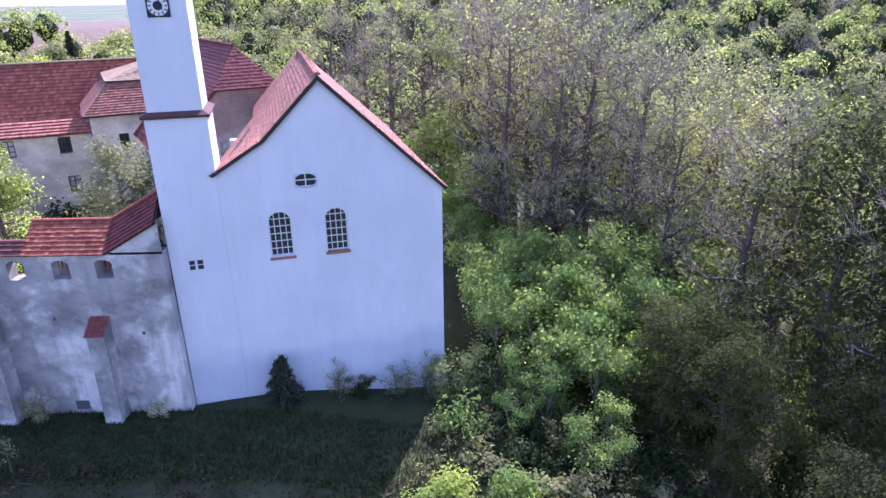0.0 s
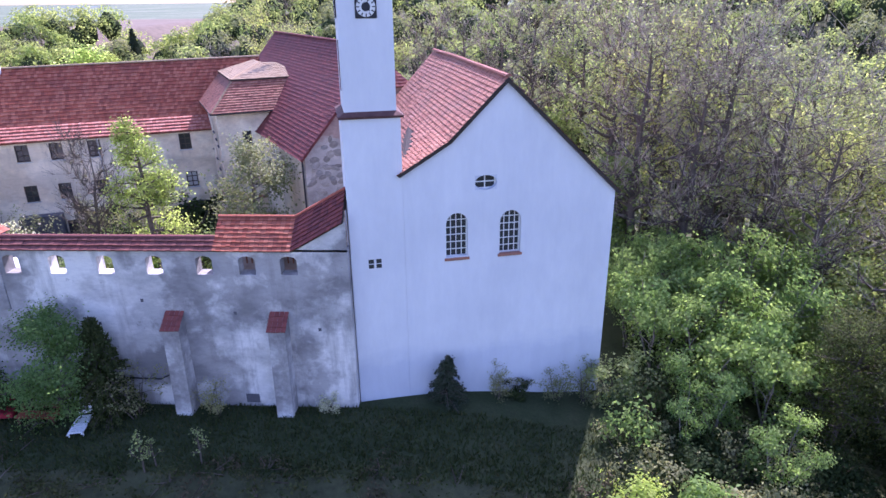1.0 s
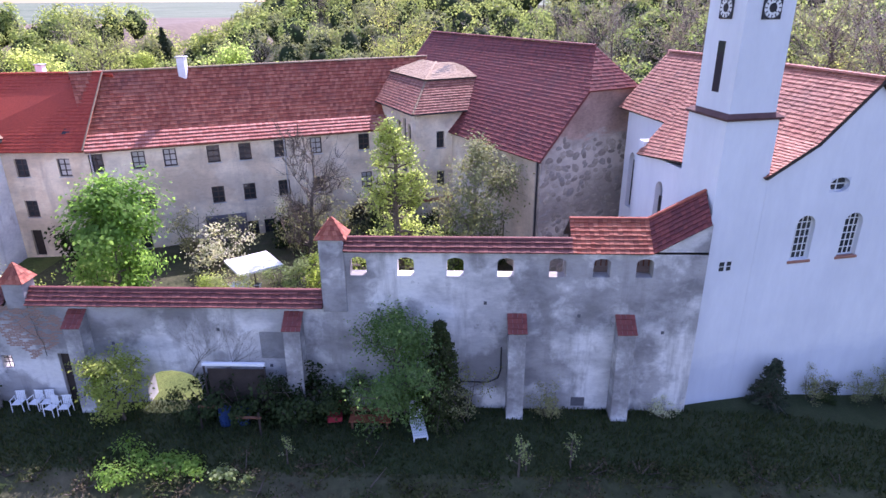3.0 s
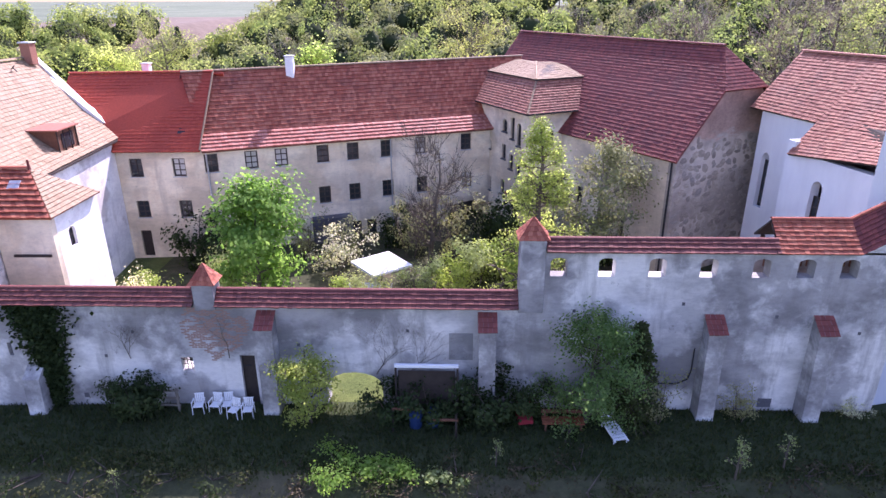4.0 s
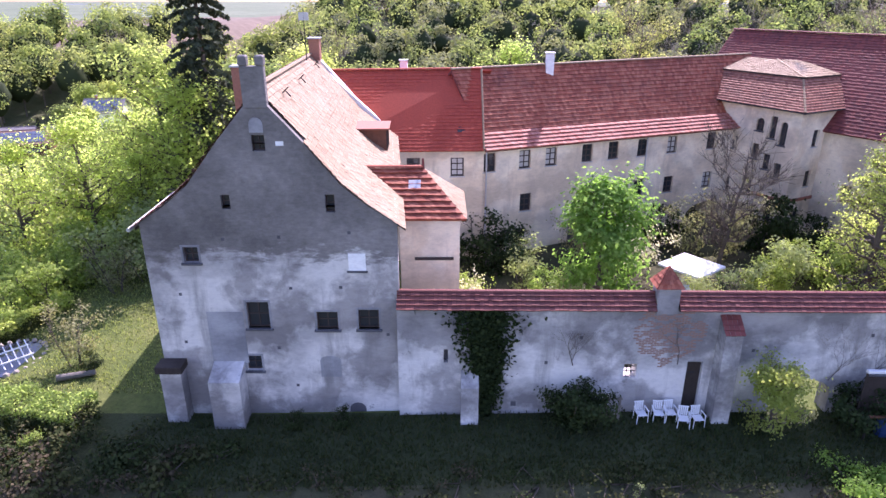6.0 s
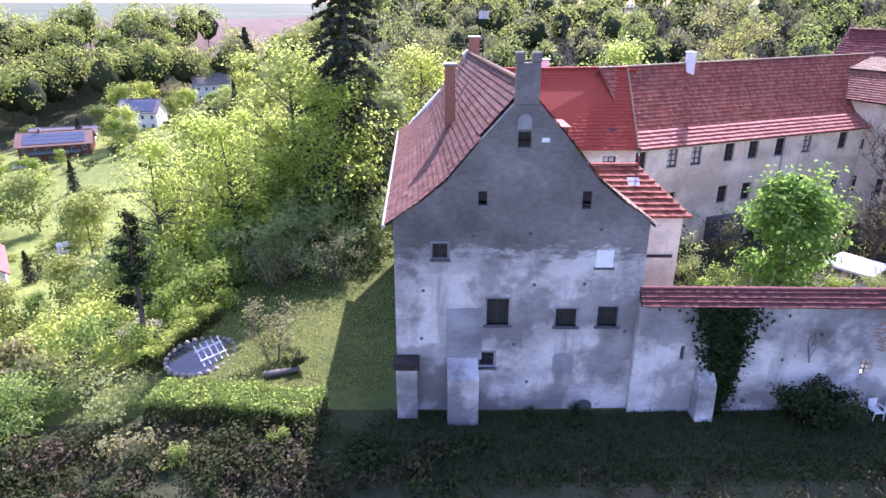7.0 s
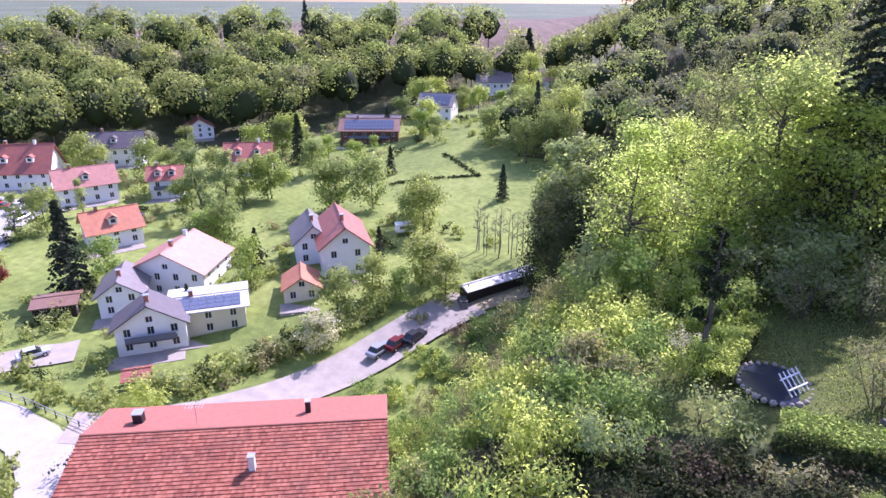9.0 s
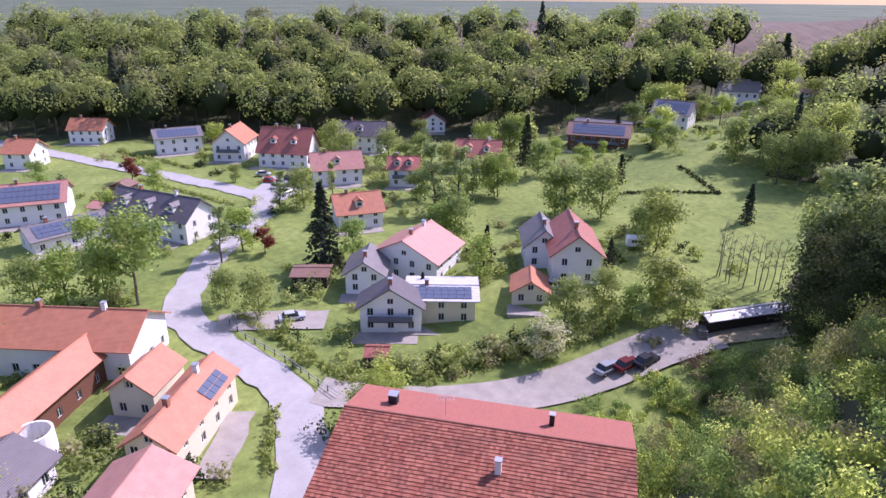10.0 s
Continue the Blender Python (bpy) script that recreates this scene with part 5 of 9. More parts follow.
tile_field("tiles", (7.85, -0.25, 12.62), (7.85, L + 0.2, 12.62), (XR, 1.9, 15.17), (XR, L + 0.2, 15.17), M_T_DARK, roof, 0.36, 0.24, 64, 0.05)
tile_field("tiles", (3.4, -0.25, 12.6), (7.9, -0.25, 12.6), (XR, 1.9, 15.17), (XR, 1.9, 15.17), M_T_DARK, roof, 0.3, 0.2, 63, 0.03)
ridge_row(roof, (XR, 1.9, 15.2), (XR, L + 0.2, 15.2), M_T_DARK)
bm = bmesh.new()
tube(bm, (-0.12, 0.25, -0.2), (-0.12, 0.25, H - 0.1), 0.06)
part("downpipe", bm, M_IRON, barn)

# ---- long courtyard wing ----
wing = thing("courtyard_wing", pose(-49.9, 44.2, 0, 0, 0, 22.5), "long two-storeyed beige wing with red tiled roof and rows of windows", "house")
LW, HW = 24.0, 8.2
UP = [0.55, 3.4, 5.6, 8.75, 11.13, 13.87, 16.76, 20.8]
LOW = [3.6, 8.7, 11.13, 13.9, 16.86, 20.9]
GROUND = [2.9, 11.1, 12.4, 14.2, 15.6]
holes = [(x - 0.47, x + 0.47, 6.35, 7.7) for x in UP] + [(x - 0.47, x + 0.47, 3.05, 4.4) for x in LOW] + [(x - 0.42, x + 0.42, -0.1, 1.2) for x in GROUND] + [(19.1, 23.4, -0.6, 1.8, 1.2)]
bm = bmesh.new()
wall_panel(bm, [(0, -1), (LW, -1), (LW, HW), (0, HW)], holes, 0.5)
box(bm, -3, LW + 4, 8.5, 9, -2, HW)
part("wall", bm, M_BEIGE, wing)
for i, x in enumerate(UP):
    window(wing, pose(x, 0.16, 6.35), 0.94, 1.35, 2, 3, bar=0.075, glass=M_GLASSPALE if i in (1, 2, 6) else M_GLASS)
for x in LOW:
    window(wing, pose(x, 0.16, 3.05), 0.94, 1.35, 2, 3, bar=0.075, glass=M_GLASSPALE if x > 20 else M_GLASS)
for x in GROUND:
    window(wing, pose(x, 0.2, -0.1), 0.84, 1.3, 2, 2, sill=False)
part("lean_to", boxes((7.5, 10.6, -0.9, 0.0, -1, 2.0), bevel=0.02), M_DARKGREY, wing, "dark grey lean-to")
# Dark sheet stands for the shade inside the arched passage.
part("passage_back", boxes((18.8, 23.8, 2.6, 2.8, -1, 2.2)), M_DARKGREY, wing)
bm = bmesh.new()
zr = 13.05
slab(bm, [(0, -0.5, 8.0), (LW + 2, -0.5, 8.0), (LW + 2, 1.0, 9.0), (0, 1.0, 9.0)], 0.12)
slab(bm, [(0, 1.0, 9.0), (LW + 2, 1.0, 9.0), (LW + 4, 4.3, 13.3), (-0.7, 4.3, zr)], 0.12)
slab(bm, [(-0.7, 4.3, zr), (LW + 4, 4.3, 13.3), (LW + 4, 9.4, 8), (-2.5, 9.4, 8)], 0.12)
roof = part("roof", bm, M_T_DARK, wing)
# Sunlit lower courses: the light is put into the tile colour.
tile_field("tiles", (0, -0.55, 8.0), (LW + 1, -0.55, 8.0), (0, 1.0, 9.03), (LW + 1, 1.0, 9.03), M_T_EAVE, roof, 0.34, 0.24, 70, 0.11)
tile_field("tiles", (0, 1.0, 9.03), (LW + 2, 1.0, 9.03), (-0.7, 4.3, zr + 0.03), (LW + 4, 4.3, 13.33), M_T_RED, roof, 0.36, 0.24, 71, 0.06)
ridge_row(roof, (-0.7, 4.3, zr + 0.05), (LW + 4, 4.3, 13.35), M_T_PALE)
for x in (0.25, 14.2):
    bm = bmesh.new()
    tube(bm, (x, -0.1, -0.3), (x, -0.1, 8.0), 0.06)
    part("downpipe", bm, M_ZINC, wing)

wing_a = thing("west_link", pose(-49.9, 44.2, 0, 0, 0, 2.5), "beige link building with a new red tiled roof", "house")
bm = bmesh.new()
wall_panel(bm, [(-10.5, -1), (0, -1), (0, HW), (-10.5, HW)], [(-5.4, -4.46, 6.1, 7.45), (-2.28, -1.34, 6.1, 7.45), (-5.4, -4.46, 2.95, 4.25), (-2.23, -1.29, 2.95, 4.25), (-5.5, -4.7, -0.2, 1.9)], 0.5)
part("wall", bm, M_BEIGE, wing_a)
for x, z, h in ((-4.93, 6.1, 1.35), (-1.81, 6.1, 1.35), (-4.93, 2.95, 1.3), (-1.76, 2.95, 1.3)):
    window(wing_a, pose(x, 0.16, z), 0.94, h, 2, 3, bar=0.075, glass=M_GLASSPALE if x > -3 and z > 5 else M_GLASS)
part("door", boxes((-5.5, -4.7, 0.2, 0.26, -0.2, 1.9)), M_DARKWOOD, wing_a)
bm = bmesh.new()
slab(bm, [(-11, -0.45, 8.05), (0, -0.45, 8.05), (0.15, 4.3, zr), (-11, 4.9, 12.9)], 0.12)
slab(bm, [(-11, 4.9, 12.9), (0.9, 4.3, zr), (0, 9.4, 8), (-11, 9.4, 8)], 0.12)
roof = part("roof", bm, M_T_NEW, wing_a)
tile_field("tiles", (-11, -0.5, 8.05), (0.05, -0.5, 8.05), (-11, 4.9, 12.93), (0.15, 4.3, zr + 0.03), M_T_NEW, roof, 0.3, 0.22, 74, 0.03)
ridge_row(roof, (-11, 4.9, 12.95), (0.15, 4.3, zr + 0.05), M_T_NEW)
ridge_row(roof, (0.03, -0.48, 8.13), (0.15, 4.3, zr + 0.09), M_T_PALE, 0.08)


def chimney(x, y, z0, z1, w=0.6, mat=None, label="small white plastered chimney", d=None):
    c = thing("chimney", pose(x, y, z0), label, "chimney", "roof chimneys")
    d = d or w
    part("shaft", boxes((-w / 2, w / 2, -d / 2, d / 2, 0, z1 - z0), bevel=0.015), mat or M_WHITE, c)
    part("cap", boxes((-w / 2 - 0.07, w / 2 + 0.07, -d / 2 - 0.07, d / 2 + 0.07, z1 - z0 + 0.001, z1 - z0 + 0.09), bevel=0.01), M_ZINC, c)


chimney(-44.6, 50.7, 12.4, 14.0, 0.6)
chimney(-55.8, 50.2, 12.2, 13.5, 0.55, None, "short pale plastered chimney stub")
part("roof_light", boxes((-0.28, 0.28, -0.25, 0.25, -0.02, 0.07), bevel=0.01), M_IRON, roof, "small dark roof light", m=pose(-1.5, 0.75, 9.27, 42))

# ---- stair bay in the courtyard's corner, with a mansard roof ----
bay = thing("stair_bay", pose(-25.95, 47.95, 0, 0, 0, 28), "beige stair tower with a two-tier pale red tiled roof", "tower")
bm = bmesh.new()
BR = [(2.11, 7.89, 0.7, 1.3), (2.11, 4.69, 0.7, 1.3), (1.6, 1.4, 0.7, 1.5)]
BL = [(3.39, 8.6, 0.7, 1.0, 0.3), (2.23, 8.55, 0.55, 1.7, 0), (1.29, 8.2, 0.6, 1.8, 0.3), (3.45, 6.45, 0.6, 1.2, 0), (2.32, 5.81, 0.6, 1.2, 0), (1.24, 5.28, 0.6, 1.2, 0), (5.63, 3.25, 0.55, 1.2, 0), (3.5, 3.45, 0.55, 1.2, 0), (1.39, 1.8, 0.7, 1.5, 0), (5.69, 6.62, 0.4, 0.7, 0)]
wall_panel(bm, [(0, -1), (6, -1), (6, 10.1), (0, 10.1)], [(x - w / 2, x + w / 2, z - h / 2, z + h / 2) for x, z, w, h in BR], 0.5)
wall_panel(bm, [(-9, -1), (-0.5, -1), (-0.5, 10.1), (-9, 10.1)], [(-y - w / 2, -y + w / 2, z - h / 2, z + h / 2, a) for y, z, w, h, a in BL], 0.5, Matrix.Rotation(radians(-90), 4, "Z"))
part("wall", bm, M_BEIGE, bay)
for x, z, w, h in BR:
    window(bay, pose(x, 0.16, z - h / 2), w, h, 2, 2)
part("gutter", boxes((-0.5, 6.2, -0.5, -0.38, 9.98, 10.08), (-0.5, -0.38, -0.38, 9.0, 9.98, 10.08)), M_IRON, bay)
for y, z, w, h, a in BL:
    part("window_ledge", boxes((-0.09, 0.03, y - w / 2 - 0.08, y + w / 2 + 0.08, z - h / 2 - 0.1, z - h / 2)), M_DARKGREY, bay)
    window(bay, Matrix.Translation((0.16, y, z - h / 2)) @ Matrix.Rotation(radians(-90), 4, "Z"), w, h, 2, 2)
part("string_course", boxes((-0.09, 6.0, -0.09, 0.0, 2.95, 3.2), (-0.09, 0.0, 0.0, 3.0, 2.95, 3.2)), M_T_MIX, bay)
e0, e1 = -0.4, 1.75
bm = bmesh.new()
slab(bm, [(e0, e0, 10.05), (6.2, e0, 10.05), (6.2, e1, 12.25), (e1, e1, 12.25)], 0.1)
slab(bm, [(e0, 9.0, 10.05), (e0, e0, 10.05), (e1, e1, 12.25), (e1, 9.0, 12.25)], 0.1)
slab(bm, [(e1 - 0.2, e1 - 0.2, 12.3), (7.5, e1 - 0.2, 12.3), (6.0, 5.6, 13.1), (4.8, 6.4, 13.1)], 0.1)
slab(bm, [(e1 - 0.2, 9.5, 12.3), (e1 - 0.2, e1 - 0.2, 12.3), (4.8, 6.4, 13.1), (4.8, 9.5, 13.1)], 0.1)
roof = part("roof", bm, M_DARKWOOD, bay)
tile_field("tiles", (e0, e0, 10.06), (6.2, e0, 10.06), (e1, e1, 12.28), (6.2, e1, 12.28), M_T_MIX, roof, 0.3, 0.22, 80, 0.07)
tile_field("tiles", (e0, 9.0, 10.06), (e0, e0, 10.06), (e1, 9.0, 12.28), (e1, e1, 12.28), M_T_MIX, roof, 0.3, 0.22, 81, 0.07)
ridge_row(roof, (e0, e0, 10.1), (e1, e1, 12.3), M_T_PALE, 0.1)
ridge_row(roof, (e1 - 0.2, e1 - 0.2, 12.33), (4.8, 6.4, 13.14), M_T_PALE, 0.1)
tile_field("tiles", (e1 - 0.2, e1 - 0.2, 12.31), (7.5, e1 - 0.2, 12.31), (4.8, 6.4, 13.12), (6.0, 5.6, 13.12), M_T_PALE, roof, 0.4, 0.3, 82, 0.03)
tile_field("tiles", (e1 - 0.2, 9.5, 12.31), (e1 - 0.2, e1 - 0.2, 12.31), (4.8, 9.5, 13.12), (4.8, 6.4, 13.12), M_T_PALE, roof, 0.4, 0.3, 83, 0.03)

def arched(u0, u1, v0, v1, rise, proud=0.012):
    """A flat panel with an arched head that stands a little proud of a wall."""
    bm = bmesh.new()
    mid, half = (u0 + u1) / 2, (u1 - u0) / 2
    pts = [(u0, v0), (u1, v0)] + [(mid + half * math.cos(math.pi * i / 8), v1 - rise + rise * math.sin(math.pi * i / 8)) for i in range(9)]
    a, b = [bm.verts.new((u, -proud, v)) for u, v in pts], [bm.verts.new((u, 0.0, v)) for u, v in pts]
    bm.faces.new(a)
    for i in range(len(pts)):
        j = (i + 1) % len(pts)
        bm.faces.new((a[i], b[i], b[j], a[j]))
    return bm


# ---- west building with the tall gable ----
gab = thing("west_building", pose(-59.85, 25.3, -0.8, 0, 0, 0.5), "tall old building with a steep stained grey gable", "house")
Z0 = 0.8
GW, GL = 5.45, 20.3
holes = [(-1.37, -0.37, 4.91, 6.23), (1.73, 2.68, 4.85, 5.75), (3.6, 4.52, 4.87, 5.86), (-3.78, -3.13, 8.11, 8.84), (-0.3, 0.23, 13.0, 13.65), (-1.85, -1.48, 10.55, 11.16), (2.49, 2.88, 10.4, 11.18), (-1.66, -0.96, 2.69, 3.49)]
low = [h for h in holes if h[3] < 9.9]
high = [h for h in holes if h[3] > 9.9]
bm = bmesh.new()
wall_panel(bm, [(-GW, -0.8), (GW, -0.8), (GW, 9.95), (-GW, 9.95)], low, 0.6)
part("front_wall", bm, M_GABLE, gab, "stained pale grey rendered wall")
bm = bmesh.new()
levels = [(5.45, 9.95), (4.3, 10.65), (3.2, 11.55), (1.8, 13.3), (0.47, 14.8)]
for (xa, za), (xb, zb) in zip(levels, levels[1:]):
    hs = []
    for h in high:
        a, b = max(h[2], za), min(h[3], zb)
        if b - a > 0.05:
            hs.append((h[0], h[1], a, b))
    wall_panel(bm, [(-xa, za), (xa, za), (xb, zb), (-xb, zb)], hs, 0.6)
part("gable", bm, M_GABLE, gab, "dark grey cement-rendered gable")
part("gable_pier", boxes((-0.47, 0.47, -0.03, 0.36, 14.7, 16.3), bevel=0.03), M_GABLE, gab)
for x in (-0.5, 0.16):
    part("gable_pier_cap", boxes((x, x + 0.34, -0.05, 0.38, 16.3, 16.7), bevel=0.05), M_GABLE, gab)
bm = bmesh.new()
SIDE = [(17.1, 8.15, 1.15, 1.6), (14.5, 8.2, 1.15, 1.6), (11.7, 8.3, 1.2, 1.6), (10.1, 8.3, 1.2, 1.6), (4.95, 8.35, 1.3, 1.6), (14.06, 4.85, 0.7, 1.3), (10.8, 5.5, 0.6, 0.9), (7.3, 5.75, 1.15, 1.45), (5.1, 5.7, 1.15, 1.45), (6.5, 3.15, 0.5, 0.8), (3.12, 3.3, 0.45, 0.9), (6.8, 1.95, 0.5, 0.7)]
wall_panel(bm, [(-GL, -1.2), (-0.6, -1.2), (-0.6, 9.9), (-GL, 9.9)], [(-y - w / 2, -y + w / 2, z - h / 2, z + h / 2) for y, z, w, h in SIDE], 0.6, Matrix.Translation((-GW, 0, 0)) @ Matrix.Rotation(radians(-90), 4, "Z"))
wall_panel(bm, [(0.6, -1.2), (GL, -1.2), (GL, 9.9), (0.6, 9.9)], [], 0.6, Matrix.Translation((GW, 0, 0)) @ Matrix.Rotation(radians(92.5), 4, "Z"))
wall_panel(bm, [(-GW + 0.9, -1), (GW, -1), (GW, 9.9), (0.8, 14.9), (-GW + 0.9, 9.9)], [], 0.5, Matrix.Translation((0, GL, 0)) @ Matrix.Rotation(radians(180), 4, "Z"))
part("side_wall", bm, M_SIDE, gab, "white plastered side walls with flaking patches")
for y, z, w, h in SIDE:
    window(gab, Matrix.Translation((-GW + 0.14, y, z - h / 2)) @ Matrix.Rotation(radians(-90), 4, "Z"), w, h, 2, 3 if h > 1 else 2, sill=h > 1)
bm = bmesh.new()
tube(bm, (-GW - 0.1, 9.0, 0.2), (-GW - 0.1, 9.0, 9.6), 0.06)
part("downpipe", bm, M_IRON, gab)
for u0, u1, v0, v1 in holes:
    window(gab, pose((u0 + u1) / 2, 0.2, v0), u1 - u0, v1 - v0, 2 if u1 - u0 > 0.5 else 1, 2 if v1 - v0 > 0.6 else 1, sill=(u1 - u0) > 0.9)
prof = [(-5.8, 9.7), (-4.3, 10.75), (-3.2, 11.7), (-1.8, 13.4), (0, 15.45), (1.8, 13.4), (3.2, 11.7), (4.3, 10.75), (5.8, 9.7)]
far = [(x - 0.9 * (1 if x > 0 else 1 - abs(x) / 5.8), z - 0.3 * (1 - abs(x) / 5.8)) for x, z in prof]
bm = bmesh.new()
rows = []
for lower in (0.1, 0.22):
    rows.append([[bm.verts.new((x, y, z - lower)) for x, z in p] for y, p in ((0.3, prof), (GL, far))])
for i in range(len(prof) - 1):
    t0, t1, l0, l1 = rows[0][0], rows[0][1], rows[1][0], rows[1][1]
    bm.faces.new((t0[i], t0[i + 1], t1[i + 1], t1[i]))
    bm.faces.new((l0[i], l1[i], l1[i + 1], l0[i + 1]))
    bm.faces.new((t0[i], l0[i], l0[i + 1], t0[i + 1]))
    bm.faces.new((t1[i], t1[i + 1], l1[i + 1], l1[i]))
for i in (0, len(prof) - 1):
    bm.faces.new((rows[0][0][i], rows[0][1][i], rows[1][1][i], rows[1][0][i]))
bmesh.ops.recalc_face_normals(bm, faces=bm.faces[:])
roof = part("roof", bm, M_DARKWOOD, gab)
# East slope paler than west: its sunlight is painted into the tile colour.
for i, ((a, b), (c, d)) in enumerate(zip(prof, prof[1:])):
    y0 = 0.37 if abs(a + c) < 2.4 else -0.14
    if i < 4:
        tile_field("tiles", (far[i][0], GL, far[i][1]), (a, y0, b), (far[i + 1][0], GL, far[i + 1][1]), (c, y0, d), M_T_BROWN, roof, 0.31, 0.21, 90 + i, 0.045)
    else:
        tile_field("tiles", (c, y0, d), (far[i + 1][0], GL, far[i + 1][1]), (a, y0, b), (far[i][0], GL, far[i][1]), M_T_PALE, roof, 0.29, 0.2, 90 + i, 0.03)
ridge_row(roof, (0, 0.4, 15.5), (far[4][0], GL, 15.2), M_T_PALE)
bm = bmesh.new()
for i in range(4, 8):
    (a, b), (c, d) = far[i], far[i + 1]
    slab(bm, [(a, GL - 0.02, b + 0.25), (c, GL - 0.02, d + 0.25), (c, GL + 0.5, d + 0.25), (a, GL + 0.5, b + 0.25)], 0.5)
part("fire_wall_coping", bm, M_WHITE, gab, "white plastered fire wall coping")
for x, w, top, deep in ((-5.0, 0.95, 3.3, 0.7), (-2.45, 1.4, 3.2, 1.2)):
    bm = bmesh.new()
    box(bm, x - w / 2, x + w / 2, -deep, 0, -0.9, top - 0.4)
    v = [bm.verts.new(p) for p in ((x - w / 2, -deep, top - 0.4), (x + w / 2, -deep, top - 0.4), (x + w / 2, 0, top), (x - w / 2, 0, top))]
    bm.faces.new(v)
    part("buttress", bm, M_GABLE, gab)
part("buttress_cap", boxes((-5.6, -4.4, -0.85, 0.0, 3.0, 3.35), bevel=0.02), M_DARKWOOD, gab)
part("blocked_window", boxes((3.3, 4.05, -0.02, 0.1, 7.75, 8.55)), M_WHITE, gab)
part("blocked_window_sill", boxes((3.22, 4.12, -0.07, 0.0, 7.66, 7.75), bevel=0.01), M_DARKGREY, gab)
M_PATCH = old_plaster("grey_cement_patch", (0.30, 0.30, 0.31), (0.36, 0.36, 0.37), (0.2, 0.2, 0.2), 0.5, 0.62)
part("blocked_window", arched(1.73, 2.70, 2.37, 3.49, 0.25), M_PATCH, gab, "walled-up arched window in grey cement")
part("cellar_vent", arched(2.97, 3.75, -0.2, 0.94, 0.35), M_DARKGREY, gab, "dark arched cellar vent")
part("repair_patch", boxes((-3.19, -1.55, -0.016, 0.0, 3.1, 5.74)), M_PATCH, gab, "square patch of grey cement render")
part("repair_patch", boxes((0.66, 0.98, -0.02, 0.0, 13.22, 13.4)), M_WHITE, gab)
part("relieving_arch", arched(-0.34, 0.22, 13.75, 14.35, 0.28, 0.03), M_PATCH, gab)
for u, v in ((-2.0, 9.2), (0.4, 9.3), (3.4, 9.5), (-4.2, 6.6), (0.7, 6.9), (2.9, 6.95), (-0.1, 3.9), (4.9, 4.6), (0.6, 1.9), (-4.3, 4.2)):
    part("putlog_hole", boxes((u - 0.07, u + 0.07, -0.006, 0.0, v - 0.07, v + 0.07)), M_DARKGREY, gab)
for u0, u1, v0, v1 in holes:
    if u1 - u0 > 0.6:
        e = 0.09
        bm = boxes((u0 - e, u0, -0.02, 0.05, v0, v1), (u1, u1 + e, -0.02, 0.05, v0, v1), (u0 - e, u1 + e, -0.025, 0.05, v1, v1 + e))
        part("window_surround", bm, M_PATCH, gab)
        part("window_ledge", boxes((u0 - 0.13, u1 + 0.13, -0.1, 0.03, v0 - 0.1, v0), bevel=0.01), M_DARKGREY, gab)
bm = bmesh.new()
tube(bm, (-5.86, -0.2, 9.66), (-5.86, GL, 9.66), 0.09, sides=8)
part("gutter", bm, M_ZINC, gab, "pale metal gutter")

def skew(ob, k):
    """Drift a part sideways the further back it lies."""
    if ob.matrix_basis == Matrix():
        for vert in ob.data.vertices:
            vert.co.x -= k * vert.co.y
        for child in ob.children:
            skew(child, k)
    else:
        m = ob.matrix_basis.copy()
        m.translation.x -= k * m.translation.y
        ob.matrix_basis = m


# side bay of the west building
sbay = thing("side_bay", pose(-54.4, 28.9, 0, 0, 0, 1), "square side bay with a red hipped roof and white walls", "house")
bm = bmesh.new()
wall_panel(bm, [(-0.2, -0.5), (2.7, -0.5), (2.7, 8.0), (-0.2, 8.0)], [], 0.4)
part("front", bm, M_BEIGE, sbay)
bm = bmesh.new()
wall_panel(bm, [(0.4, -0.5), (4.2, -0.5), (4.2, 8.0), (0.4, 8.0)], [(1.3, 1.9, 6.0, 7.1, 0.3), (1.0, 2.0, 1.2, 3.2, 0.5)], 0.4, Matrix.Translation((2.7, 0, 0)) @ Matrix.Rotation(radians(90), 4, "Z"))
box(bm, 0, 2.7, 4.2, 4.5, -0.5, 8.0)
part("side", bm, M_WHITE, sbay)
window(sbay, Matrix.Translation((2.55, 1.6, 6.0)) @ Matrix.Rotation(radians(90), 4, "Z"), 0.6, 1.1, 2, 2, sill=False)
window(sbay, Matrix.Translation((2.55, 1.5, 1.2)) @ Matrix.Rotation(radians(90), 4, "Z"), 1.0, 2.0, 2, 3, sill=False)
part("ledge", boxes((0.5, 2.4, -0.12, 0.0, 6.0, 6.12)), M_DARKWOOD, sbay)
e = 0.3
bm = bmesh.new()
f = [(-1.0, -e, 8.15), (2.7 + e, -e, 8.15), (0.9, 2.1, 10.05), (-3.4, 2.1, 10.05), (2.7 + e, 4.4, 8.15), (-1.0, 4.4, 8.15)]
slab(bm, [f[0], f[1], f[2], f[3]], 0.1)
slab(bm, [f[1], f[4], f[2]], 0.1)
slab(bm, [f[4], f[5], f[3], f[2]], 0.1)
roof = part("roof", bm, M_T_RED, sbay)
tile_field("tiles", f[0], f[1], f[3], f[2], M_T_RED, roof, 0.42, 0.24, 100, 0.1)
tile_field("tiles", f[1], f[4], f[2], f[2], M_T_PALE, roof, 0.3, 0.22, 101, 0.05)
ridge_row(roof, (-3.0, 2.1, 10.1), (0.9, 2.1, 10.1), M_T_RED)

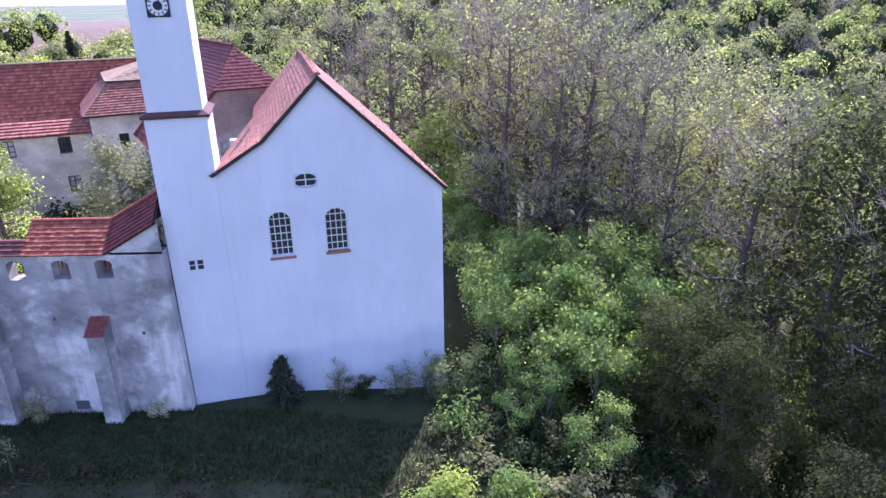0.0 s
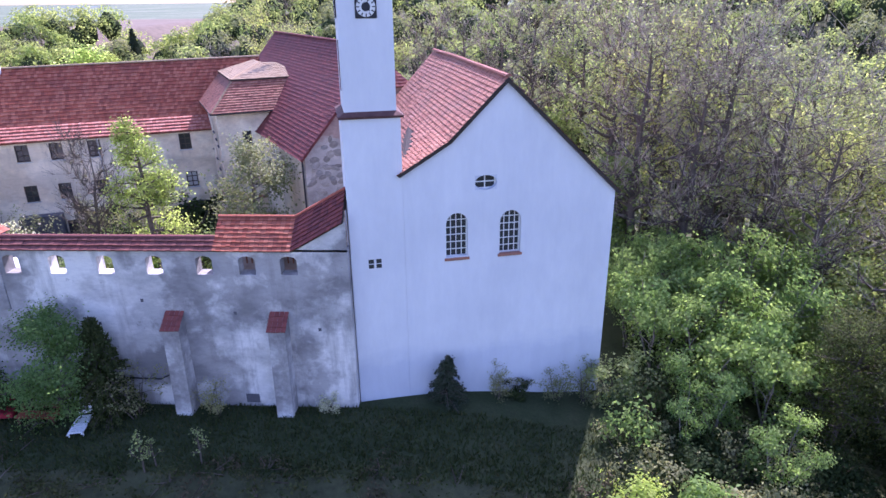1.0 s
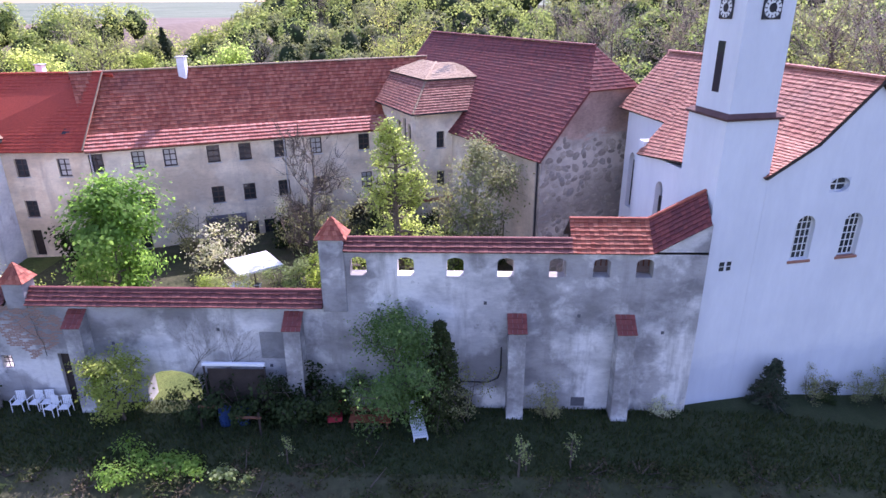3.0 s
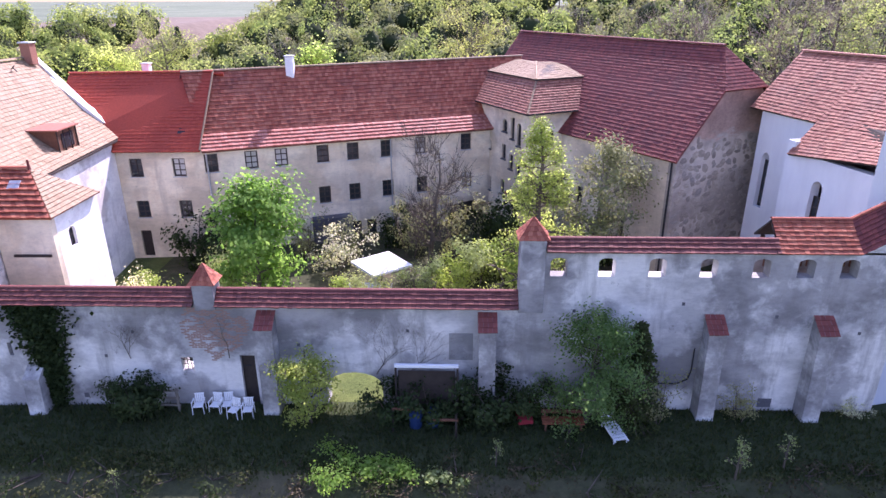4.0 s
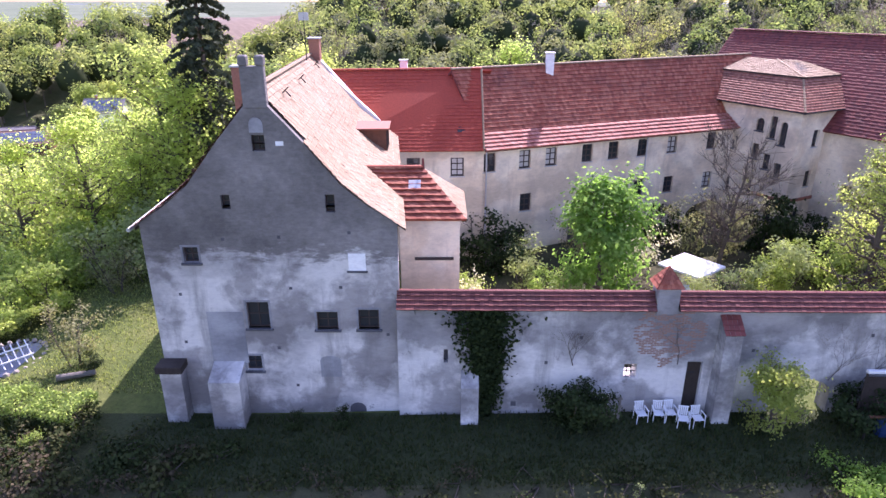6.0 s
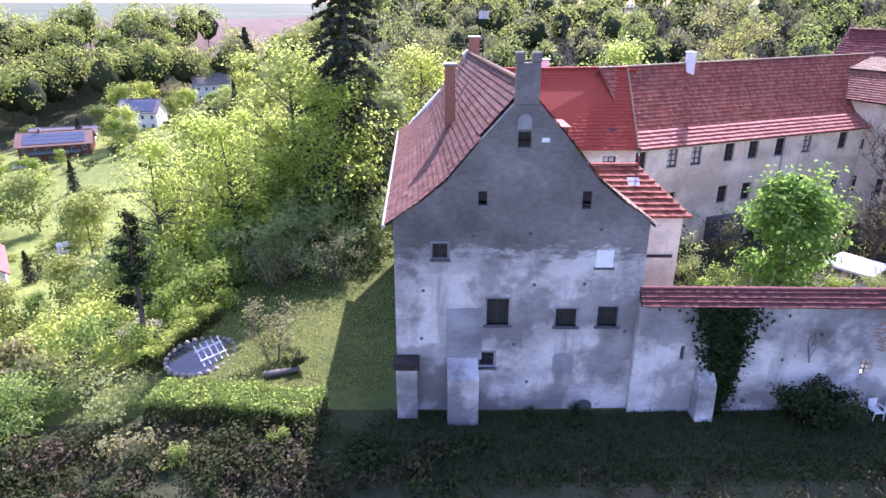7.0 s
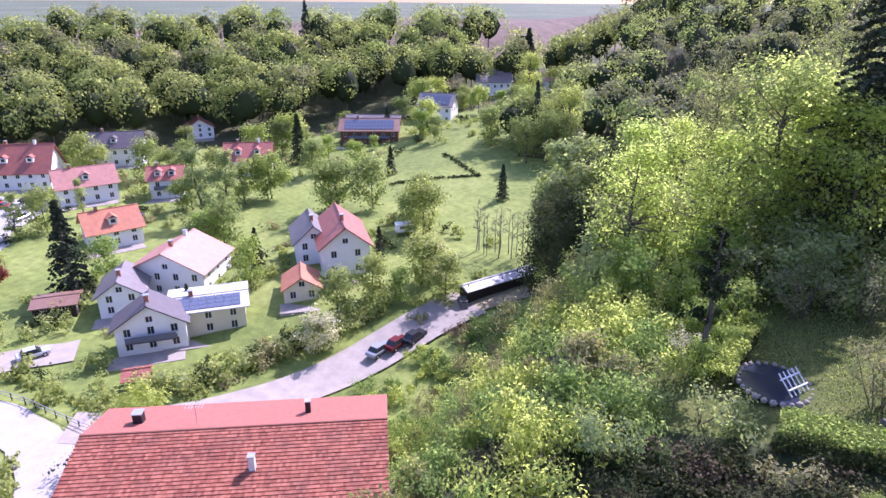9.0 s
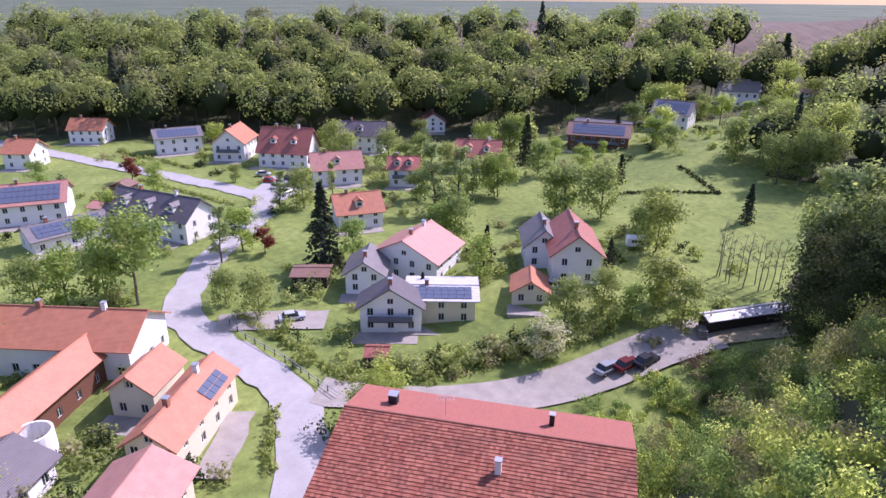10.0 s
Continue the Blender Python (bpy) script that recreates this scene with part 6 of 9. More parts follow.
bm = bmesh.new()
tube(bm, (0.9, 2.1, 10.0), (0.9, 2.1, 10.55), 0.09, 0.05, 8)
part("finial", bm, M_T_DARK, sbay, "small clay roof finial")
part("skylight", boxes((-0.3, 0.3, -0.28, 0.28, -0.02, 0.06), bevel=0.01), M_ZINC, roof, "small grey roof light", m=pose(0.5, 1.24, 9.42, 38.4))
dormer = thing("dormer", pose(-58.5, 37.4, 8.85, 0, 0, 3), "brown boarded dormer with a flat tiled top on the roof", "dormer")
bm = bmesh.new()
v = [bm.verts.new(p) for p in ((0.0, 0, 1.85), (2.5, 0, 0.0), (2.5, 0, 1.85), (0.0, 2.3, 1.85), (2.5, 2.3, 0.0), (2.5, 2.3, 1.85))]
for q in ((0, 1, 2), (3, 5, 4), (1, 4, 5, 2)):
    bm.faces.new([v[i] for i in q])
part("cheek", bm, M_BROWNWOOD, dormer)
part("dormer_roof", boxes((-0.3, 2.7, -0.12, 2.42, 1.852, 1.94)), M_T_MIX, dormer)
part("front_window", boxes((2.502, 2.54, 0.5, 1.8, 0.7, 1.6)), M_GLASS, dormer)
for y in (0.0, 0.75, 1.5, 2.24):
    part("batten", boxes((2.502, 2.56, y, y + 0.06, 0.05, 1.84)), M_DARKWOOD, dormer)
for x, y, z in ((0.55, 3.4, 14.76), (0.35, 8.6, 14.72), (-0.1, 16.8, 14.65)):
    hook = part("roof_hook", boxes((-0.025, 0.35, -0.025, 0.025, -0.04, 0.01), (-0.025, 0.025, -0.025, 0.025, -0.18, 0.2)), M_IRON, gab, "rusty iron roof hook", m=pose(x, y, z + 0.2, 0, 48, 0))
for child in list(gab.children):
    skew(child, math.tan(radians(2.5)))
chimney(-62.95, 33.2, 11.5, 14.7, 0.55, M_T_MIX, "slim brick chimney on the old roof")
chimney(-61.4, 44.9, 14.0, 15.4, 0.7, M_T_MIX, "short brick chimney on the roof ridge")
mast = thing("weather_vane", pose(-61.0, 40.3, 14.4), "thin roof mast with a pale weather vane", "mast")
bm = bmesh.new()
tube(bm, (0, 0, 0), (0, 0, 3.0), 0.035, 0.02)
part("pole", bm, M_IRON, mast)
part("vane", boxes((-0.3, 0.3, -0.02, 0.02, 2.3, 2.75)), M_ZINC, mast)


# ---- far hills, a plain glowing backdrop beyond the fields, haze painted into its colours ----
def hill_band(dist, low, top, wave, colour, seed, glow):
    m = bpy.data.materials.new("hazed_hills")
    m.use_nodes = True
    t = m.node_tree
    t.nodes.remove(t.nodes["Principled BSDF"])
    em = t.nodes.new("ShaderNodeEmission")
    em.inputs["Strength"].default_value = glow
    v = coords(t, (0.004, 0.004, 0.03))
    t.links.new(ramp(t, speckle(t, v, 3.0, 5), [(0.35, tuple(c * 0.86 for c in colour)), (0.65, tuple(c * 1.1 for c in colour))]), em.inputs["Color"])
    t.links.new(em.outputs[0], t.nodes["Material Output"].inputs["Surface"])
    bm = bmesh.new()
    last = None
    for i in range(241):
        a = math.pi * (-0.15 + 1.3 * i / 240)
        x, y = -50 + dist * math.cos(a), 20 + dist * math.sin(a)
        h = top + wave * (noise.noise((a * 5, seed, 0)) + 0.5 * noise.noise((a * 17, seed, 2)) + 0.15 * noise.noise((a * 90, seed, 4)))
        now = (bm.verts.new((x, y, low)), bm.verts.new((x, y, h)))
        if last:
            bm.faces.new((last[0], last[1], now[1], now[0]))
        last = now
    tagged(part("backdrop", bm, m), "line of far wooded hills, coloured with blue haze", "backdrop", kind="structure")


# Haze in the emission colours: each farther band is paler and bluer.
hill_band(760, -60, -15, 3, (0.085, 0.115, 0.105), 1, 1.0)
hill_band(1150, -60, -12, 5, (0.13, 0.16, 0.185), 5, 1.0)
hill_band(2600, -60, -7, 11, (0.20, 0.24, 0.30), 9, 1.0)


# ---- houses in the valley ----
ROOFS = {n: far_roof_mat(n + "_roof", c) for n, c in (("orange", (0.48, 0.19, 0.10)), ("red", (0.35, 0.12, 0.085)), ("pink", (0.45, 0.22, 0.17)), ("grey", (0.20, 0.18, 0.175)), ("dark", (0.12, 0.105, 0.11)), ("pale", (0.55, 0.54, 0.53)), ("brown", (0.24, 0.14, 0.10)))}
M_SOLAR = glass_mat("solar_cells", (0.10, 0.12, 0.17))
M_SHUTTER = plain("blue_grey_balcony", (0.12, 0.13, 0.17), 0.7)


def house(left, right, deep, eave, ridge, roof, label, walls=None, along=False, chimneys=1, solar=0, balcony=False, rows=2, base=None, over=0.7, cols=None, name="house", cells=(0.1, 0.8, 3), dormers=0):
    """A house whose front foot runs from left to right. The ridge runs back from the front, or along it."""
    a, b = Vector((*left, 0)), Vector((*right, 0))
    w = (b - a).length
    mid = (a + b) / 2
    turn = math.degrees(math.atan2(b.y - a.y, b.x - a.x))
    z = min(ground(*left), ground(*right)) if base is None else base
    h = thing(name, pose(mid.x, mid.y, z, 0, 0, turn), label, "house", "village houses")
    walls, roof = walls or M_RENDERWHITE, ROOFS[roof]
    top = eave
    cols = cols or max(2, int(w / 2.8))
    holes, step = [], (eave - 0.3) / max(1, rows)
    for r in range(rows):
        for c in range(cols):
            x = -w / 2 + w * (c + 0.5) / cols
            holes.append((x - 0.5, x + 0.5, 0.75 + step * r, 0.75 + step * r + min(1.3, step - 0.6)))
    bm = bmesh.new()
    front = [(-w / 2, -1.5), (w / 2, -1.5), (w / 2, eave), (-w / 2, eave)]
    if not along:
        front = [(-w / 2, -1.5), (w / 2, -1.5), (w / 2, eave), (0, ridge), (-w / 2, eave)]
        holes.append((-0.5, 0.5, eave + 0.2, eave + 1.2))
    wall_panel(bm, front, holes, 0.35)
    side, sh = (deep - 0.35), []
    for r in range(rows):
        for c in range(max(2, int(deep / 3.2))):
            y = 0.35 + side * (c + 0.5) / max(2, int(deep / 3.2))
            sh.append((y - 0.45, y + 0.45, 0.75 + step * r, 0.75 + step * r + min(1.3, step - 0.6)))
    edge = [(0.35, -1.5), (deep, -1.5), (deep, eave), (0.35, eave)]
    if along:
        edge = [(0.35, -1.5), (deep, -1.5), (deep, eave), (deep / 2, ridge), (0.35, eave)]
    wall_panel(bm, edge, sh, 0.35, Matrix.Translation((w / 2, 0, 0)) @ Matrix.Rotation(radians(90), 4, "Z"))
    mirror = [(-u, v) for u, v in edge[::-1]]
    wall_panel(bm, mirror, [(-q, -p, r, s) for p, q, r, s in sh], 0.35, Matrix.Translation((-w / 2, 0, 0)) @ Matrix.Rotation(radians(-90), 4, "Z"))
    box(bm, -w / 2 + 0.35, w / 2 - 0.35, deep - 0.35, deep, -1.5, eave)
    part("wall", bm, walls, h)
    for u0, u1, v0, v1 in holes:
        window(h, pose((u0 + u1) / 2, 0.1, v0), u1 - u0, v1 - v0, 2, 1, frame=M_WFRAME, sill=False, bar=0.06)
    for u0, u1, v0, v1 in sh:
        window(h, Matrix.Translation((w / 2 - 0.1, (u0 + u1) / 2, v0)) @ Matrix.Rotation(radians(90), 4, "Z"), u1 - u0, v1 - v0, 2, 1, frame=M_WFRAME, sill=False, bar=0.06)
        window(h, Matrix.Translation((-w / 2 + 0.1, (u0 + u1) / 2, v0)) @ Matrix.Rotation(radians(-90), 4, "Z"), u1 - u0, v1 - v0, 2, 1, frame=M_WFRAME, sill=False, bar=0.06)
    if name in ("house", "farmhouse"):
        part("terrace", boxes((-w * 0.62, w * 0.45, -3.4, 0.0, -0.9, 0.1), bevel=0.02), M_GRAVEL, h, "pale paved terrace")
    o = over
    bm = bmesh.new()
    if along:
        k = (ridge - eave) / (deep / 2)
        lo = eave - o * k + 0.12
        planes = [[(-w / 2 - o, -o, lo), (w / 2 + o, -o, lo), (w / 2 + o, deep / 2, ridge + 0.12), (-w / 2 - o, deep / 2, ridge + 0.12)],
                  [(w / 2 + o, deep + o, lo), (-w / 2 - o, deep + o, lo), (-w / 2 - o, deep / 2, ridge + 0.12), (w / 2 + o, deep / 2, ridge + 0.12)]]
        ra, rb = (-w / 2 - o, deep / 2, ridge + 0.14), (w / 2 + o, deep / 2, ridge + 0.14)
    else:
        k = (ridge - eave) / (w / 2)
        lo = eave - o * k + 0.12
        planes = [[(-w / 2 - o, deep + o, lo), (-w / 2 - o, -o, lo), (0, -o, ridge + 0.12), (0, deep + o, ridge + 0.12)],
                  [(w / 2 + o, -o, lo), (w / 2 + o, deep + o, lo), (0, deep + o, ridge + 0.12), (0, -o, ridge + 0.12)]]
        ra, rb = (0, -o, ridge + 0.14), (0, deep + o, ridge + 0.14)
    for p in planes:
        slab(bm, p, 0.2)
    rf = part("roof", bm, roof, h)
    bm = bmesh.new()
    tube(bm, ra, rb, 0.13, sides=6)
    part("ridge_cap", bm, roof, rf)
    for i in range(chimneys):
        f = 0.3 + 0.42 * i
        p = Vector(ra).lerp(Vector(rb), f)
        c = part("chimney", boxes((-0.3, 0.3, -0.3, 0.3, -0.6, 0.9), bevel=0.02), M_RENDERWHITE if i else M_T_MIX, rf, m=Matrix.Translation(p))
        part("chimney_cap", boxes((-0.38, 0.38, -0.38, 0.38, 0.9, 1.0)), M_ZINC, c)
    if solar:
        p = [Vector(q) for q in planes[solar - 1]]
        u_, wide, deep_rows = cells
        nu = max(3, int((p[1] - p[0]).length * wide / 1.1))
        nrm = (p[1] - p[0]).cross(p[3] - p[0]).normalized()
        for i in range(nu):
            for j in range(deep_rows):
                u0, u1, v0, v1 = u_ + wide * i / nu, u_ + wide * (i + 0.94) / nu, 0.15 + 0.24 * j, 0.15 + 0.24 * (j + 0.94)
                bm = bmesh.new()
                slab(bm, [p[0] + (p[1] - p[0]) * u + (p[3] - p[0]) * v + nrm * 0.12 for u, v in ((u0, v0), (u1, v0), (u1, v1), (u0, v1))], 0.05)
                part("solar_panel", bm, M_SOLAR, rf)
    for i in range(dormers):
        if along:
            f, n = (i + 0.7) / (dormers + 0.4), 0.42
            x, y, z = -w / 2 + w * f, deep / 2 * n, eave + (ridge - eave) * n
            m = pose(x, y - 0.9, z - 0.5)
        else:
            f = (i + 0.7) / (dormers + 0.4)
            m = pose(w / 4 + 0.9, deep * f, eave + (ridge - eave) * 0.5 - 0.5, 0, 0, 90)
        d = part("dormer", boxes((-0.8, 0.8, 0, 2.2, 0, 1.25)), walls, rf, m=m)
        bm = bmesh.new()
        slab(bm, [(-1.05, -0.25, 1.15), (0, -0.25, 1.85), (0, 2.6, 1.85), (-1.05, 2.6, 1.15)][::-1], 0.1)
        slab(bm, [(0, -0.25, 1.85), (1.05, -0.25, 1.15), (1.05, 2.6, 1.15), (0, 2.6, 1.85)][::-1], 0.1)
        part("dormer_roof", bm, roof, d)
        part("dormer_window", boxes((-0.45, 0.45, -0.03, 0.0, 0.3, 1.05)), M_GLASS, d)
    if balcony:
        b_ = part("balcony", boxes((-w * 0.36, w * 0.36, -1.1, 0, eave * 0.5, eave * 0.5 + 0.15)), M_DARKWOOD, h)
        part("railing", boxes((-w * 0.36, w * 0.36, -1.12, -1.05, eave * 0.5 + 0.15, eave * 0.5 + 1.05)), M_SHUTTER, b_)
    return h


house((-153, 52.8), (-145.9, 58.7), 4.5, 4.6, 7.6, "dark", "white chalet house with a dark grey gabled roof and balconies", balcony=True)
house((-149.2, 59.2), (-141.0, 65.8), 8, 4.4, 4.9, "pale", "cream house with a low pale metal roof and solar panels", M_CREAM, along=True, solar=1)
house((-167, 69), (-154.5, 72.5), 11, 4.8, 8.0, "pink", "white house under a large pale pink tiled roof", chimneys=2)
house((-164.7, 60.4), (-159.6, 64.4), 8, 4.0, 6.2, "grey", "white annexe with a dark grey gabled roof", chimneys=1)
house((-173.6, 55.9), (-169.0, 59.8), 5, 2.3, 2.8, "brown", "low dark timber carport with a red-brown roof", M_DARKWOOD, along=True, chimneys=0, rows=1, name="carport", over=0.4)
house((-145.2, 46.4), (-142.9, 48.2), 3, 1.9, 2.5, "red", "small wooden garden hut with a red roof", M_BROWNWOOD, along=True, chimneys=0, rows=1, name="garden_hut", over=0.3)
house((-138.4, 72), (-133.6, 75.2), 6, 2.5, 4.3, "orange", "small garage with an orange tiled gabled roof", M_CREAM, chimneys=0, rows=1, over=0.4)
house((-136.4, 80.6), (-130, 85.4), 13, 5.6, 8.8, "red", "white house with a red and grey gabled roof", cols=2)
house((-143.2, 83.2), (-138.2, 87.0), 9, 4.6, 7.4, "grey", "white house wing with a dark grey gabled roof", chimneys=1, cols=2)
house((-189.5, 80.8), (-184.4, 89.2), 9, 4.0, 7.0, "orange", "white house with a bright orange tiled roof", along=True, chimneys=1, dormers=1)
house((-201.6, 136.6), (-191.0, 143.0), 10, 5.0, 8.6, "red", "white house with a red tiled roof and dormer", along=True, chimneys=2, dormers=2)
house((-245.5, 170.6), (-239.2, 177.2), 8, 4, 7, "red", "white house with a red roof at the wood's edge")
house((-228.0, 48.6), (-206.6, 54.9), 9, 5.2, 8.6, "dark", "long white house with a dark grey roof and chimneys", along=True, chimneys=2, dormers=3)
house((-223.3, 32.4), (-223.0, 47), 8, 3.2, 5.0, "grey", "low white house with solar panels on a grey roof", along=True, solar=1, rows=1)
house((-246.8, 33.4), (-240.5, 45), 12, 5, 8, "pink", "white house with a roof covered in solar panels", along=True, solar=1)
house((-171.3, 203.4), (-159.5, 204.5), 10, 6.0, 9.4, "grey", "white house with a roof of solar panels", None, rows=2, along=True, solar=1)
house((-184.5, 171.4), (-167.6, 178.2), 10, 5.4, 8.2, "brown", "long brown timber house with solar panels", M_BROWNWOOD, along=True, solar=1, balcony=True)
house((-191, 187), (-174, 192), 8, 4.2, 6.2, "grey", "grey-roofed barn behind the timber house", along=True, chimneys=0, rows=1)
house((-165.4, 253.8), (-153.1, 260.8), 9, 6.6, 10, "grey", "white house with a grey roof on the slope", along=True)
house((-140, 268), (-128, 274), 9, 4, 7, "pink", "house with a pale red roof among trees", along=True, dormers=1)
house((-324.9, 78.6), (-316, 86), 8, 5, 8, "orange", "white house with an orange roof by the wood", along=True)
house((-285.8, 89.6), (-280.6, 102.4), 10, 5.5, 7.5, "grey", "white house with a grey solar roof", along=True, solar=1)
house((-266, 97.4), (-258.4, 103.4), 13, 6.0, 9.8, "orange", "white gabled house with an orange roof and balconies", balcony=True)
house((-250.0, 102.6), (-237.0, 110.4), 11, 5.0, 11, "red", "white house with a large red roof", along=True, solar=0, chimneys=2, dormers=2)
house((-220.6, 99.6), (-213.4, 110.4), 9, 4.8, 8.2, "pink", "house with a weathered pale red roof", along=True, dormers=1)
house((-246.5, 130.6), (-234.4, 139.4), 9, 6, 9.6, "dark", "white house with a dark grey roof", along=True, dormers=1)
house((-205.6, 112.8), (-199.6, 117.6), 8, 5.2, 7.4, "red", "white house with a red roof and balcony", along=True, balcony=True, dormers=2)
house((-240.5, 49.5), (-234.5, 52.5), 5, 2.2, 3.0, "pink", "low shed with a pale pink roof", M_CREAM, along=True, chimneys=0, rows=1, name="shed", over=0.4)
house((-254, 60.4), (-249.5, 63.4), 4, 2.4, 3.4, "brown", "small brown timber garden hut", M_BROWNWOOD, chimneys=0, rows=1, name="garden_hut", over=0.4)
house((-302.5, 52), (-296.5, 57), 9, 5, 8, "orange", "white house with an orange roof past the meadow", along=True)
house((-268, 20), (-262, 30), 10, 4, 7, "pale", "white house with a pale roof", along=True)

# farm by the street
house((-148.6, 15.4), (-144.0, 18.4), 14.6, 4.6, 6.5, "orange", "cream farmhouse with a bright orange tiled roof and solar panels", M_CREAM, chimneys=2, solar=2, name="farmhouse", over=0.6, cols=3, cells=(0.55, 0.3, 2))
house((-160.8, 19.1), (-156.0, 22.1), 7, 4.0, 6.0, "orange", "small annexe with an orange tiled roof", M_CREAM, chimneys=0, rows=1, name="farmhouse", over=0.5)
house((-182.7, 12.1), (-166.3, 24.2), 10.2, 5.0, 7.9, "orange", "large barn with an orange roof and a timber gable", M_RENDERWHITE, along=True, chimneys=2, rows=1, name="barn")
house((-163.8, 3.7), (-159.2, 6.7), 22, 4.2, 5.9, "orange", "long timber cowshed with a faded orange tiled roof", M_BROWNWOOD, chimneys=0, rows=1, name="barn", over=0.8)
house((-139.1, 4.2), (-132.9, 8.6), 11, 5.0, 7.0, "pink", "house with a pale pink tiled roof by the street", M_CREAM, chimneys=0)
house((-158.5, 0.5), (-151.0, 5.2), 6, 3.0, 5.0, "dark", "low shed with a dark grey roof", chimneys=0, rows=1, name="shed")
house((-110.6, 80.4), (-102.9, 91.6), 2.2, 2.3, 2.75, "pale", "long low shed with a pale sheet roof", M_DARKWOOD, along=True, chimneys=0, rows=0, name="shed", over=0.4)

# large roof at the foot of the hill
mill = thing("mill_house", pose(-126.9, 26.9, -16.0, 0, 0, 26.6), "large white house under a long red tiled roof", "house")
ML = 25.7
bm = bmesh.new()
box(bm, 0.7, ML - 0.5, -10.2, -9.8, -12, -2.6)
box(bm, 0.7, ML - 0.5, 4.6, 5.0, -12, -1.3)
for x, s_ in ((0.7, 1), (ML - 0.5, -1)):
    wall_panel(bm, [(-10.2, -12), (5.0, -12), (5.0, -1.35), (0, -0.2), (-10.2, -2.6)], [(-6, -5, -6, -4.6), (0.5, 1.5, -6, -4.6)], 0.4, Matrix.Translation((x, 0, 0)) @ Matrix.Rotation(radians(90), 4, "Z"))
part("wall", bm, M_RENDERWHITE, mill)
bm = bmesh.new()
slab(bm, [(0, -10.8, -2.6), (ML, -10.8, -2.6), (ML, 0, 0), (0, 0, 0)], 0.16)
slab(bm, [(0, 0, 0), (ML, 0, 0), (ML, 5.5, -1.3), (0, 5.5, -1.3)], 0.16)
mroof = part("roof", bm, M_T_MIX, mill)
tile_field("tiles", (0, -10.85, -2.6), (ML, -10.85, -2.6), (0, 0, 0.02), (ML, 0, 0.02), M_T_MILL, mroof, 0.36, 0.26, 300, 0.06)
tile_field("tiles", (ML, 5.55, -1.3), (0, 5.55, -1.3), (ML, 0, 0.02), (0, 0, 0.02), M_T_MILLTOP, mroof, 0.36, 0.26, 301, 0.03)
ridge_row(mroof, (0, 0, 0.04), (ML, 0, 0.04), M_T_MIX, 0.15)


def stack(x, y, z, h, w, mat, label):
    c = thing("chimney", mill.matrix_basis @ pose(x, y, z), label, "chimney", "roof chimneys")
    part("shaft", boxes((-w / 2, w / 2, -w / 2, w / 2, -0.4, h), bevel=0.015), mat, c)
    part("cap", boxes((-w / 2 - 0.06, w / 2 + 0.06, -w / 2 - 0.06, w / 2 + 0.06, h, h + 0.08)), M_ZINC, c)


stack(18.6, 2.4, -0.55, 1.2, 0.45, M_IRON, "dark metal flue on the red roof")
stack(4.0, 2.2, -0.5, 1.0, 0.8, M_IRON, "squat dark chimney on the red roof")
stack(14.8, -4.2, -1.0, 1.3, 0.5, M_RENDERWHITE, "short white chimney on the red roof")


def railing(pts, label):
    r = thing("railing", pose(*pts[0], 0), label, "railing")
    o = Vector((*pts[0], 0))
    for a, b in zip(pts, pts[1:]):
        a, b = Vector((*a, ground(*a))) - o, Vector((*b, ground(*b))) - o
        n = max(1, int((b - a).length / 2.0))
        for i in range(n):
            p = a.lerp(b, i / n)
            bm = bmesh.new()
            box(bm, p.x - 0.05, p.x + 0.05, p.y - 0.05, p.y + 0.05, p.z - 0.2, p.z + 1.1)
            part("post", bm, M_IRON, r)
        for h in (0.55, 1.05):
            bm = bmesh.new()
            tube(bm, a + Vector((0, 0, h)), b + Vector((0, 0, h)), 0.05, sides=6)
            part("rail", bm, M_ZINC, r)


railing([(-172.5, 43.5), (-170.2, 41.2), (-164.5, 40.2), (-155, 40.2), (-149, 39.6), (-142.6, 39.0)], "dark metal street railing above the garden")
silo = thing("silo_ring", pose(-158.7, 10.1, -29), "open round white concrete silo", "silo")
bm = bmesh.new()
for i in range(24):
    a, b = 2 * math.pi * i / 24, 2 * math.pi * (i + 1) / 24
    for r0, r1 in ((2.1, 1.85),):
        q = [(r0 * math.cos(a), r0 * math.sin(a)), (r0 * math.cos(b), r0 * math.sin(b)), (r1 * math.cos(b), r1 * math.sin(b)), (r1 * math.cos(a), r1 * math.sin(a))]
        face(bm, [(*q[0], -0.5), (*q[1], -0.5), (*q[1], 4), (*q[0], 4)])
        face(bm, [(*q[3], 4), (*q[2], 4), (*q[2], 0), (*q[3], 0)])
        face(bm, [(*q[0], 4), (*q[1], 4), (*q[2], 4), (*q[3], 4)])
part("ring", bm, M_RENDERWHITE, silo)

M_TYRE = plain("tyre_rubber", (0.02, 0.02, 0.02), 0.9)


